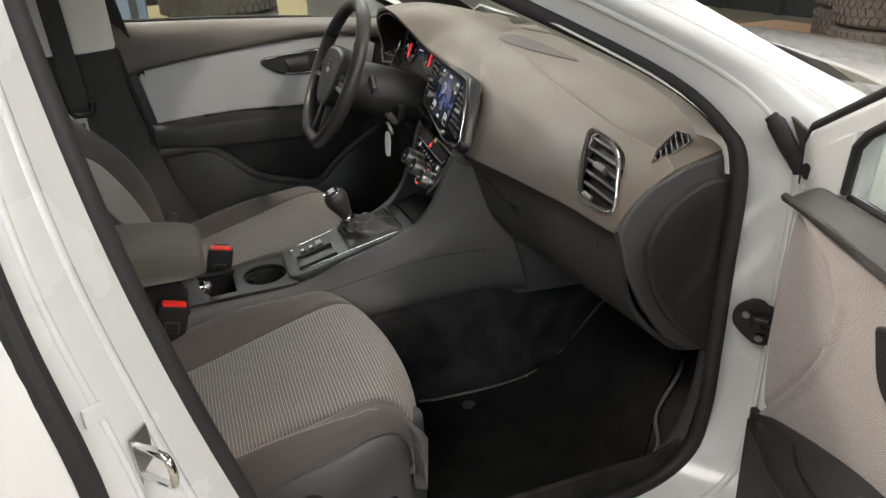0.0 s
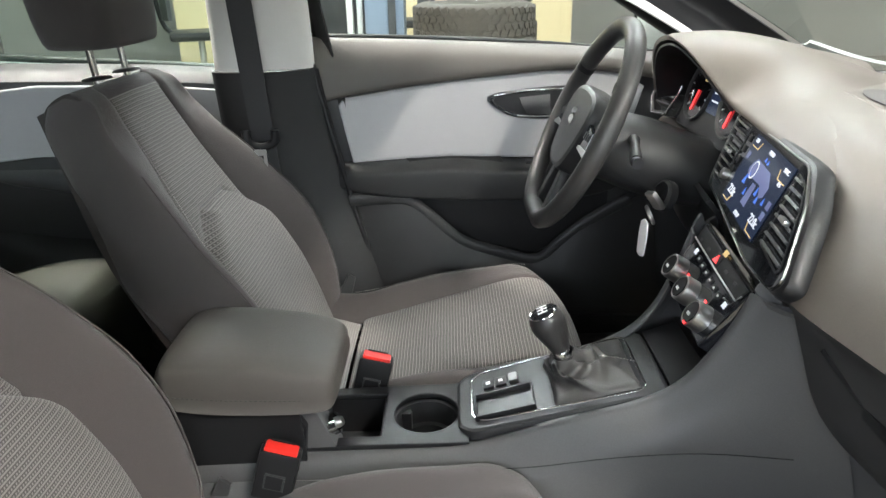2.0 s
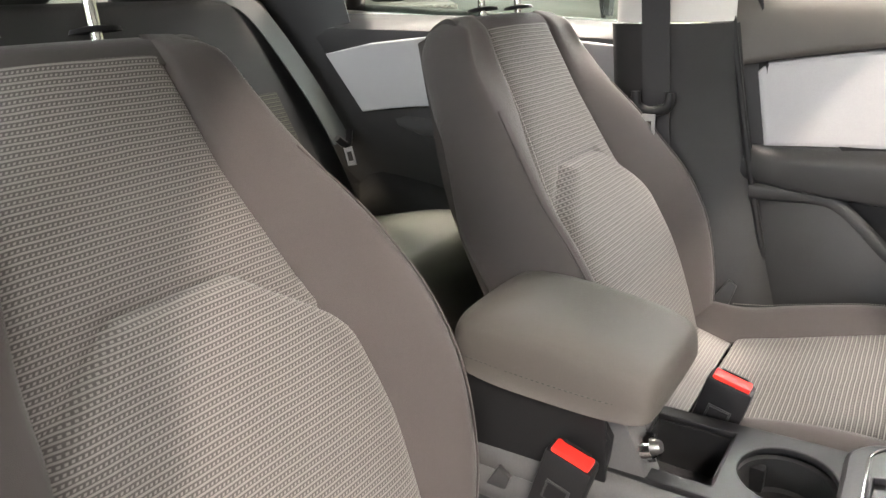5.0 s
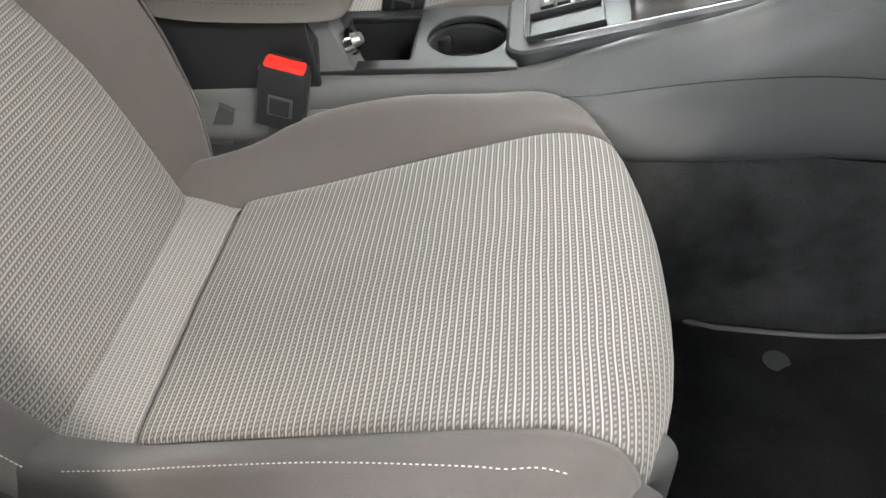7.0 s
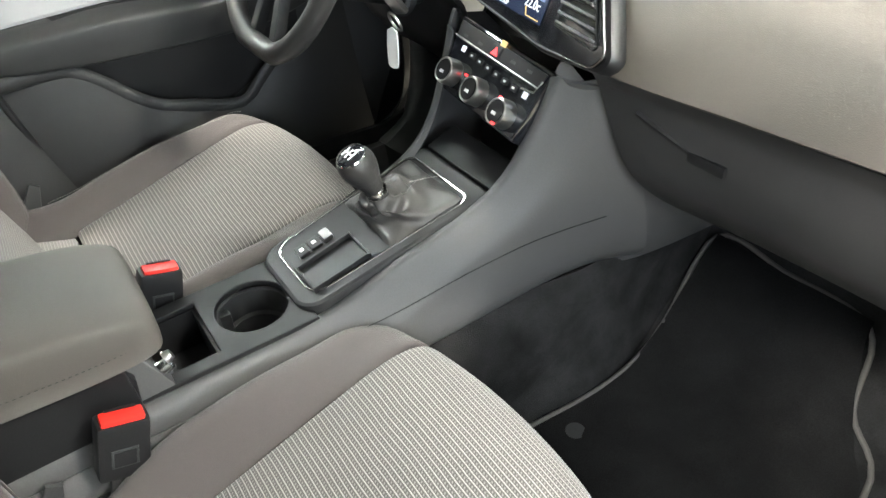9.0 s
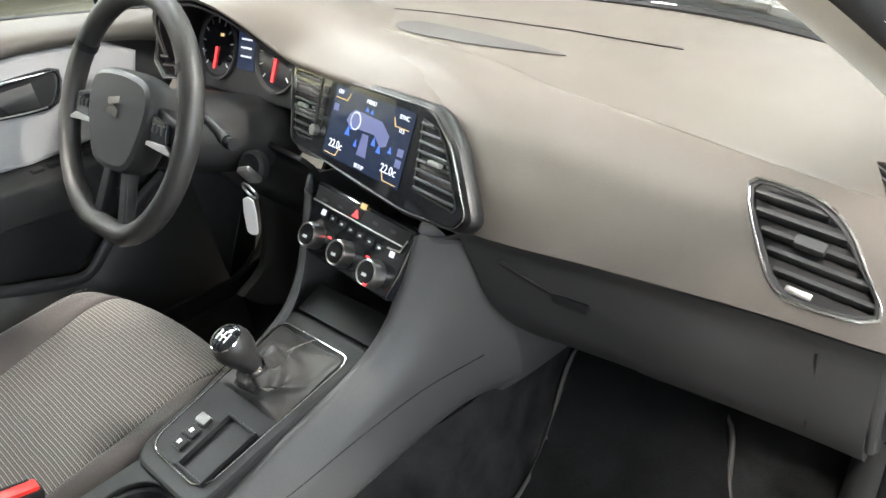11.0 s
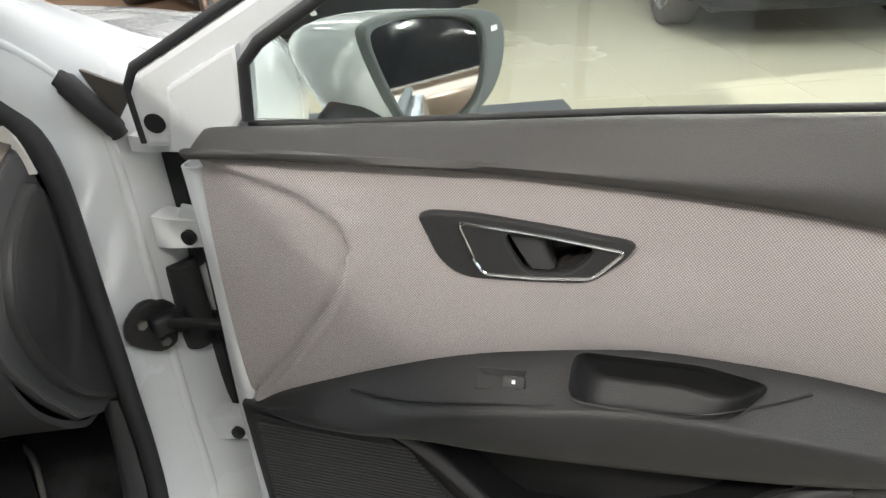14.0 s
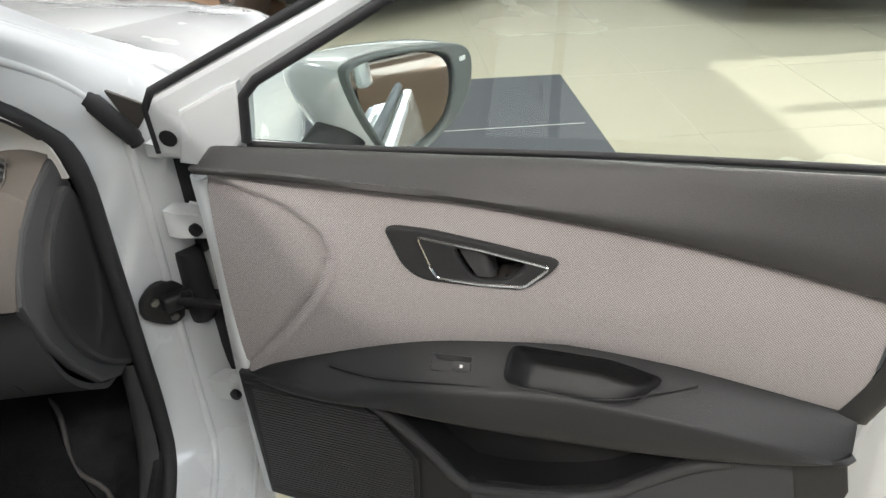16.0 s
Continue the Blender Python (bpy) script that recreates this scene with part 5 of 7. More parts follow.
# gear surround
GP = axes((0, .335, .6185), (1, 0, -.0), (0, .97, .26))
sur = fillet([(-.086, -.118), (-.068, -.138), (.046, -.138), (.066, -.118), (.082, .150), (-.090, .150)], .02)
part("gear_plinth", plate(sur, .03, GP @ pose(0, 0, -.028), bevel=.006), M_PLAST, cons, "grey plinth", 40, True)
inn = fillet([(-.075, -.100), (-.060, -.116), (.034, -.116), (.050, -.100), (.066, .112), (.058, .124), (-.072, .124), (-.082, .112)], .014)
part("gear_trim", plate(inn, .005, GP, holes=[shrink(inn, .0030)], bevel=.0008), M_CHROME, cons, "thin chrome gear surround line", 40, True)
part("gear_panel", plate(shrink(inn, .004), .003, GP, bevel=.0005), M_BLACK, cons, "black gear panel", 40, True)
part("front_tray", plate([(-.080, .152), (.080, .152), (.088, .205), (-.088, .205)], .006, GP @ pose(0, 0, -.004)), M_BLACK, cons, "black rubber-lined front tray", 40, True)
part("cubby_back", box(0, .60, .70, .20, .02, .16, .004), M_BLACK, cons, "black cubby", 40, True)
boot = []
for k, (h, w, l, oy) in enumerate(((.003, .076, .066, .058), (.009, .066, .058, .056), (.016, .048, .046, .050), (.026, .036, .040, .044), (.024, .030, .033, .040), (.034, .029, .031, .037), (.036, .021, .023, .035), (.045, .0175, .019, .033), (.052, .0145, .0145, .030))):
    ring = []
    for i in range(24):
        a = 2 * math.pi * i / 24
        q = .86 if k < 2 else 1.0
        cx, cy = math.cos(a), math.sin(a)
        sq = 1 / max(abs(cx), abs(cy)) if k < 2 else 1.0
        wr = 1 + (.15 * math.sin(3 * a + .5 * k) + .07 * math.sin(7 * a + 1.1 * k)) * (0 if k in (0, 8) else .5 if k in (1, 7) else 1)
        ring.append(tuple(GP @ Vector((w * cx * sq * q * wr - max(.010 - .3 * h, 0), oy + l * cy * sq * q * wr, h + (.006 * math.sin(4 * a + 1.2 * k) if 1 < k < 7 else 0)))))
    boot.append(ring)
part("gear_boot", loft(boot, 2, 3, True), M_BOOT, cons, "creased black leather gear boot", 60, True)
part("boot_seam", stitches([tuple(GP @ Vector(p)) for p in ((.0, .122, .008), (.0, .100, .020), (.002, .070, .034))], .004), M_STITCH, cons, "", 0, True)
lever = part("gear_lever", tube([(.006, .376, .640), (.0055, .362, .658), (.005, .349, .676)], [.013, .012, .0125], 16), M_BLACK, cons, "black gear lever", 60, True)
KM = axes((.005, .351, .671), (1, 0, 0), (0, .905, .42))
part("knob_collar", lathe([(.0135, 0), (.0145, .003), (.0145, .009), (.0130, .012)], 24, KM), M_CHROME, lever, "chrome collar", 50, True)
part("gear_knob", lathe([(.0128, .010), (.0150, .020), (.0200, .036), (.0242, .050), (.0250, .058), (.0235, .067), (.0190, .0745), (.0185, .0735)], 32, KM), M_LEATHER, lever, "glossy black gear knob", 60, True)
part("knob_cap", lathe([(.0190, .0735), (.0150, .0765), (.0, .0785)], 32, KM), M_GLOSS, lever, "gloss cap", 60, True)
part("knob_ring", lathe([(.0192, .0728), (.0205, .0735), (.0196, .0752), (.0185, .0745)], 32, KM), M_CHROME, lever, "", 60, True)
for x in (-.008, 0, .008):
    part("shift_line", box(0, 0, 0, .0016, .014, .0012, m=KM @ pose(x, 0, .0782)), M_WHITE, lever, "", 0, True)
part("shift_line", box(0, 0, 0, .018, .0016, .0012, m=KM @ pose(0, 0, .0784)), M_WHITE, lever, "", 0, True)
for k, x in enumerate((-.022, .004)):
    part("console_button", box(0, 0, 0, .022, .016, .006, .0015, m=GP @ pose(-.036, -.088 + .019 * k, .004)), M_BLACK, cons, "black button", 40, True)
    part("button_mark", box(0, 0, 0, .006, .006, .0006, m=GP @ pose(-.036, -.088 + .019 * k, .0074)), M_WHITE, cons, "", 0, True)
part("brake_lever_switch", box(0, 0, 0, .022, .014, .009, .003, m=GP @ pose(-.035, -.050, .006)), M_EDGE, cons, "satin parking brake switch", 40, True)
part("coin_tray", plate([(-.010, -.110), (.045, -.110), (.048, -.025), (-.010, -.025)], .010, GP @ pose(0, 0, .0), [[(-.007, -.107), (.042, -.107), (.045, -.028), (-.007, -.028)]], .001), M_BLACK, cons, "small tray", 40, True)
for s in (1, -1):
    part("flank_seam", tube([(s * .104, .235, .560), (s * .120, .30, .575), (s * .136, .40, .600), (s * .150, .50, .615), (s * .17, .60, .62)], .0007, 5), M_BLACK, cons, "", 40, True)

# ---- front seats ----
def front_seat(xc, dy, out, label, group):
    """A seat whose middle is at xc; dy: how far forward of the passenger's; out: the side of the door (1 or -1)."""
    st = thing("driver_seat" if out < 0 else "passenger_seat", label, "car seat", pose(xc, dy, .27), group)
    L = lambda pts: [(x, y, z - .27) for x, y, z in pts]
    mid = [(-.185, .500), (-.145, .490), (-.078, .482), (.0, .500), (.10, .528), (.20, .554), (.27, .566), (.320, .556), (.347, .525), (.358, .480), (.360, .420)]

    def zc(y):
        for (a, za), (b, zb) in zip(mid, mid[1:]):
            if a <= y <= b:
                return za + (zb - za) * (y - a) / (b - a)
        return mid[0][1] if y < mid[0][0] else mid[-1][1]
    nose = lambda q, k=.050: [(x, yy - (k if x * out > 0 else .050) * (abs(x) / .24) ** 2.5 * max(0, (yy - .18) / .17), zz2) for x, yy, zz2 in q]
    # striped middle of the cushion, in one sweep over the nose
    ins = []
    for y, z in mid[2:]:
        w = .150 + .020 * max(0, (y + .05) / .40)
        k = 1.0 if y < .30 else 0.6
        ins.append([(-w, y, z - .004), (-w * .93, y, z + .0025), (-w * .5, y, z + .004 * k), (0, y, z + .006 * k), (w * .5, y, z + .004 * k), (w * .93, y, z + .0025), (w, y, z - .004)])
    ins[0] = [(x, y + .002, z - .008) for x, y, z in ins[0]]
    ins.insert(1, [(x, y * 1.0 + .010, z + .0085) for x, y, z in ins[0]])
    part("cushion_insert", thicken(loft([L(nose(q, .085 if out > 0 else .050)) for q in ins], 3, 4), .02), M_STRIPE_C, st, "striped woven cushion middle", 50)
    back = []
    for y, z in mid[:3]:
        w = .144
        back.append([(-w, y, z - .016), (-w * .95, y, z + .002), (0, y, z + .006), (w * .95, y, z + .002), (w, y, z - .016)])
    back[-1] = [(x, y - .004, z - .010) for x, y, z in back[-1]]
    
    part("cushion_back_strip", thicken(loft([L(q) for q in back], 3, 4), .02), M_STRIPE_S, st, "finely striped pale strip before the backrest", 50)
    for s in (1, -1):
        secs = []
        for y, z in mid:
            w0 = .150 + .020 * max(0, (y + .05) / .40)
            full = 1.0 - max(0, (y - .24) / .115) ** 2 if y > .24 else 1.0
            hgt = max(.046 * (1 - (y / .24) ** 2), .004) * max(full, 0) * (.7 if s == out else 1)
            ow = .255 - .03 * max(0, (y - .22) / .13) ** 2
            zz = z
            if s != out:
                pinch = max(0, (.02 - y) / .205) ** 1.5
                ow -= .070 * pinch
                hgt *= 1.12 - .9 * pinch
            if s == out > 0:
                ow -= .032
                lower = [(s * ow, y, zz - .020), (s * (ow - .008), y, zz - .040), (s * (ow - .034), y, max(zz - .052, .462))]
            else:
                lower = [(s * ow, y, zz - .035), (s * (ow - .004), y, max(zz - .10, .385)), (s * (ow - .03), y, max(zz - .13, .375))]
            secs.append(nose([(s * (w0 - .004), y, zz - .010), (s * (w0 + .006), y, zz + .002), (s * (w0 + (ow - w0) * .36), y, zz + hgt * .72), (s * (w0 + (ow - w0) * .62), y, zz + hgt), (s * (w0 + (ow - w0) * .87), y, zz + hgt * .55 - .004)] + lower, .085 if s == out > 0 else .050))
        part("cushion_bolster", thicken(loft([L(q) for q in secs], 3, 4), .02), M_CLOTH, st, "plain grey-brown cloth bolster", 60)
        
        if s == out:
            part("seam_stitching", stitches(L([(s * (w1 + ((.223 if out > 0 else .255) - w1) * .62), y - (.052 if out > 0 else .03) * max(0, (y - .18) / .17), zc(y) + .0028 + .003 * min(max(0, (y - .15) / .1), 1) + .7 * max(.046 * (1 - (y / .24) ** 2), .004)) for y, w1 in ((-.10, .150), (-.05, .150), (.0, .1525), (.1, .1575), (.2, .1625), (.24, .1645), (.27, .166), (.30, .1675))]), .0042, .0005), M_STITCH, st, "pale stitching", 0)
    # apron and plastic base
    apron = [[(-.225, .300, .47), (-.12, .345, .47), (0, .352, .47), (.12, .330, .47), (.185, .262, .47)] if out > 0 else [(-.225, .300, .47), (-.12, .345, .47), (0, .352, .47), (.12, .345, .47), (.225, .300, .47)], [(-.228, .303, .43), (-.12, .348, .43), (0, .355, .43), (.12, .332, .43), (.188, .262, .43)] if out > 0 else [(-.228, .303, .43), (-.12, .348, .43), (0, .355, .43), (.12, .348, .43), (.228, .303, .43)], [(-.222, .295, .385), (-.12, .338, .375), (0, .345, .375), (.12, .325, .375), (.185, .255, .385)] if out > 0 else [(-.222, .295, .385), (-.12, .338, .375), (0, .345, .375), (.12, .338, .375), (.222, .295, .385)]]
    part("cushion_front", thicken(loft([L(q) for q in apron], 3, 4), .02), M_CLOTH, st, "plain cloth apron", 60)
    side = [(-.22, .06), (-.20, .20), (.0, .165), (.18, .150), (.280, .160), (.298, .130), (.275, .05), (.10, .03)]
    for s in (1, -1):
        if s == out > 0:
            rim = cr([(.150, -.19, .470), (.168, -.10, .460), (.188, .047, .474), (.198, .173, .502), (.192, .235, .515), (.174, .290, .514), (.126, .338, .498)], 3)
            cov = []
            for i, p in enumerate(rim):
                d = (rim[min(i + 1, len(rim) - 1)] - rim[max(i - 1, 0)]).normalized()
                o = Vector((d.y, -d.x, 0)).normalized()
                cov.append([tuple(q) for q in (p - o * .020 + Vector((0, 0, -.004)), p + Vector((0, 0, .002)), p + o * .012 + Vector((0, 0, -.006)), p + o * .015 + Vector((0, 0, -.030)), p + o * .016 + Vector((0, 0, .37 - p.z)), p + o * .012 + Vector((0, 0, .30 - p.z)))])
            part("side_cover", thicken(loft([L(q) for q in cov], 3, 1), .004), M_FLANK, st, "grey plastic seat side cover", 50)
            continue
        mm = Matrix(((0, 0, s, s * .232), (1, 0, 0, 0), (0, 1, 0, 0), (0, 0, 0, 1)))
        part("side_cover", plate(side, .026, mm, bevel=.006, n=2), M_PLAST, st, "dark plastic seat side cover", 40)
    lx, lz = (.212, .035) if out > 0 else (.258, 0)
    part("height_lever", plate([(.02, .130 + lz), (.14, .150 + lz), (.156, .143 + lz), (.146, .128 + lz), (.03, .106 + lz)], .016, Matrix(((0, 0, out, out * lx), (1, 0, 0, 0), (0, 1, 0, 0), (0, 0, 0, 1))), bevel=.005), M_PLAST2, st, "grey seat lever", 40)
    part("base", box(0, .06, .075, .42, .44, .09, .01), M_BLACK, st, "black seat base", 40)
    for s in (1, -1):
        part("rail", box(s * .18, .02, .012, .045, .56, .03, .004), M_SATIN, st, "steel seat rail", 40)
    # backrest: t runs up the leaning back
    p0, p1 = Vector((0, -.150, .470)), Vector((0, -.420, 1.020))
    up = (p1 - p0)
    nrm = Vector((0, up.z, -up.y)).normalized()

    def bp(x, t, d):
        q = p0 + up * t + nrm * d
        return (x, q.y, q.z)
    curve = lambda t: .016 * math.sin(math.pi * min(t / .55, 1)) - .012 * max(0, (t - .5)) ** 1.0
    W = [(.0, .148, .225), (.12, .153, .245), (.28, .162, .258), (.42, .160, .262), (.54, .148, .256), (.64, .132, .240), (.76, .114, .212), (.88, .107, .190), (.96, .102, .170)]

    def width(t):
        for (a, wa, _), (b, wb, _) in zip(W, W[1:]):
            if t <= b:
                return wa + (wb - wa) * max(t - a, 0) / (b - a)
        return W[-1][1]
    # striped middle, with a raised pad in its lower half
    bm = bmesh.new()
    grid = []
    for i in range(97):
        t = .96 * i / 96
        w, c, row = width(t), curve(t), []
        for j in range(65):
            u = 2 * j / 64 - 1
            x = w * u
            edge = min((.587 - t) * .613, ((.148 - abs(x)) * .072 + (.47 - t) * .613 * .087) / .113)
            d = .020 / (1 + math.exp(-edge / .0045)) - .009 * math.exp(-((edge + .006) / .005) ** 2)
            row.append(bm.verts.new(L([bp(x, t, c + .004 * (1 - u * u) + d - .010 * abs(u) ** 14)])[0]))
        grid.append(row)
    for ra, rb2 in zip(grid, grid[1:]):
        for j in range(64):
            bm.faces.new((ra[j], ra[j + 1], rb2[j + 1], rb2[j]))
    part("backrest_insert", thicken(bm, .02), M_STRIPE_B, st, "striped woven backrest middle with raised lower pad", 60)
    for s in (1, -1):
        secs = []
        for t, w, ow in W:
            c = curve(t)
            h = .052 * math.sin(math.pi * min(max(t + .10, 0) / .95, 1)) + .004
            if t > .8:
                h *= max(0, (1.0 - t) / .2)
            lift = .012 * min(max((.62 - t) / .15, 0), 1) if s == out > 0 else 0
            secs.append([bp(s * (w - .006 - lift * .4), t, c - .012 + lift * .6), bp(s * (w + .004 - lift * .2), t, c + .002 + lift), bp(s * (w + (ow - w) * .45), t, c + h * .75), bp(s * (ow - .022), t, c + h), bp(s * (ow - .002), t, c + h * .45), bp(s * (ow + .002), t, c - .04), bp(s * (ow - .012), t, c - .085), bp(s * (ow - .06), t, c - .11)])
        t = 1.005
        secs.append([bp(s * .095, t, -.020), bp(s * .105, t, -.020), bp(s * .115, t, -.021), bp(s * .135, t, -.024), bp(s * .145, t, -.035), bp(s * .148, t, -.055), bp(s * .142, t, -.075), bp(s * .115, t, -.085)])
        part("backrest_bolster", thicken(loft([L(q) for q in secs], 3, 4), .02), M_CLOTH, st, "plain grey-brown backrest bolster", 60)
        if out < 0 < s:
            part("seam_stitching", stitches(L([bp(s * (w + .020), t, curve(t) + .0095 + .014 * math.sin(math.pi * min((t + .1) / .95, 1))) for t, w, ow in W[:8]]), .005, .0006), M_STITCH, st, "pale stitching", 0)
        if out > 0 and s > 0:
            part("seam_stitching", stitches(L([bp(s * (w + (ow - w) * .5), t, curve(t) + .82 * (.052 * math.sin(math.pi * min((t + .1) / .95, 1)) + .004) + .003) for t, w, ow in W[:7]]), .005, .0006), M_STITCH, st, "pale stitching", 0)
        part("bolster_piping", tube(L([bp(s * (ow - .016), t, curve(t) + .052 * math.sin(math.pi * min((t + .1) / .95, 1)) + .0035) for t, w, ow in W[:7]]), .0016, 6), M_CLOTH, st, "", 60)
    top = [[bp(x, .945, curve(.945) + .001 - abs(x) * .03) for x in (-.165, -.08, 0, .08, .165)], [bp(x, .99, -.012 - abs(x) * .03) for x in (-.158, -.08, 0, .08, .158)], [bp(x, 1.012, -.04) for x in (-.148, -.08, 0, .08, .148)], [bp(x, 1.0, -.085) for x in (-.140, -.08, 0, .08, .140)], [bp(x, .93, -.10) for x in (-.150, -.08, 0, .08, .150)]]
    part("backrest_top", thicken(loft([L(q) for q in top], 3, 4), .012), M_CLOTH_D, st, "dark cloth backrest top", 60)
    rear = [[bp(x, t, -.085 - .02 * (1 - (x / .26) ** 2)) for x in (-w, -w * .5, 0, w * .5, w)] for t, w in ((.0, .20), (.3, .24), (.6, .24), (.85, .18), (1.0, .14))]
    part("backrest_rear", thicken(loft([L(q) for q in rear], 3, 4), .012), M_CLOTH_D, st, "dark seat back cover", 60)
    hr = []
    for h, w, dth in ((.048, .112, .050), (.058, .126, .060), (.12, .134, .066), (.19, .128, .060), (.235, .112, .048), (.248, .09, .034)):
        y0, z0 = p1.y - .030 - .10 * (h - .05), p1.z + h
        hr.append([(w * math.copysign(abs(math.cos(a)) ** .55, math.cos(a)), y0 + dth * math.copysign(abs(math.sin(a)) ** .75, math.sin(a)), z0) for a in (2 * math.pi * i / 16 for i in range(16))])
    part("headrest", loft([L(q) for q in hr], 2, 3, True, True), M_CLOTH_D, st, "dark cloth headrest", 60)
    for s in (1, -1):
        part("headrest_post", tube(L([(s * .056, p1.y - .028, p1.z - .01), (s * .056, p1.y - .038, p1.z + .12)]), .006, 12), M_CHROME, st, "chrome headrest post", 60)
        part("post_guide", lathe([(.0, .006), (.010, .006), (.022, .004), (.024, 0)], 24, pose(s * .056, p1.y - .028, p1.z - .27 - .002, 6)), M_BLACK, st, "black post guide", 60)
    part("recliner_cover", plate([(-.21, .13), (-.13, .16), (-.10, .22), (-.14, .30), (-.20, .29), (-.235, .20)], .018, Matrix(((0, 0, 1, .222), (1, 0, 0, 0), (0, 1, 0, 0), (0, 0, 0, 1))), bevel=.005, n=2), M_PLAST, st, "", 40)
    part("hinge_bracket", plate([(-.17, .16), (-.12, .20), (-.10, .27), (-.115, .28), (-.15, .22)], .007, Matrix(((0, 0, -1, -.232), (1, 0, 0, 0), (0, 1, 0, 0), (0, 0, 0, 1))), bevel=.002), M_PLAST2, st, "grey seat hinge", 40)
    return st


front_seat(.338, 0.0, 1, "grey-brown cloth front passenger seat with striped middle", "front seats")
front_seat(-.340, .085, -1, "grey-brown cloth driver's seat with striped middle", "front seats")


def buckle(x, y, z, fwd):
    """A buckle on its stalk that leans forward by fwd; its broad side faces the passenger's door."""
    a = Vector((0, math.cos(radians(fwd)), -math.sin(radians(fwd))))
    b = thing("seat_belt_buckle", "black seat belt buckle with red button beside the console", "seat belt buckle", axes((x, y, z), a, (-1, 0, 0)), "belt buckles")
    part("buckle_body", box(0, 0, -.0355, .053, .028, .076, .006), M_BLACK, b, "dark buckle body", 40)
    part("release_button", box(0, -.0015, .0015, .043, .019, .011, .003), M_RED, b, "red release button", 40)
    part("slot", box(0, .0065, .0080, .030, .0025, .0015), M_BLACK, b, "", 0)
    part("label_frame", box(.0, -.0138, -.042, .027, .002, .025, .0008), M_PLAST2, b, "grey label frame", 0)
    part("label_window", box(.0, -.0150, -.042, .022, .002, .020, .0006), M_BLACK, b, "", 0)
    part("buckle_stalk", box(0, 0, -.115, .026, .010, .09, .003), M_BELT, b, "black stalk", 40)
    return b


buckle(.114, -.024, .602, 16)
buckle(-.098, .079, .612, 14)

# rear bench
bench = thing("rear_bench", "dark rear bench seat with striped cloth and front edge tinted olive by light", "rear seat", pose(0, -.9, .28))
rb = []
for x, k in ((-.62, .9), (-.56, 1), (-.30, 1), (0, .98), (.30, 1), (.56, 1), (.62, .9)):
    rb.append([(x, -1.02, .47 * k + .05), (x, -.85, .52 * k + .03), (x, -.66, .575 * k + .02), (x, -.56, .58 * k + .02), (x, -.515, .555 * k + .02), (x, -.50, .48), (x, -.52, .34)])
part("bench_cushion", thicken(loft(rb, 4, 4), .02), M_OLIVE, bench, "cushion with olive window light in its colour", 60, True)
rbk = []
for x in (-.60, -.54, -.30, 0, .30, .54, .60):
    e = .03 if abs(x) > .58 else 0
    rbk.append([(x, -.86 - e, .52), (x, -.93 - e, .66), (x, -1.03 - e, .84), (x, -1.12 - e, 1.0), (x, -1.17 - e, 1.045), (x, -1.30, 1.04)])
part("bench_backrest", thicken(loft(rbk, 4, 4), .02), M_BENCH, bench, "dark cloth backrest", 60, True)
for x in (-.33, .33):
    part("bench_insert", thicken(loft([[(x + u, -.835 - .555 * (z - .50), z) for u in (-.13, -.06, 0, .06, .13)] for z in (.55, .65, .75, .84)], 3, 3), .014), M_STRIPE_R, bench, "striped rear cloth with the cabin's shade in its colours", 60, True)
for x in (-.36, 0, .36):
    hr = []
    for h, w, dth in ((1.045, .10, .045), (1.07, .125, .055), (1.13, .125, .055), (1.17, .10, .04)):
        hr.append([(x + w * math.copysign(abs(math.cos(a)) ** .6, math.cos(a)), -1.25 + dth * math.sin(a), h) for a in (2 * math.pi * i / 14 for i in range(14))])
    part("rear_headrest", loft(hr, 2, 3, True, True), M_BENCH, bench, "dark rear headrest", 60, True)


# belts
def strap(path, w, up, r=.0016):
    pts = cr(path, 6)
    secs = []
    for i, p in enumerate(pts):
        d = (pts[min(i + 1, len(pts) - 1)] - pts[max(i - 1, 0)]).normalized()
        sd = d.cross(Vector(up)).normalized()
        n2 = sd.cross(d).normalized()
        secs.append([tuple(p + sd * a * w / 2 + n2 * b * r) for a, b in ((-1, -1), (1, -1), (1, 1), (-1, 1))])
    return loft(secs, 1, 1, True, True)


belt = thing("seat_belt", "black front seat belt hanging on the pillar with its tongue", "seat belt", pose(-.60, -.18, .42))
part("webbing", strap([(-.558, -.200, 1.150), (-.556, -.198, 1.115), (-.590, -.196, .95), (-.600, -.192, .85), (-.606, -.175, .60), (-.60, -.16, .45)], .048, (1, 0, 0)), M_BELT, belt, "black webbing", 40, True)
part("guide_slot", plate([(-.034, .006), (-.030, -.006), (-.012, -.012), (.012, -.008), (.026, .004), (.032, .020), (.026, .026), (.020, .014), (.008, .004), (-.012, .002), (-.026, .008)], .010, axes((-.552, -.203, 1.158), (0, -1, 0), (.08, 0, 1)), bevel=.002, n=2), M_BLACK, belt, "black belt guide", 40, True)
part("tongue_grip", tube([(-.578, -.222, .872), (-.576, -.218, .848), (-.573, -.191, .838), (-.576, -.164, .848), (-.578, -.161, .872)], .009, 8), M_BLACK, belt, "black tongue grip", 60, True)
part("tongue", plate([(-.012, 0), (.012, 0), (.012, -.045), (-.012, -.045)], .003, axes((-.560, -.190, .836), (0, 1, 0), (0, 0, 1)), [[(-.006, -.012), (.006, -.012), (.006, -.034), (-.006, -.034)]]), M_SATIN, belt, "steel tongue", 40, True)
rbelt = thing("seat_belt", "rear seat belt lying beside the bench", "seat belt", pose(-.55, -1.0, .5))
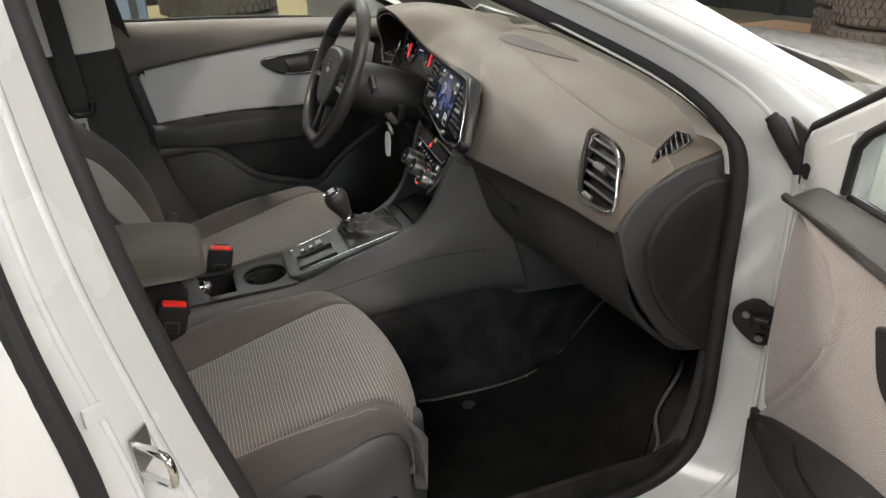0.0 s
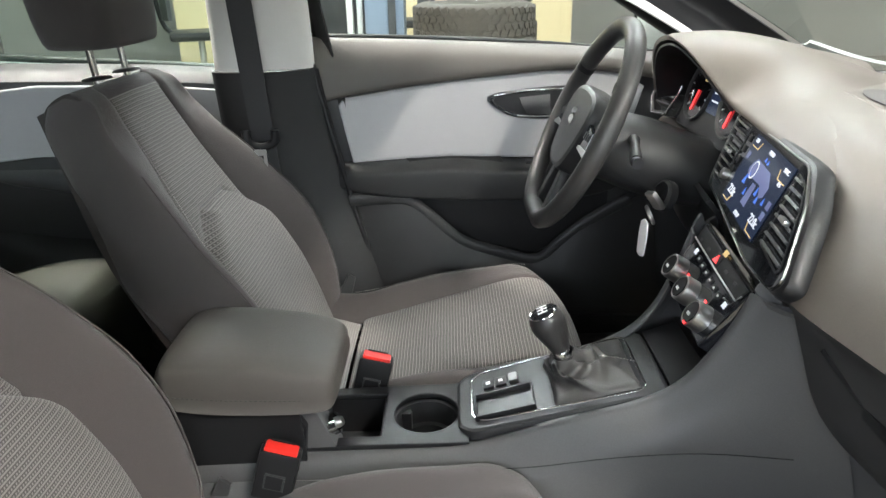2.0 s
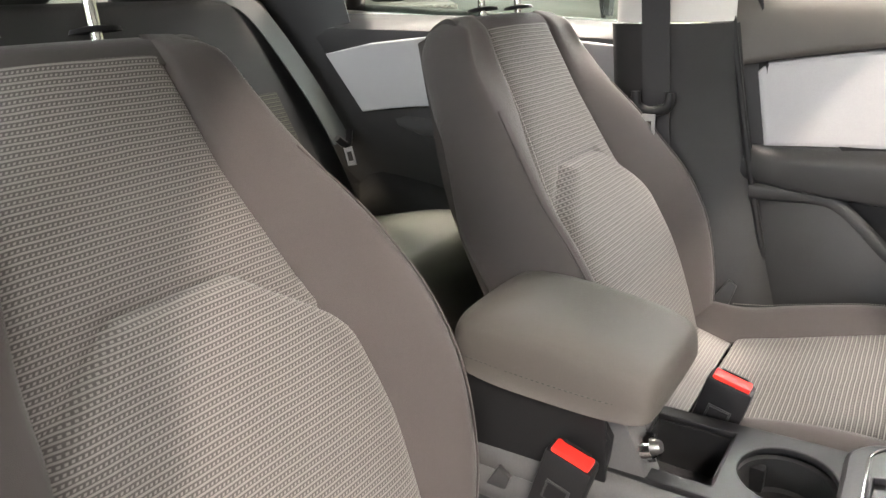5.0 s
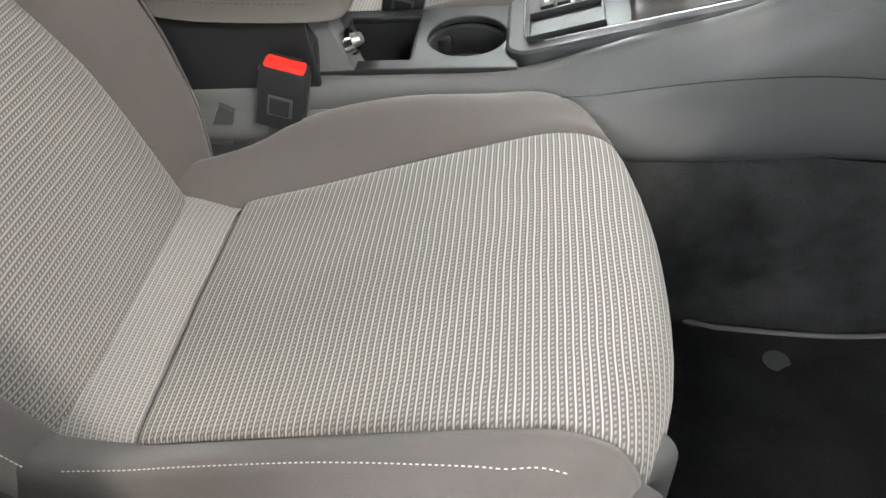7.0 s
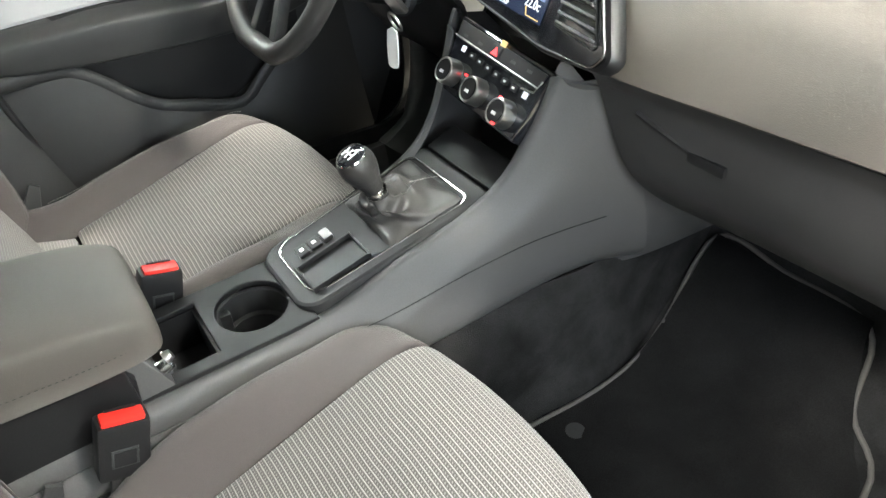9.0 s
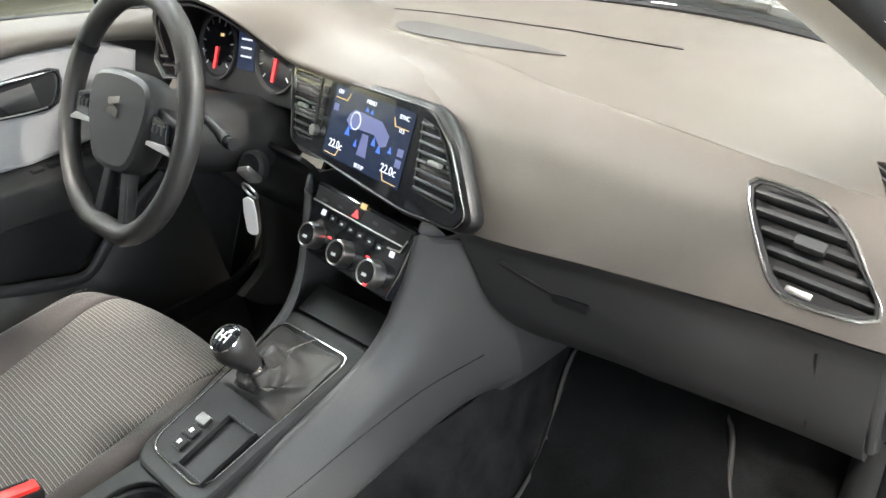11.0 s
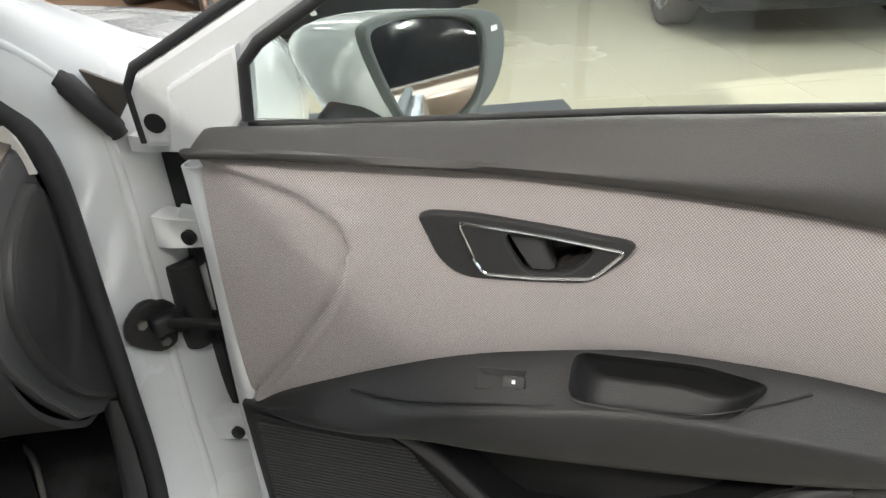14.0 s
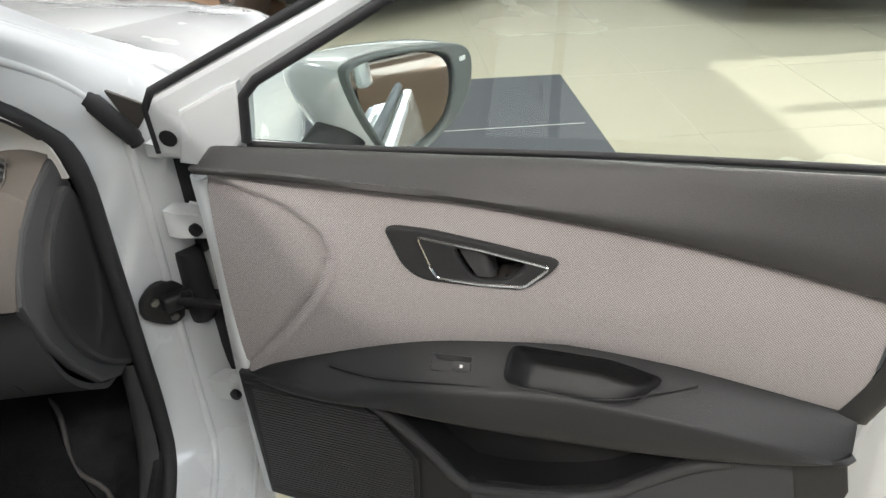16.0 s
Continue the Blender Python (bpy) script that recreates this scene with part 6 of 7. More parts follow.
part("webbing", strap([(-.40, -1.24, 1.066), (-.45, -1.185, 1.066), (-.51, -1.115, 1.022), (-.545, -1.005, .868), (-.56, -.915, .725)], .050, (.2, .85, .45)), M_WEB, rbelt, "black webbing with its grey-green light in the colour", 40, True)
part("tongue", plate([(-.012, 0), (.012, 0), (.012, -.045), (-.012, -.045)], .003, axes((-.555, -.895, .715), (.9, -.3, 0), (0, -.4, .9)), [[(-.006, -.012), (.006, -.012), (.006, -.034), (-.006, -.034)]]), M_CHROME, rbelt, "steel tongue", 40, True)
part("tongue_grip", tube([(-.590, -.918, .745), (-.560, -.900, .718), (-.532, -.905, .738)], .009, 8), M_BLACK, rbelt, "black tongue grip", 60, True)

# passenger foot mat
fm = thing("floor_mat", "black carpet foot mat with grey bound edge", "floor mat", pose(.33, .6, .262))
MAT = [(.165, .36), (.168, .47), (.175, .61), (.164, .72), (.142, .81), (.117, .945), (.25, .948), (.400, .940), (.455, .845), (.535, .76), (.55, .36)]


def mat_z(y):
    return .268 if y < .70 else .268 + (y - .70) * .22 if y < .80 else .290 + (y - .80) * .74


grid = []
for y in [.36 + .0295 * i for i in range(21)]:
    def xat(side):
        pts = side
        for (x0, y0), (x1, y1) in zip(pts, pts[1:]):
            if min(y0, y1) <= y <= max(y0, y1) + 1e-6:
                return x0 + (x1 - x0) * (y - y0) / (y1 - y0)
        return pts[-1][0]
    a, b = xat(MAT[:6]), xat(MAT[7:][::-1])
    grid.append([(a + (b - a) * k / 6, y, mat_z(y) + .002 * math.sin(9 * y + k)) for k in range(7)])
part("mat_body", thicken(loft(grid, 2, 1), .008), M_MAT, fm, "black carpet body", 60, True)
part("bound_edge", tube([(x, y, mat_z(y) + .005) for x, y in MAT], .0045, 8, True, 6), M_BINDING, fm, "dark grey bound edge", 60, True)
part("fastener", disc(.017, .005, 24, pose(.216, .532, .270), .0015), M_PLAST2, fm, "dark grey mat fastener", 40, True)

# ---- open front passenger door, in the door's own axes: x to its rear edge, y outwards, z up ----
DM2 = pose(.80, .745, 0, 0, 0, -22.5)
door = thing("passenger_door", "white front passenger door standing open with grey cloth panel", "car door", DM2)
FACE = Matrix(((1, 0, 0, 0), (0, 0, -1, 0), (0, 1, 0, 0), (0, 0, 0, 1)))  # plate x, y -> door x, z; thickness towards the cabin


def face(y):
    return Matrix.Translation((0, y, 0)) @ FACE


# shell
shell = [(-.070, .36), (-.080, .55), (-.080, .80), (-.075, .875), (.02, .880), (.30, .898), (.60, .921), (.80, .936), (.86, .88), (.90, .70), (.88, .50), (.82, .34), (.40, .30), (.0, .31)]
part("outer_skin", plate(shell, .03, face(.145), bevel=.010), M_PAINT, door, "white door skin", 40)
part("inner_shell", plate([(-.004, .345), (-.010, .55), (.004, .80), (-.004, .88), (.02, .885), (.30, .893), (.60, .908), (.765, .922), (.79, .87), (.79, .68), (.78, .50), (.73, .36), (.40, .32), (.0, .33)], .06, face(.105), bevel=.012), M_PRIMED, door, "white inner door shell", 40)
edge_secs = []
for z, dy, dx in ((.345, 0, 0), (.60, -.001, 0), (.80, 0, .002), (.90, .006, -.006)):
    edge_secs.append([(.006 + dx, dy + .004, z), (.004 + dx, dy - .002, z), (-.008 + dx, dy + .001, z), (-.014 + dx, dy + .014, z), (-.018 + dx, dy + .112, z)])
part("front_edge", thicken(loft(edge_secs, 3, 4), .003), M_PRIMED, door, "white front edge of the door", 60)
# window frame with its sail-shaped front corner
OUT = [(-.078, .905), (-.082, .965), (-.070, .985), (.18, 1.115), (.32, 1.185), (.52, 1.27), (.70, 1.31), (.84, 1.29), (.865, 1.05), (.87, .96)]
INN = [(.050, .945), (.056, 1.000), (.075, 1.020), (.24, 1.118), (.36, 1.178), (.53, 1.242), (.70, 1.272), (.785, 1.25), (.80, 1.05), (.805, .96)]
part("window_frame", plate(OUT + INN[::-1] + [(.04, .91)], .030, face(.062), bevel=.008), M_PRIMED, door, "white window frame", 40)
part("sail_step", plate([(-.046, .905), (-.030, .975), (.035, 1.010), (.056, 1.018), (.052, .950), (.03, .925), (.012, .905)], .012, face(.036), bevel=.005), M_PRIMED, door, "white pressed step in the frame corner", 40)
part("window_seal", tube([(x + .004, .026, z) for x, z in INN], .0062, 8, smooth_path=False), M_RUBBER, door, "black window seal", 60)
part("outer_seal", tube([(x - .004, .040, z + .004) for x, z in OUT[:-1]], .0055, 8, smooth_path=False), M_RUBBER, door, "black outer seal", 60)
pane = part("window_pane", plate([(.045, .94), (.056, 1.00), (.075, 1.022), (.24, 1.12), (.36, 1.18), (.53, 1.245), (.70, 1.274), (.79, 1.255), (.81, .97)], .004, face(.046)), M_GLASS, door, "greenish window pane", 0)
pane.visible_shadow = False
part("frame_plug", plate([(.0125 * math.cos(a), .0105 * math.sin(a)) for a in (2 * math.pi * i / 20 for i in range(20))], .003, face(.0325) @ pose(-.058, .934, 0), bevel=.001), M_BLACK, door, "black rubber plug", 40)
# lining: trim cap along the window
cap = []
for x, zt, zb in ((.006, .931, .916), (.014, .937, .917), (.08, .942, .921), (.18, .950, .921), (.31, .960, .922), (.43, .970, .916), (.54, .976, .907), (.65, .982, .891), (.74, .987, .873), (.79, .989, .859)):
    cap.append([(x, .030, zt - .008), (x, .022, zt), (x, .012, zt - .001), (x, -.003, zt - (zt - zb) * .34), (x, -.018, zt - (zt - zb) * .68), (x, -.0195, zb + .010), (x, -.0150, zb + .002), (x, .000, zb + .002)])
part("trim_cap", thicken(loft(cap, 4, 4), .004), M_CAP, door, "grey soft plastic window ledge", 60)
part("glass_seal", tube([(x, .034, z) for x, z in ((.05, .938), (.18, .947), (.43, .969), (.65, .983), (.79, .991))], .004, 8), M_RUBBER, door, "black glass seal", 60)
part("outer_glass_seal", tube([(x, .118, z) for x, z in ((.0, .890), (.30, .908), (.60, .931), (.80, .946))], .009, 8), M_RUBBER, door, "black outer glass seal", 60)
# cloth panel, gently bulged
FT = [(.010, .919), (.183, .919), (.311, .921), (.429, .915), (.540, .906), (.646, .890), (.740, .871)]
FB = [(.006, .600), (.157, .672), (.236, .703), (.308, .724), (.441, .748), (.563, .745), (.725, .724)]
CREASE = [(.58, -.02), (.60, .0), (.64, .035), (.70, .085), (.76, .130), (.80, .152), (.835, .161), (.86, .150), (.885, .105), (.905, .030), (.93, -.06)]


def at(pts, u):
    u = max(pts[0][0], min(u, pts[-1][0]))
    for (a, za), (b, zb) in zip(pts, pts[1:]):
        if u <= b:
            return za + (zb - za) * (u - a) / (b - a)
    return pts[-1][1]


rows = []
for i in range(121):
    u = .008 + (.742 - .008) * (i / 120) ** 1.35
    zt, zb = at(FT, u), at(FB, u)
    row = []
    for k in range(49):
        v = k / 48
        z = zb + (zt + .005 - zb) * v
        d = -.004 - .012 * math.sin(math.pi * v) ** .6
        e = u - at(CREASE, z)
        e /= math.hypot(1, (at(CREASE, z + .006) - at(CREASE, z - .006)) / .012)
        soft = min(max((z - .82) / .08, 0), 1)
        e *= 1 - .45 * soft * soft * (3 - 2 * soft)
        d += .0075 / (1 + math.exp(e / .0026)) - .0062 * math.exp(-((e - .007) / .006) ** 2) + .0066 * math.exp(-((e + .002) / .0042) ** 2)
        # a gentle bulge round the handle
        d += .004 * math.exp(-(((u - .47) / .05) ** 2 + ((z - .86) / .03) ** 2))
        row.append((u, d, z))
    rows.append(row)
bm = bmesh.new()
vs = [[bm.verts.new(p) for p in r] for r in rows]
for a, b in zip(vs, vs[1:]):
    for j in range(len(a) - 1):
        bm.faces.new((a[j], b[j], b[j + 1], a[j + 1]))
HOLE = [(.313, .8690), (.356, .8680), (.393, .8620), (.387, .850), (.370, .8345), (.336, .8305), (.324, .846)]
cloth_me = cut(thicken(bm, .004), plate(shrink(HOLE, -.004), .1, face(.05)))
part("cloth_panel", cloth_me, M_DOORCLOTH, door, "pale mauve-grey woven cloth panel", 60)
part("rear_lining", thicken(loft([[(.725, -.010, .724), (.745, -.018, .80), (.742, -.014, .865), (.75, .0, .99)], [(.755, -.012, .72), (.775, -.018, .80), (.785, -.012, .87), (.79, .006, .995)], [(.775, .03, .72), (.795, .03, .80), (.80, .03, .88), (.805, .03, 1.0)]], 3, 3), .003), M_PLAST, door, "dark plastic rear lining", 60)
# handle
BZ = [(.234, .880), (.246, .885), (.285, .886), (.355, .880), (.420, .872), (.428, .868), (.419, .853), (.392, .827), (.340, .8225), (.283, .820), (.266, .825), (.252, .838)]
hnd = part("handle_bezel", plate(fillet(BZ, .012), .010, face(-.009), holes=[fillet(HOLE, .010)], bevel=.003), M_PLAST, door, "dark plastic handle surround", 40)
CHR = [(.273, .877), (.345, .8715), (.4185, .862), (.404, .845), (.392, .8325), (.345, .8275), (.296, .8265), (.288, .838)]
CHR = fillet(CHR, .006)
part("chrome_line", tube([(x, -.0190, z) for x, z in CHR], .0017, 8, True, 1, smooth_path=False), M_CHROME, hnd, "thin chrome line", 40)
bowl = []
for k, (sc, dp) in enumerate(((1.08, -.016), (1.03, -.012), (1.0, .004), (.95, .016), (.8, .023), (.2, .025))):
    cx, cy = .356, .849
    bowl.append([(cx + (x - cx) * sc, dp, cy + (z - cy) * sc) for x, z in HOLE])
part("handle_recess", thicken(loft(bowl, 3, 3, True, "end"), -.002), M_HANDLE, hnd, "glossy dark finger recess", 60)
part("pull_lever", thicken(loft([[(.318, -.012, .8660), (.328, -.012, .849), (.339, -.012, .8330)], [(.334, -.0125, .8655), (.340, -.0125, .849), (.348, -.0125, .8335)], [(.345, -.011, .8650), (.349, -.011, .849), (.355, -.011, .8335)], [(.349, -.005, .8648), (.353, -.005, .849), (.359, -.005, .8338)], [(.349, .010, .8640), (.353, .010, .849), (.358, .010, .8345)]], 3, 3), .003), M_PLAST2, hnd, "grey pull lever", 60)
# armrest ledge with switch and grab recess cut into it
arm2 = []
for x, zt, zl, dep in ((.004, .604, .598, .006), (.07, .638, .606, .030), (.157, .675, .625, .050), (.236, .706, .642, .058), (.308, .727, .648, .062), (.441, .751, .659, .064), (.563, .748, .668, .062), (.65, .738, .675, .056), (.725, .727, .684, .046), (.746, .727, .690, .034)):
    arm2.append([(x, .004, zt + .002), (x, -.012, zt + .001), (x, -dep * .8, zt - .024 if dep > .03 else zt - .01), (x, -dep, zt - .036 if dep > .03 else zt - .012), (x, -dep - .002, zl + .006), (x, -dep + .010, zl - .004), (x, -.004, zl - .012)])
sm = axes((.315, -.034, .7180), (1, 0, .06), (0, .80, .60))
pm = axes((.462, -.035, .7375), (1, 0, .02), (0, .76, .65))
PULL = fillet([(-.078, .021), (.030, .021), (.088, .010), (.056, -.022), (.02, -.027), (-.080, -.022)], .014)
ledge_me = cut(thicken(loft(arm2, 3, 4), .004), plate(PULL, .06, pm @ pose(0, 0, -.03)))
ledge_me = cut(ledge_me, plate([(-.024, -.008), (.024, -.007), (.022, .009), (-.025, .008)], .05, sm @ pose(0, 0, -.025)))
part("armrest", ledge_me, M_PLAST, door, "dark grey armrest ledge", 50)
part("inlay_line", tube([(u, -dp, z) for u, dp, z in ((.150, .026, .668), (.190, .041, .678), (.236, .0500, .688), (.308, .0535, .703), (.40, .0545, .717), (.455, .0550, .724), (.50, .0530, .728), (.545, .042, .737), (.585, .026, .744))], .0013, 6), M_BLACK, door, "fine inlay joint", 60)
swt = part("window_switch", plate([(-.026, -.010), (.026, -.009), (.024, .011), (-.027, .010)], .004, sm @ pose(0, 0, -.007), bevel=.001), M_BLACK, door, "black window switch", 40)
part("switch_lip", loft([[(sm @ Vector(q)).to_tuple() for q in row] for row in ([(-.026, .010, .003), (.026, .011, .003)], [(-.024, .009, .004), (.024, .010, .004)], [(-.018, .004, -.003), (.018, .004, -.003)])], 1, 1), M_PLAST2, swt, "pale bevelled lip", 40)
part("switch_rocker", box(0, 0, 0, .022, .013, .007, .002, m=sm @ pose(.012, -.002, -.001, 12)), M_PLAST, swt, "", 40)
part("switch_symbol", box(0, 0, 0, .0034, .0036, .0006, m=sm @ pose(.012, -.002, .0030, 12)), M_WHITE, swt, "", 0)
rec = []
for sc, dp in ((1.04, .006), (1.0, .0), (.95, -.014), (.84, -.034), (.66, -.044), (.2, -.046)):
    rec.append([tuple(pm @ Vector((x * sc, y * sc - (.004 if dp < -.03 else 0), dp))) for x, y in PULL])
part("grab_recess", thicken(loft(rec, 1, 3, True, "end"), -.002), M_PLAST, door, "deep dark grab recess", 60)
# lower lining with pocket and speaker
low = [(.0, .610), (.08, .612), (.30, .640), (.60, .660), (.745, .690), (.765, .62), (.75, .45), (.70, .36), (.30, .345), (.01, .36)]
PK = [(.212, .606), (.31, .613), (.45, .626), (.606, .641), (.585, .61), (.548, .573), (.505, .535), (.43, .505), (.345, .490), (.318, .495)]
part("lower_lining", plate(low, .012, face(-.004), holes=[PK], bevel=.003), M_PLAST, door, "dark grey lower lining", 40)
part("pocket_back", plate(shrink(PK, -.03), .004, face(.042)), M_PLAST, door, "dark pocket back", 40)
part("pocket_floor", thicken(loft([[(x, y, z) for x, z in ((.20, .60), (.27, .54), (.33, .488), (.43, .50), (.51, .53), (.56, .575), (.62, .635))] for y in (-.012, .042)], 2, 1), .003), M_BLACK, door, "black pocket floor", 60)
part("pocket_lip", tube([(x, -.018, z) for x, z in ((.190, .612), (.225, .588), (.270, .545), (.318, .493), (.345, .486), (.43, .500), (.508, .530), (.552, .570), (.600, .612), (.64, .635))], .008, 8), M_PLAST2, door, "grey pocket lip", 60)
part("pocket_front", thicken(loft([[(.33, -.018, .490), (.35, -.045, .44), (.36, -.05, .37)], [(.50, -.018, .53), (.50, -.05, .46), (.50, -.055, .37)], [(.60, -.018, .612), (.62, -.05, .50), (.63, -.055, .37)], [(.70, -.016, .65), (.72, -.04, .55), (.72, -.045, .38)]], 3, 4), .004), M_PLAST2, door, "grey pocket front", 60)
SPK = [(.012, .600), (.185, .606), (.215, .575), (.262, .520), (.262, .40), (.02, .38)]
spk = part("speaker_grille", plate(SPK, .006, face(-.017), bevel=.002), M_GRILLE_D, door, "dark finely perforated speaker grille", 40)
part("grille_ribs", join(*[box((.022 + min(.205 + (.60 - z) * .62, .255)) / 2, -.0237, z, min(.205 + (.60 - z) * .62, .255) - .026, .0018, .0024) for z in (.394 + .0052 * i for i in range(39))]), M_PLAST2, spk, "fine ribs of the grille", 40)
# hinges, edge strip and cable boot between door and body
for z, kind_ in ((.893, "hinge_tab"), (.780, "door_hinge"), (.468, "door_hinge")):
    w = .040 if kind_ == "door_hinge" else .018
    h = part(kind_, loft([[(u, y - .016, z - w / 2 * k), (u, y + .016, z - w / 2 * k), (u, y + .016, z + w / 2 * k), (u, y - .016, z + w / 2 * k)] for u, y, k in ((-.130, .086, 1.05), (-.112, .084, 1.0), (-.088, .088, .92), (-.060, .092, .80), (-.03, .09, .7)) ], 1, 1, True, True), M_PRIMED, door, "white painted hinge", 30)
    if w > .03:
        part("hinge_bolt", disc(.0095, .010, 14, Matrix.Translation((-.082, .074, z - .002)) @ pose(0, 0, 0, 90), .002), M_BLACK, h, "dark bolt", 40)
        part("hinge_ear", plate([(-.100, z + .016), (-.072, z + .014), (-.070, z + .034), (-.090, z + .036)], .006, face(.084), bevel=.002), M_PRIMED, h, "", 40)
part("cable_boot", loft([[(-.126 + w * math.cos(a), .095 + .02 * math.sin(a), z) for a in (2 * math.pi * i / 8 for i in range(8))] for z, w in ((.725, .016), (.715, .022), (.66, .024), (.62, .028), (.60, .018))], 2, 2, True, True), M_RUBBER, door, "black cable boot", 60)
# added dark sheet: paints the shade deep in the hinge gap
part("gap_flap", plate([(-.128, .37), (-.118, .90), (-.088, .90), (-.080, .37)], .006, face(.132)), M_RUBBER, door, "dark sheet standing in for the shade in the hinge gap", 40)
part("edge_strip", join(*[box(-.110 + .012 * math.sin(7 * z), .116, z, .030, .016, h2, .006) for z, h2 in ((.83, .09), (.735, .05), (.555, .16), (.40, .07))]), M_RUBBER, door, "black sealing strip pieces", 40)
# wing mirror: foot, housing, rim and glass
mr = part("wing_mirror", loft([
    [(.115 + .045 * math.cos(a), .085 + .022 * math.sin(a), .900) for a in (2 * math.pi * i / 12 for i in range(12))],
    [(.122 + .042 * math.cos(a), .112 + .028 * math.sin(a), .915) for a in (2 * math.pi * i / 12 for i in range(12))],
    [(.130 + .036 * math.cos(a), .140 + .030 * math.sin(a), .935) for a in (2 * math.pi * i / 12 for i in range(12))]], 2, 2, True, True), M_BLACK, door, "black mirror foot", 60)
RG = [(-.120, .060), (-.108, .077), (-.05, .076), (.04, .062), (.085, .050), (.102, .030), (.096, -.005), (.070, -.036), (.02, -.056), (-.03, -.066), (-.062, -.058), (-.096, -.005)]
HM = axes((.204, .19, .948), (.39, .92, 0), (-.09, .04, 1))
shellm = []
for dz, k, sx, sy in ((-.034, .84, 0, 0), (-.012, .93, 0, 0), (.003, .97, 0, 0), (.002, 1.0, 0, 0), (-.025, 1.03, -.002, 0), (-.058, 1.0, -.008, .002), (-.086, .88, -.020, .004), (-.110, .66, -.034, .006), (-.122, .36, -.044, .008), (-.126, .07, -.048, .008)):
    shellm.append([tuple(HM @ Vector((px * k + sx, py * k + sy, dz))) for px, py in RG])
part("mirror_shell", loft(shellm, 3, 3, True, True), M_PAINT, mr, "white mirror housing", 60)
GI = [(x * (.62 if x > 0 else .95), y * .92) for x, y in RG]
part("mirror_rim", plate(shrink(RG, -.001), .016, HM @ pose(0, 0, .0), holes=[GI], bevel=.003, n=3), M_RIMGREY, mr, "grey mirror rim, broad at its outer end", 40)
part("rim_gap", plate(shrink(RG, .012), .002, HM @ pose(0, 0, -.033), n=3), M_BLACK, mr, "dark gap round the glass", 0)
part("mirror_glass", plate([(x * .985, y * .97) for x, y in GI], .003, HM @ pose(-.004, 0, -.004, -5, -13, 0), n=3), M_MIRROR, mr, "mirror glass", 0)
part("heat_mark", box(0, 0, 0, .012, .006, .0006, m=HM @ pose(.082, .034, .0166)), M_WHITE, mr, "", 0)

# door check strap on the body
chk = thing("door_check", "black door check bracket bolted to the white frame", "door check", pose(.682, .836, .666))
CKM = axes((.682, .836, .666), (.80, .60, 0), (0, 0, 1))
part("check_plate", plate([(-.036, .008), (-.030, .022), (-.012, .036), (.004, .036), (.012, .030), (.020, .028), (.034, .010), (.034, -.006), (.026, -.016), (.022, -.034), (.006, -.040), (-.010, -.034), (-.034, -.012)], .012, CKM, bevel=.004, n=2), M_BLACK, chk, "black bracket", 40, True)
part("check_cheek", box(0, 0, 0, .040, .026, .022, .008, 3, m=CKM @ pose(.012, .004, .018)), M_BLACK, chk, "rounded housing of the strap", 40, True)
part("check_roller", disc(.009, .030, 16, CKM @ pose(.026, .004, .026, 90, 0, 0) @ pose(0, 0, -.015), .002), M_BLACK, chk, "", 40, True)
part("check_strap", tube([(.694, .828, .671), (.735, .812, .676), (.79, .800, .674), (.85, .79, .668)], .0065, 8, flat=.6), M_BLACK, chk, "black check strap", 60, True)
for px, py in ((-.016, .012), (.006, -.024)):
    part("check_bolt", disc(.0065, .008, 6, CKM @ pose(px, py, .010), .001), M_EDGE, chk, "dark bolt head", 40, True)

# ---- shut driver's door ----
ld = thing("driver_door", "shut driver's door with pale grey cloth panel and dark lining", "car door", pose(-.72, .30, .35))
FL = Matrix(((0, 0, 1, 0), (1, 0, 0, 0), (0, 1, 0, 0), (0, 0, 0, 1)))  # plate x, y -> y, z; thickness towards the cabin


def lface(x):
    return Matrix.Translation((x, 0, 0)) @ FL


part("outer_skin", plate([(-.09, .36), (.85, .36), (.92, .55), (.93, .80), (.86, .93), (.4, .98), (-.11, 1.01)], .03, lface(-.80), bevel=.008), M_PAINT, ld, "white door skin", 40, True)
ledge = []
for y, zt, zb in ((-.100, 1.040, .905), (.0, 1.036, .925), (.15, 1.030, .945), (.30, 1.022, .960), (.45, 1.013, .970), (.60, 1.0, .955), (.74, .985, .92), (.80, .975, .90)):
    ledge.append([(-.745, y, zt + .002), (-.725, y, zt + .002), (-.700, y, zt - .004), (-.674, y, zt - (zt - zb) * .35), (-.664, y, zb + .012), (-.674, y, zb)])
part("trim_cap", thicken(loft(ledge, 4, 4), .004), M_VINYL, ld, "grey soft plastic window ledge", 60, True)
part("glass_seal", tube([(-.735, -.10, 1.044), (-.737, .3, 1.027), (-.735, .76, .985)], .006, 8), M_RUBBER, ld, "black glass seal", 60, True)
# a lighter plastic than the passenger door's, for the light falling here
part("lining", plate([(-.095, .37), (.72, .37), (.80, .55), (.80, .975), (.5, 1.0), (-.105, 1.03)], .02, lface(-.735), bevel=.006), M_PLAST2, ld, "dark grey door lining", 40, True)
fab = [(-.045, .900), (-.030, .917), (.10, .937), (.25, .953), (.40, .966), (.55, .965), (.62, .93), (.60, .86), (.50, .79), (.38, .776), (.20, .782), (.05, .775), (-.020, .770)]
part("cloth_panel", plate(fab, .028, lface(-.715), bevel=.008), M_DOORCLOTH_L, ld, "pale grey woven cloth panel", 40, True)
bz = [(.280, .905), (.300, .922), (.42, .934), (.47, .930), (.46, .885), (.435, .865), (.345, .868), (.310, .882)]
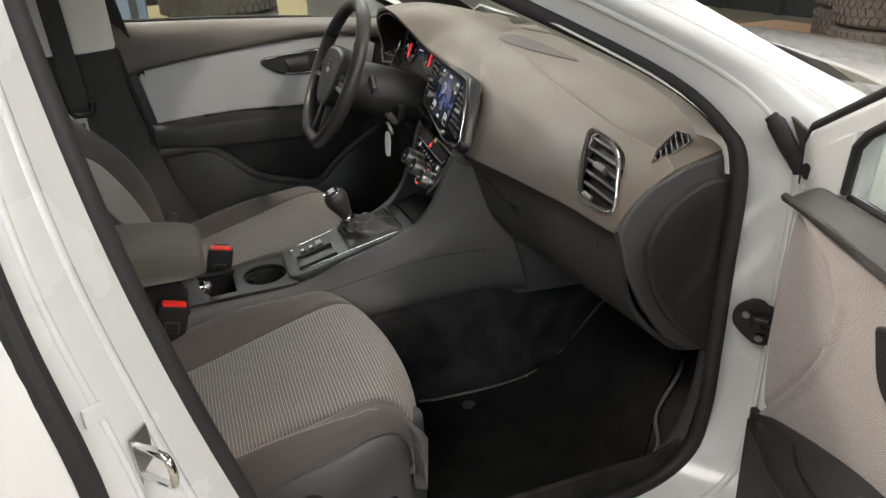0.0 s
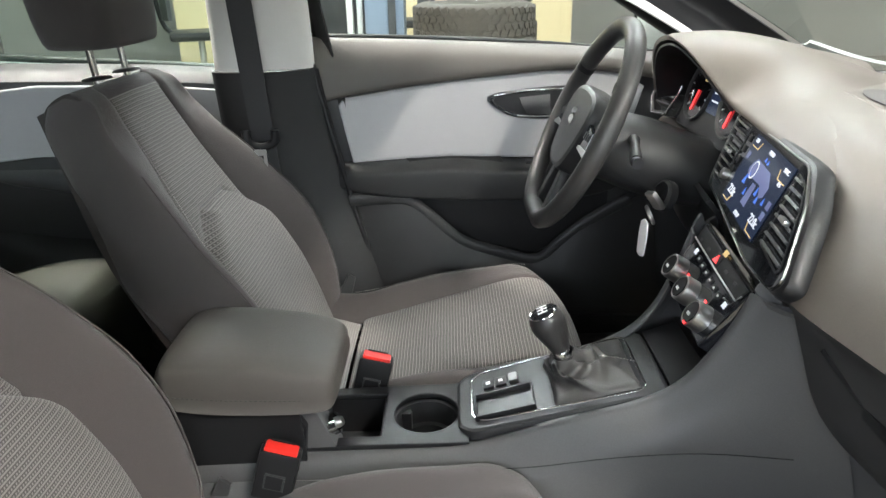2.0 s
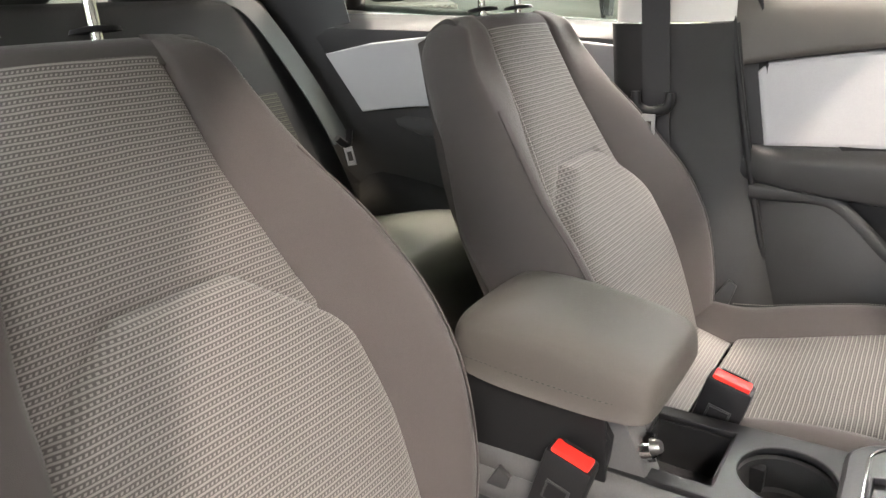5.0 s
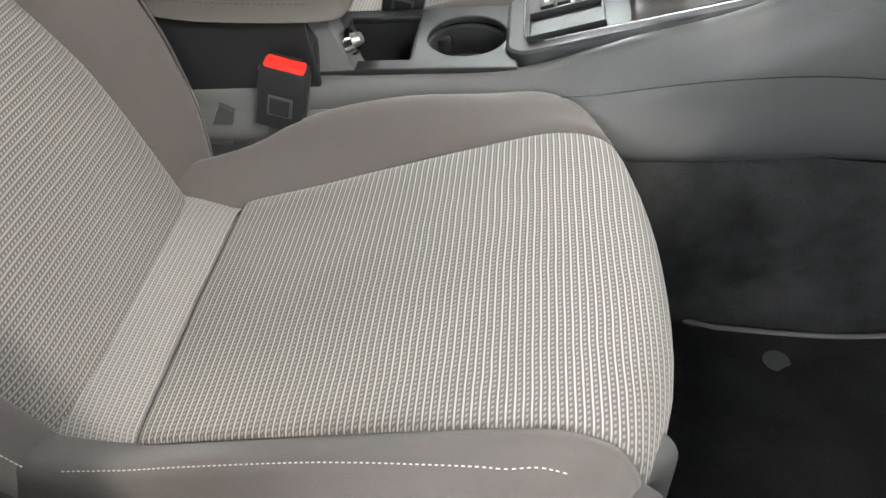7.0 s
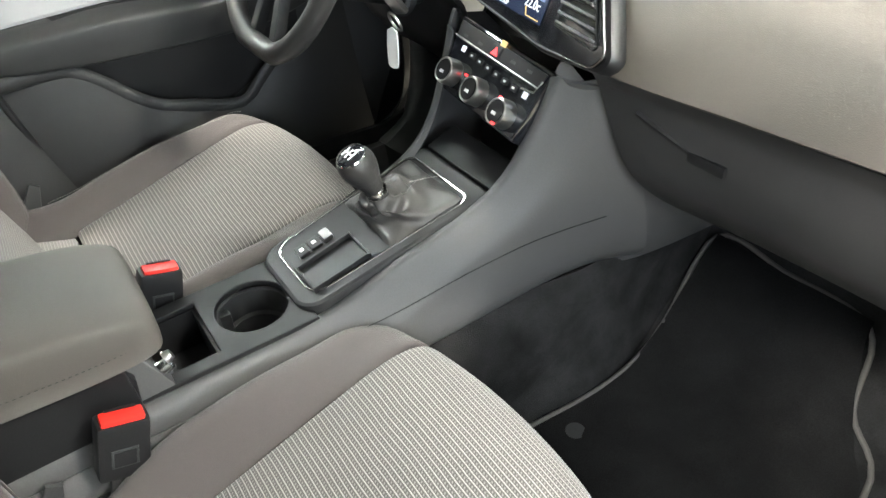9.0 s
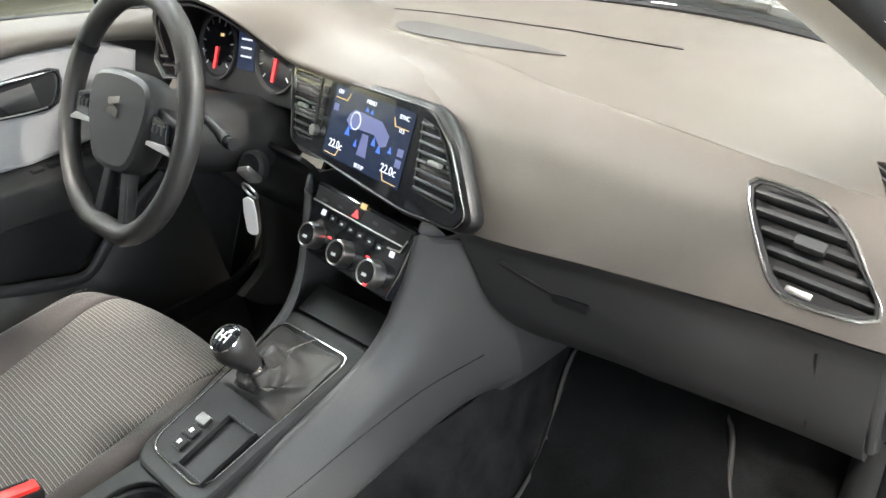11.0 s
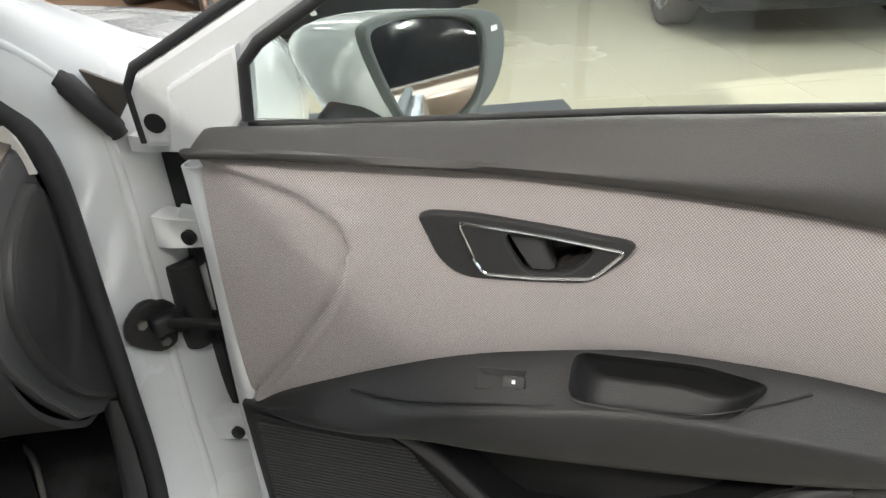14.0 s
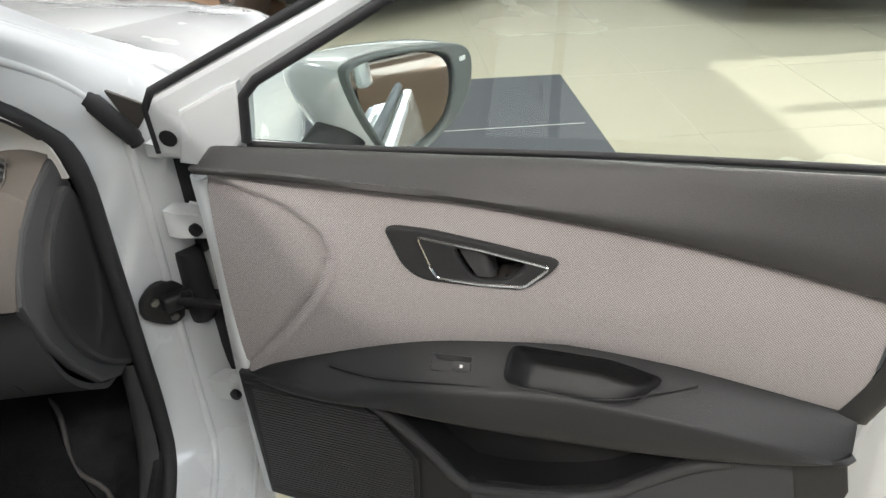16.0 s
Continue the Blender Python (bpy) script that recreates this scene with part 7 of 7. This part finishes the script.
hb = part("handle_bezel", plate(bz, .012, lface(-.692), bevel=.004, n=2), M_PLAST2, ld, "dark plastic handle surround", 40, True)
part("handle_recess", plate(shrink(bz, .014), .003, lface(-.6815), n=2), M_BLACK, hb, "dark finger recess", 40, True)
part("chrome_line", tube([(-.679, .295, .917), (-.679, .36, .927), (-.679, .455, .930)], .003, 6), M_CHROME, hb, "chrome line", 60, True)
part("bezel_lip", tube([(-.6795, y, z) for y, z in shrink(bz, .008)], .0030, 8, True, 3), M_GLOSS, hb, "gloss black inner lip", 60, True)
part("lower_chrome_line", tube([(-.6765, .345, .874), (-.6765, .39, .8715), (-.6765, .43, .8725)], .0014, 6), M_SATIN, hb, "fine chrome line", 60, True)
part("pull_lever", thicken(loft([[(-.679, .350, .912), (-.674, .356, .895), (-.679, .366, .878)], [(-.679, .415, .918), (-.672, .415, .898), (-.679, .420, .876)]], 3, 3), .003), M_PLAST2, hb, "grey pull lever", 40, True)
al = []
for y, zt, zl, dep in ((-.05, .770, .715, .035), (.05, .776, .705, .055), (.20, .783, .698, .065), (.35, .776, .695, .065), (.50, .785, .70, .06), (.62, .84, .73, .04)):
    al.append([(-.700, y, zt), (-.690 + dep * .3, y, zt - .002), (-.705 + dep, y, zt - .014), (-.700 + dep, y, zt - .030), (-.702 + dep, y, zl + .01), (-.712 + dep, y, zl - .004), (-.715, y, zl - .012)])
part("armrest", thicken(loft(al, 3, 4), .004), M_PLAST, ld, "dark grey armrest", 60, True)
part("grab_recess", plate([(.12, -.018), (.32, -.016), (.31, .014), (.10, .012)], .003, axes((-.672, 0, .772), (0, 1, 0), (-.8, 0, .6)) @ pose(0, 0, .002), bevel=.001), M_BLACK, ld, "dark grab recess", 40, True)
for k in range(4):
    part("window_switch", box(-.668, .375 + .03 * k, .772 + .002 * k, .02, .022, .008, .002), M_BLACK, ld, "", 40, True)
pocket = [(.09, .692), (.40, .690), (.56, .70), (.56, .64), (.46, .575), (.39, .540), (.30, .555), (.20, .600)]
part("pocket_lip", tube([(-.665, y, z) for y, z in ((-.03, .692), (.085, .694), (.14, .66), (.22, .590), (.30, .562), (.395, .540), (.45, .585), (.52, .64), (.60, .685))], .015, 10, flat=.5, up=(1, 0, 0)), M_PLAST, ld, "grey pocket lip", 60, True)
part("pocket_back", plate(pocket, .003, lface(-.712)), M_BLACK, ld, "black pocket back", 40, True)
part("pocket_front", thicken(loft([[(-.70, -.06, .69), (-.68, -.05, .55), (-.675, -.04, .38)], [(-.665, .09, .69), (-.650, .09, .55), (-.655, .09, .38)], [(-.665, .22, .59), (-.645, .22, .5), (-.65, .22, .38)], [(-.665, .39, .54), (-.645, .39, .47), (-.65, .39, .38)], [(-.665, .52, .64), (-.65, .54, .5), (-.655, .55, .38)], [(-.70, .66, .70), (-.69, .68, .5), (-.69, .7, .38)]], 3, 4), .004), M_PLAST, ld, "dark pocket front", 60, True)
lp = part("window_pane", thicken(loft([[(-.738, -.10, 1.03), (-.738, .30, 1.015), (-.738, .72, .98)], [(-.705, -.115, 1.12), (-.705, .25, 1.12), (-.705, .56, 1.11)], [(-.60, -.14, 1.34), (-.60, .05, 1.34), (-.60, .20, 1.32)]], 3, 3), .004), M_GLASS, ld, "greenish window pane", 60, True)
lp.visible_shadow = False
part("window_frame", join(tube([(-.745, -.112, 1.02), (-.712, -.125, 1.12), (-.655, -.14, 1.24), (-.585, -.15, 1.36)], .014, 8), tube([(-.72, .80, .97), (-.69, .58, 1.10), (-.63, .36, 1.24), (-.58, .15, 1.36), (-.585, -.15, 1.37)], .016, 8)), M_BLACK, ld, "black window frame", 60, True)
LMM = axes((-.90, .66, 1.05), (.90, -.36, 0), (0, 0, 1))
lms = []
for dz, k in ((.0, 1.0), (-.03, 1.0), (-.07, .8), (-.10, .45), (-.11, .1)):
    lms.append([tuple(LMM @ Vector((px * k, py * k, dz))) for px, py in ((-.10, .05), (-.03, .065), (.06, .06), (.10, .03), (.09, -.05), (.02, -.065), (-.07, -.055), (-.105, -.01))])
lmo = part("wing_mirror", loft(lms, 3, 3, True, True), M_PAINT, ld, "white wing mirror housing", 60, True)
RL = [(-.10, .05), (-.03, .065), (.06, .06), (.10, .03), (.09, -.05), (.02, -.065), (-.07, -.055), (-.105, -.01)]
part("mirror_rim", plate(RL, .012, LMM @ pose(0, 0, -.004), holes=[shrink(RL, .010)], bevel=.003, n=2), M_BLACK, lmo, "black rim", 40, True)
part("mirror_glass", plate(shrink(RL, .010), .003, LMM @ pose(0, 0, -.002), n=2), M_MIRROR, lmo, "mirror glass", 0, True)
part("mirror_arm", box(-.79, .70, .99, .10, .05, .03, .01), M_BLACK, lmo, "black mirror foot", 40, True)

# latch striker, bump stop and corner rubber on the frame
stk = thing("door_striker", "chromed steel door striker loop on the white pillar", "door striker", pose(.735, -.03, .735))
part("striker_plate", plate([(-.016, -.034), (.012, -.034), (.014, .034), (-.012, .036)], .004, axes((.738, -.040, .736), (.62, -.45, 0), (.05, 0, 1)), bevel=.001), M_SATIN, stk, "steel plate", 40, True)
part("striker_loop", tube([(.742, -.045, .758), (.772, -.018, .757), (.780, -.012, .748), (.780, -.012, .728), (.772, -.018, .719), (.742, -.045, .718)], .0045, 8), M_CHROME, stk, "steel loop", 60, True)
bst = thing("bump_stop", "small white bump stop screwed to the pillar", "bump stop", pose(.752, -.075, .81))
part("stop_pad", box(0, 0, 0, .022, .022, .006, .002, m=axes((.752, -.073, .812), (.4, -.5, 0), (0, 0, 1))), M_PRIMED, bst, "", 40, True)
part("screw", disc(.007, .008, 14, axes((.752, -.073, .812), (.4, -.5, 0), (0, 0, 1)), .002), M_PRIMED, bst, "", 40, True)
tri = thing("corner_rubber", "dark grey rubber corner piece at the mirror base of the wing", "rubber trim", pose(.70, .90, .95))
RBM = axes((.689, .842, .952), (.063, .008, -.024), (-.023, -.029, .081))
part("rubber_block", tube([(.669, .812, .986), (.676, .817, .976), (.688, .828, .950), (.700, .842, .922), (.704, .846, .908)], [.0105, .0125, .0125, .012, .010], 12, n=4, flat=.75), M_RUBBER, tri, "dark grey rubber", 60, True)
part("rubber_plate", plate(on_plane(RBM, [(.686, .830, .987), (.731, .832, .957), (.726, .836, .947), (.702, .853, .918)]), .004, RBM @ pose(0, 0, -.004), bevel=.001), M_VINYL, tri, "grey plastic plate", 40, True)

# ---- showroom ----
bed = part("ground", plate([(-9, -8), (9, -8), (9, 11), (-9, 11)], .05, pose(0, 0, -.0515)), M_GROUT, None, "", 0)
tagged(bed, "showroom floor bed with grout lines between large beige tiles", "floor", kind="structure")
tile_me = None
for i in range(-10, 11):
    for j in range(-8, 13):
        x, y = .79 * i + .42, .80 * j + .70
        if tile_me is None:
            tile_me = part("tile", box(0, 0, -.003, .787, .797, .006, .0008, 1), M_FLOOR, bed, "", 30).data
            first = [o for o in bed.children][0]
            first.location = (x, y, 0)
            continue
        t = new("tile", tile_me)
        t.parent = bed
        t.location = (x, y, 0)
tagged(part("floor_2", box(-2.4, 7.5, .002, 5.6, 6.8, .004), M_WOODP, None, "", 0), "orange-beige wooden display floor", "floor", kind="structure")
room = [("wall_north", (0, 11.1, 1.9, 18.4, .2, 3.8), M_WALL), ("wall_south", (0, -8.1, 1.9, 18.4, .2, 3.8), M_WALL), ("wall_west", (-9.1, 1.5, 1.9, .2, 19.2, 3.8), M_WALL)]
for nm, (x, y, z, a, b, c), mt in room:
    tagged(part(nm, box(x, y, z, a, b, c), mt, None, "", 0), "plain pale showroom wall", "wall", kind="structure")
# ceiling out of view, its dark grey set to cut bounced light
tagged(part("ceiling", box(-.95, 1.5, 3.86, 16.5, 19.4, .12), M_CEIL, None, "", 0), "unseen showroom ceiling, kept dark grey against bounced light", "ceiling", kind="structure")
# glazed wall towards the daylight
ew = part("wall_east", join(box(7.2, 1.5, .15, .2, 19.2, .3), box(7.2, 1.5, 3.65, .2, 19.2, .3)), M_FRAME, None, "", 0)
tagged(ew, "glazed showroom wall with dark frames", "glass wall", kind="structure")
# unseen solid stretch, added to end the sun patch on the floor
tagged(part("wall_east_2", box(7.2, 7.45, 1.9, .22, 7.4, 3.8), M_WALL, None, "", 0), "plain pale showroom wall", "wall", kind="structure")
for k in range(6):
    part("mullion", box(7.2, -8 + 2.21 * k, 1.8, .16, .09, 3.0, .004), M_FRAME, ew, "", 30)
# housings and glowing diffusers for the added fill panels
for lx, ly, watts in PANELS:
    cl = thing("ceiling_light", "unseen square ceiling panel added as fill light", "ceiling light", pose(lx, ly, 3.6), "ceiling lights")
    part("housing", box(0, 0, .10, 1.7, 1.7, .12, .01), M_PALE, cl, "", 30)
    part("diffuser", box(0, 0, .03, 1.6, 1.6, .02), M_LAMP, cl, "glowing diffuser", 0)


for (lx, ly), aim, watts in SPOTS:
    dl = thing("downlight", "square recessed ceiling downlight", "ceiling light", pose(lx, ly, 3.62), "ceiling lights")
    part("can", box(0, 0, .13, .5, .5, .18, .01), M_FRAME, dl, "", 30)
    part("lens", box(0, 0, .035, .40, .40, .01), M_LAMP, dl, "glowing lens", 0)


def tyre(r, w, rim, seg=48):
    """A tyre lying flat, centred at the origin, axis z, with tread blocks."""
    h = w / 2
    pr = [(rim, -h * .72), (rim + .02, -h * .92), (r - .05, -h), (r - .016, -h * .9), (r, -h * .68), (r, h * .68), (r - .016, h * .9), (r - .05, h), (rim + .02, h * .92), (rim, h * .72), (rim, -h * .72)]
    return lathe(pr, seg)


def tread(r, w, n=44):
    bm = bmesh.new()
    for k in range(n):
        for row, (z, a0) in enumerate(((-.30, 0), (-.10, .5), (.10, 0), (.30, .5))):
            a = 2 * math.pi * (k + a0) / n
            m = pose(0, 0, z * w, 0, 0, math.degrees(a)) @ pose(r + .001, 0, 0, 24 if row % 2 else -24, 0, 0)
            bmesh.ops.create_cube(bm, size=1.0, matrix=m @ Matrix.Diagonal((.010, 2 * math.pi * r / n * .72, w * .17, 1)))
    return bm


def tyre_pile(x, y, z, r, w, count, label):
    for k in range(count):
        t = thing("tyre", label, "tyre", pose(x + .006 * math.sin(3 * k + x), y + .006 * math.cos(5 * k), z + w * (k + .5), 0, 0, 37 * k), "stacked tyres")
        part("carcass", tyre(r, w, r * .62), M_TYRE, t, "brown-black rubber", 40)
        part("tread", tread(r, w), M_TYRE, t, "cut tread blocks", 0)


def alloy(x, y, z, r, rz, label, tilt=90):
    wl = thing("wheel", label, "wheel", pose(x, y, z, tilt, 0, rz), "alloy wheels")
    w = .22
    part("tyre", tyre(r, w, r * .70), M_TYRE, wl, "black tyre", 40)
    part("rim", lathe([(r * .70, -.09), (r * .66, -.07), (r * .64, .0), (r * .66, .085), (r * .71, .095), (r * .69, .075), (r * .665, .06)], 40), M_ALLOY, wl, "bright rim", 50)
    for k in range(7):
        for o in (-8, 8):
            part("spoke", plate([(r * .08, -.009), (r * .66, -.014), (r * .66, .014), (r * .08, .010)], .03, pose(0, 0, .045, 0, 0, 360 / 7 * k + o), bevel=.006), M_ALLOY, wl, "", 40)
    part("hub", disc(r * .14, .045, 24, pose(0, 0, .035), .006), M_ALLOY, wl, "", 40)
    part("brake", disc(r * .5, .02, 24, pose(0, 0, -.04)), M_FRAME, wl, "dark back", 40)
    return wl


# display tables with tyres on the far side of the car
def plinth(x, y, sx, sy, h, material, label):
    p = thing("display_plinth", label, "plinth", pose(x, y, 0))
    part("block", box(0, 0, h / 2, sx, sy, h, .006), material, p, "", 30)
    return p


plinth(-3.58, .50, 1.5, 1.0, .44, M_FRAME, "dark display plinth carrying tyres")
tyre_pile(-3.30, .35, .44, .335, .190, 3, "brown-black tyre in a stack beside the car")
tyre_pile(-3.97, .46, .44, .31, .220, 2, "brown-black tyre in a low stack under a wheel")
alloy(-3.80, .465, 1.238, .355, 84, "bright alloy wheel standing behind a stack of tyres", 87)
plinth(-2.6, -2.30, 1.0, 1.1, .40, M_FRAME, "dark display plinth carrying tyres")
tyre_pile(-2.6, -2.30, .40, .335, .205, 3, "brown-black tyre in a stack")
alloy(-2.6, -2.35, 1.017 + .33, .33, 60, "bright alloy wheel standing on a stack of tyres")
# tyres beyond the bonnet
plinth(-2.55, 4.35, 2.4, 1.5, .36, M_WOODP, "low orange-beige display plinth")
tyre_pile(-1.80, 4.10, .36, .345, .235, 3, "brown-black winter tyre in a stack on a plinth")
tyre_pile(-2.55, 4.75, .36, .345, .235, 3, "brown-black winter tyre in a stack on a plinth")
# column and office area
colm = thing("column", "square blue-grey steel column", "column", pose(-4.2, -.22, 0))
part("shaft", box(0, 0, 1.9, .26, .26, 3.8, .01), M_COLUMN, colm, "", 30)
part("flute", box(.135, .05, 1.9, .02, .05, 3.78), M_FRAME, colm, "", 30)
for x, y, s2 in ((-6.4, -1.35, 2.2), (-6.4, .60, 1.6)):
    pa = thing("partition", "ochre office partition panel", "partition", pose(x, y, 0), "partitions")
    part("panel", box(0, 0, 1.35, .06, s2, 2.7, .006), M_YELLOW, pa, "", 30)
    part("foot", box(0, 0, .02, .4, s2 * .9, .04, .005), M_FRAME, pa, "", 30)
dk = thing("desk", "pale wooden high office desk with white papers", "desk", pose(-5.3, -.95, .38))
part("desktop", plate([(-.5, -.6), (.35, -.6), (.5, -.3), (.5, .35), (.2, .55), (-.5, .55)], .03, pose(0, 0, .72), bevel=.004), M_DESK, dk, "pale wood top", 30)
for x in (-.4, .35):
    for y in (-.5, .45):
        part("leg", box(x * .9, y * .85, .17, .05, .05, 1.10, .004), M_SATIN, dk, "", 30)
part("modesty_panel", box(-.38, 0, .40, .02, .9, .58, .003), M_FRAME, dk, "", 30)
for x, y, rz in ((.1, .1, 12), (.0, -.3, -20)):
    pp = thing("paper_stack", "white paper stack on the desk", "paper", pose(-5.3 + x, -.95 + y, 1.132, 0, 0, rz), "papers")
    part("sheet", box(0, 0, .008, .21, .30, .016, .001), M_PAPER, pp, "", 30)
mo = thing("monitor", "dark computer screen on the desk", "monitor", pose(-5.45, -1.2, 1.132, 0, 0, 70))
part("screen", box(0, 0, .28, .5, .03, .32, .006), M_FRAME, mo, "", 30)
part("stand", box(0, .02, .06, .05, .03, .12, .004), M_FRAME, mo, "", 30)
part("foot", box(0, .02, .006, .22, .16, .012, .004), M_FRAME, mo, "", 30)
def office_chair(x, y, rz):
    c = thing("office_chair", "dark office chair standing at the desk", "chair", pose(x, y, 0, 0, 0, rz), "office chairs")
    part("seat", box(0, 0, .74, .46, .46, .07, .03), M_BLACK, c, "", 40)
    part("backrest", thicken(loft([[(u * w, -.22 - .05 * (1 - abs(u)), z) for u in (-1, -.5, 0, .5, 1)] for z, w in ((.86, .18), (1.05, .22), (1.25, .21), (1.36, .16))], 3, 3), .03), M_FRAME, c, "", 60)
    part("spine", tube([(0, -.10, .72), (0, -.25, .80), (0, -.30, 1.05)], .018, 8), M_BLACK, c, "", 60)
    part("post", tube([(0, 0, .08), (0, 0, .70)], .025, 10, smooth_path=False), M_SATIN, c, "", 60)
    for k in range(5):
        a = 2 * math.pi * k / 5
        part("foot", tube([(0, 0, .10), (.15 * math.cos(a), .15 * math.sin(a), .09), (.29 * math.cos(a), .29 * math.sin(a), .05)], .018, 8), M_BLACK, c, "", 60)
        part("castor", disc(.03, .03, 12, pose(.29 * math.cos(a), .29 * math.sin(a), .03, 90, 0, math.degrees(a))), M_BLACK, c, "", 40)


office_chair(-4.95, -1.75, 20)
office_chair(-5.9, -.2, 200)
# dark glazed partition behind the bonnet tyres
gp = thing("glazed_partition", "dark-framed glazed partition with low cabinets", "partition", pose(-6.2, 7.5, 0))
for k in range(6):
    part("post", box(-2.2 + 1.1 * k, 0, 1.5, .08, .10, 3.0, .004), M_FRAME, gp, "", 30)
part("lower_panel", box(.5, .05, .35, 5.6, .04, .7, .004), M_FRAME, gp, "", 30)
part("back_panel", box(.5, .3, 1.5, 5.6, .04, 3.0, .004), M_BLACK, gp, "", 30)
# low brown counter by the glazing, seen in the wing mirror
ct = thing("counter", "long brown wooden counter before the glazing", "counter", pose(5.7, 1.6, 0))
part("carcass", box(0, 0, .24, .6, 3.2, .48, .01), M_COUNTER, ct, "", 30)
part("worktop", box(0, 0, .50, .7, 3.3, .04, .006), M_DESK, ct, "", 30)
for k in range(4):
    part("panel_joint", box(-.302, -1.2 + .8 * k, .24, .004, .012, .46), M_FRAME, ct, "", 0)
# entrance mats on the floor beside the car
for x0, x1, y0, y1 in ((.95, 1.975, 1.9, 3.52), (-.2, .94, 2.6, 3.62)):
    gm = thing("ground_mat", "dark grey ribbed mat on the tiled floor", "mat", pose((x0 + x1) / 2, (y0 + y1) / 2, 0), "floor mats")
    part("mat_body", box(0, 0, .005, x1 - x0 - .01, y1 - y0, .010, .003), M_GREYMAT, gm, "", 30)
    part("seam", box(0, .1 * (y1 - y0), .0108, x1 - x0 - .1, .004, .0012), M_PALE, gm, "", 0)


# other cars of the showroom, seen by their lower fronts
def parked_car(x, y, rz, paint, label):
    c = thing("parked_car", label, "car", pose(x, y, 0, 0, 0, rz), "showroom cars")
    # body along its own y (front at +y)
    secs = []
    for yy, w, zt, zb, zm in ((-2.1, .70, .95, .40, .70), (-1.9, .84, 1.10, .30, .72), (-1.0, .90, 1.05, .26, .70), (0, .91, 1.02, .26, .68), (1.0, .91, 1.0, .26, .68), (1.55, .90, .92, .28, .64), (1.95, .82, .80, .30, .58), (2.12, .66, .70, .34, .54)):
        secs.append([(-w * .86, yy, zb), (-w, yy, zm), (-w * .95, yy, zt - .06), (-w * .7, yy, zt), (0, yy, zt + .03), (w * .7, yy, zt), (w * .95, yy, zt - .06), (w, yy, zm), (w * .86, yy, zb)])
    part("body", thicken(loft(secs, 3, 4), .01), paint, c, "", 60)
    cab = []
    for yy, w, zt in ((-1.95, .62, 1.12), (-1.4, .66, 1.46), (-.5, .68, 1.52), (.2, .67, 1.48), (.95, .66, 1.06)):
        cab.append([(-w - .12, yy, 1.0), (-w, yy, zt - .03), (0, yy, zt), (w, yy, zt - .03), (w + .12, yy, 1.0)])
    part("cabin", thicken(loft(cab, 3, 4), .01), M_GLOSS, c, "dark glass cabin", 60)
    part("bumper_lower", thicken(loft([[(-.86, 1.60, z), (-.80, 1.95, z), (-.5, 2.13, z), (0, 2.17, z), (.5, 2.13, z), (.80, 1.95, z), (.86, 1.60, z)] for z in (.24, .34, .44)], 3, 2), .012), M_BLACK, c, "black lower bumper", 60)
    part("underbody", box(0, 0, .24, 1.5, 3.9, .10, .02), M_BLACK, c, "black underbody", 40)
    part("lower_grille", box(0, 2.06, .46, 1.05, .10, .16, .03), M_BLACK, c, "black lower grille", 40)
    part("grille", box(0, 2.09, .66, .62, .08, .13, .03), M_BLACK, c, "black grille", 40)
    for k in range(3):
        part("grille_bar", box(0, 2.135, .61 + .045 * k, .58, .01, .008, .002), M_CHROME, c, "", 40)
    part("bumper_strip", tube([(-.80, 1.93, .40), (-.5, 2.09, .37), (0, 2.13, .36), (.5, 2.09, .37), (.80, 1.93, .40)], .012, 8), M_CHROME, c, "chrome strip", 60)
    for s in (1, -1):
        hl = part("headlight", box(s * .66, 1.98, .72, .30, .14, .11, .03), M_GLOSS, c, "dark headlight", 40)
        part("lens", box(s * .66, 2.045, .72, .10, .02, .06, .01), M_CHROME, hl, "", 40)
        part("fog_light", box(s * .66, 2.03, .46, .22, .06, .12, .02), M_BLACK, c, "black air intake", 40)
        for yy in (1.32, -1.30):
            wh = part("wheel", tyre(.335, .23, .235), M_TYRE, c, "black tyre", 40)
            wh.matrix_local = pose(s * .80, yy, .335, 0, 90 * s, 0)
            part("rim", lathe([(.235, -.08), (.215, -.04), (.215, .085), (.24, .10), (.225, .07)], 32), M_ALLOY, wh, "bright rim", 50)
            for k in range(5):
                part("spoke", plate([(.02, -.018), (.225, -.026), (.225, .026), (.02, .020)], .03, pose(0, 0, .06, 0, 0, 72 * k), bevel=.006), M_ALLOY, wh, "", 40)
            part("arch", tube([(s * .90, yy - .37, .30), (s * .915, yy - .26, .60), (s * .92, yy, .73), (s * .915, yy + .26, .60), (s * .90, yy + .37, .30)], .03, 8), M_BLACK, c, "black wheel arch", 60)
    return c


parked_car(.24, 6.54, 208, M_PAINT, "white car with black lower bumper standing on the showroom floor")
parked_car(4.14, 6.2, 172, M_BLACKCAR, "black car with low chrome strip standing on the tiles")
parked_car(4.75, -.4, 0, M_BROWNCAR, "brown metallic car standing beside the glazing")
parked_car(-.6, -5.6, 82, M_RIMGREY, "grey car standing behind the hatchback")
parked_car(-1.6, 9.0, 100, M_PAINT, "white car standing at the far wall")
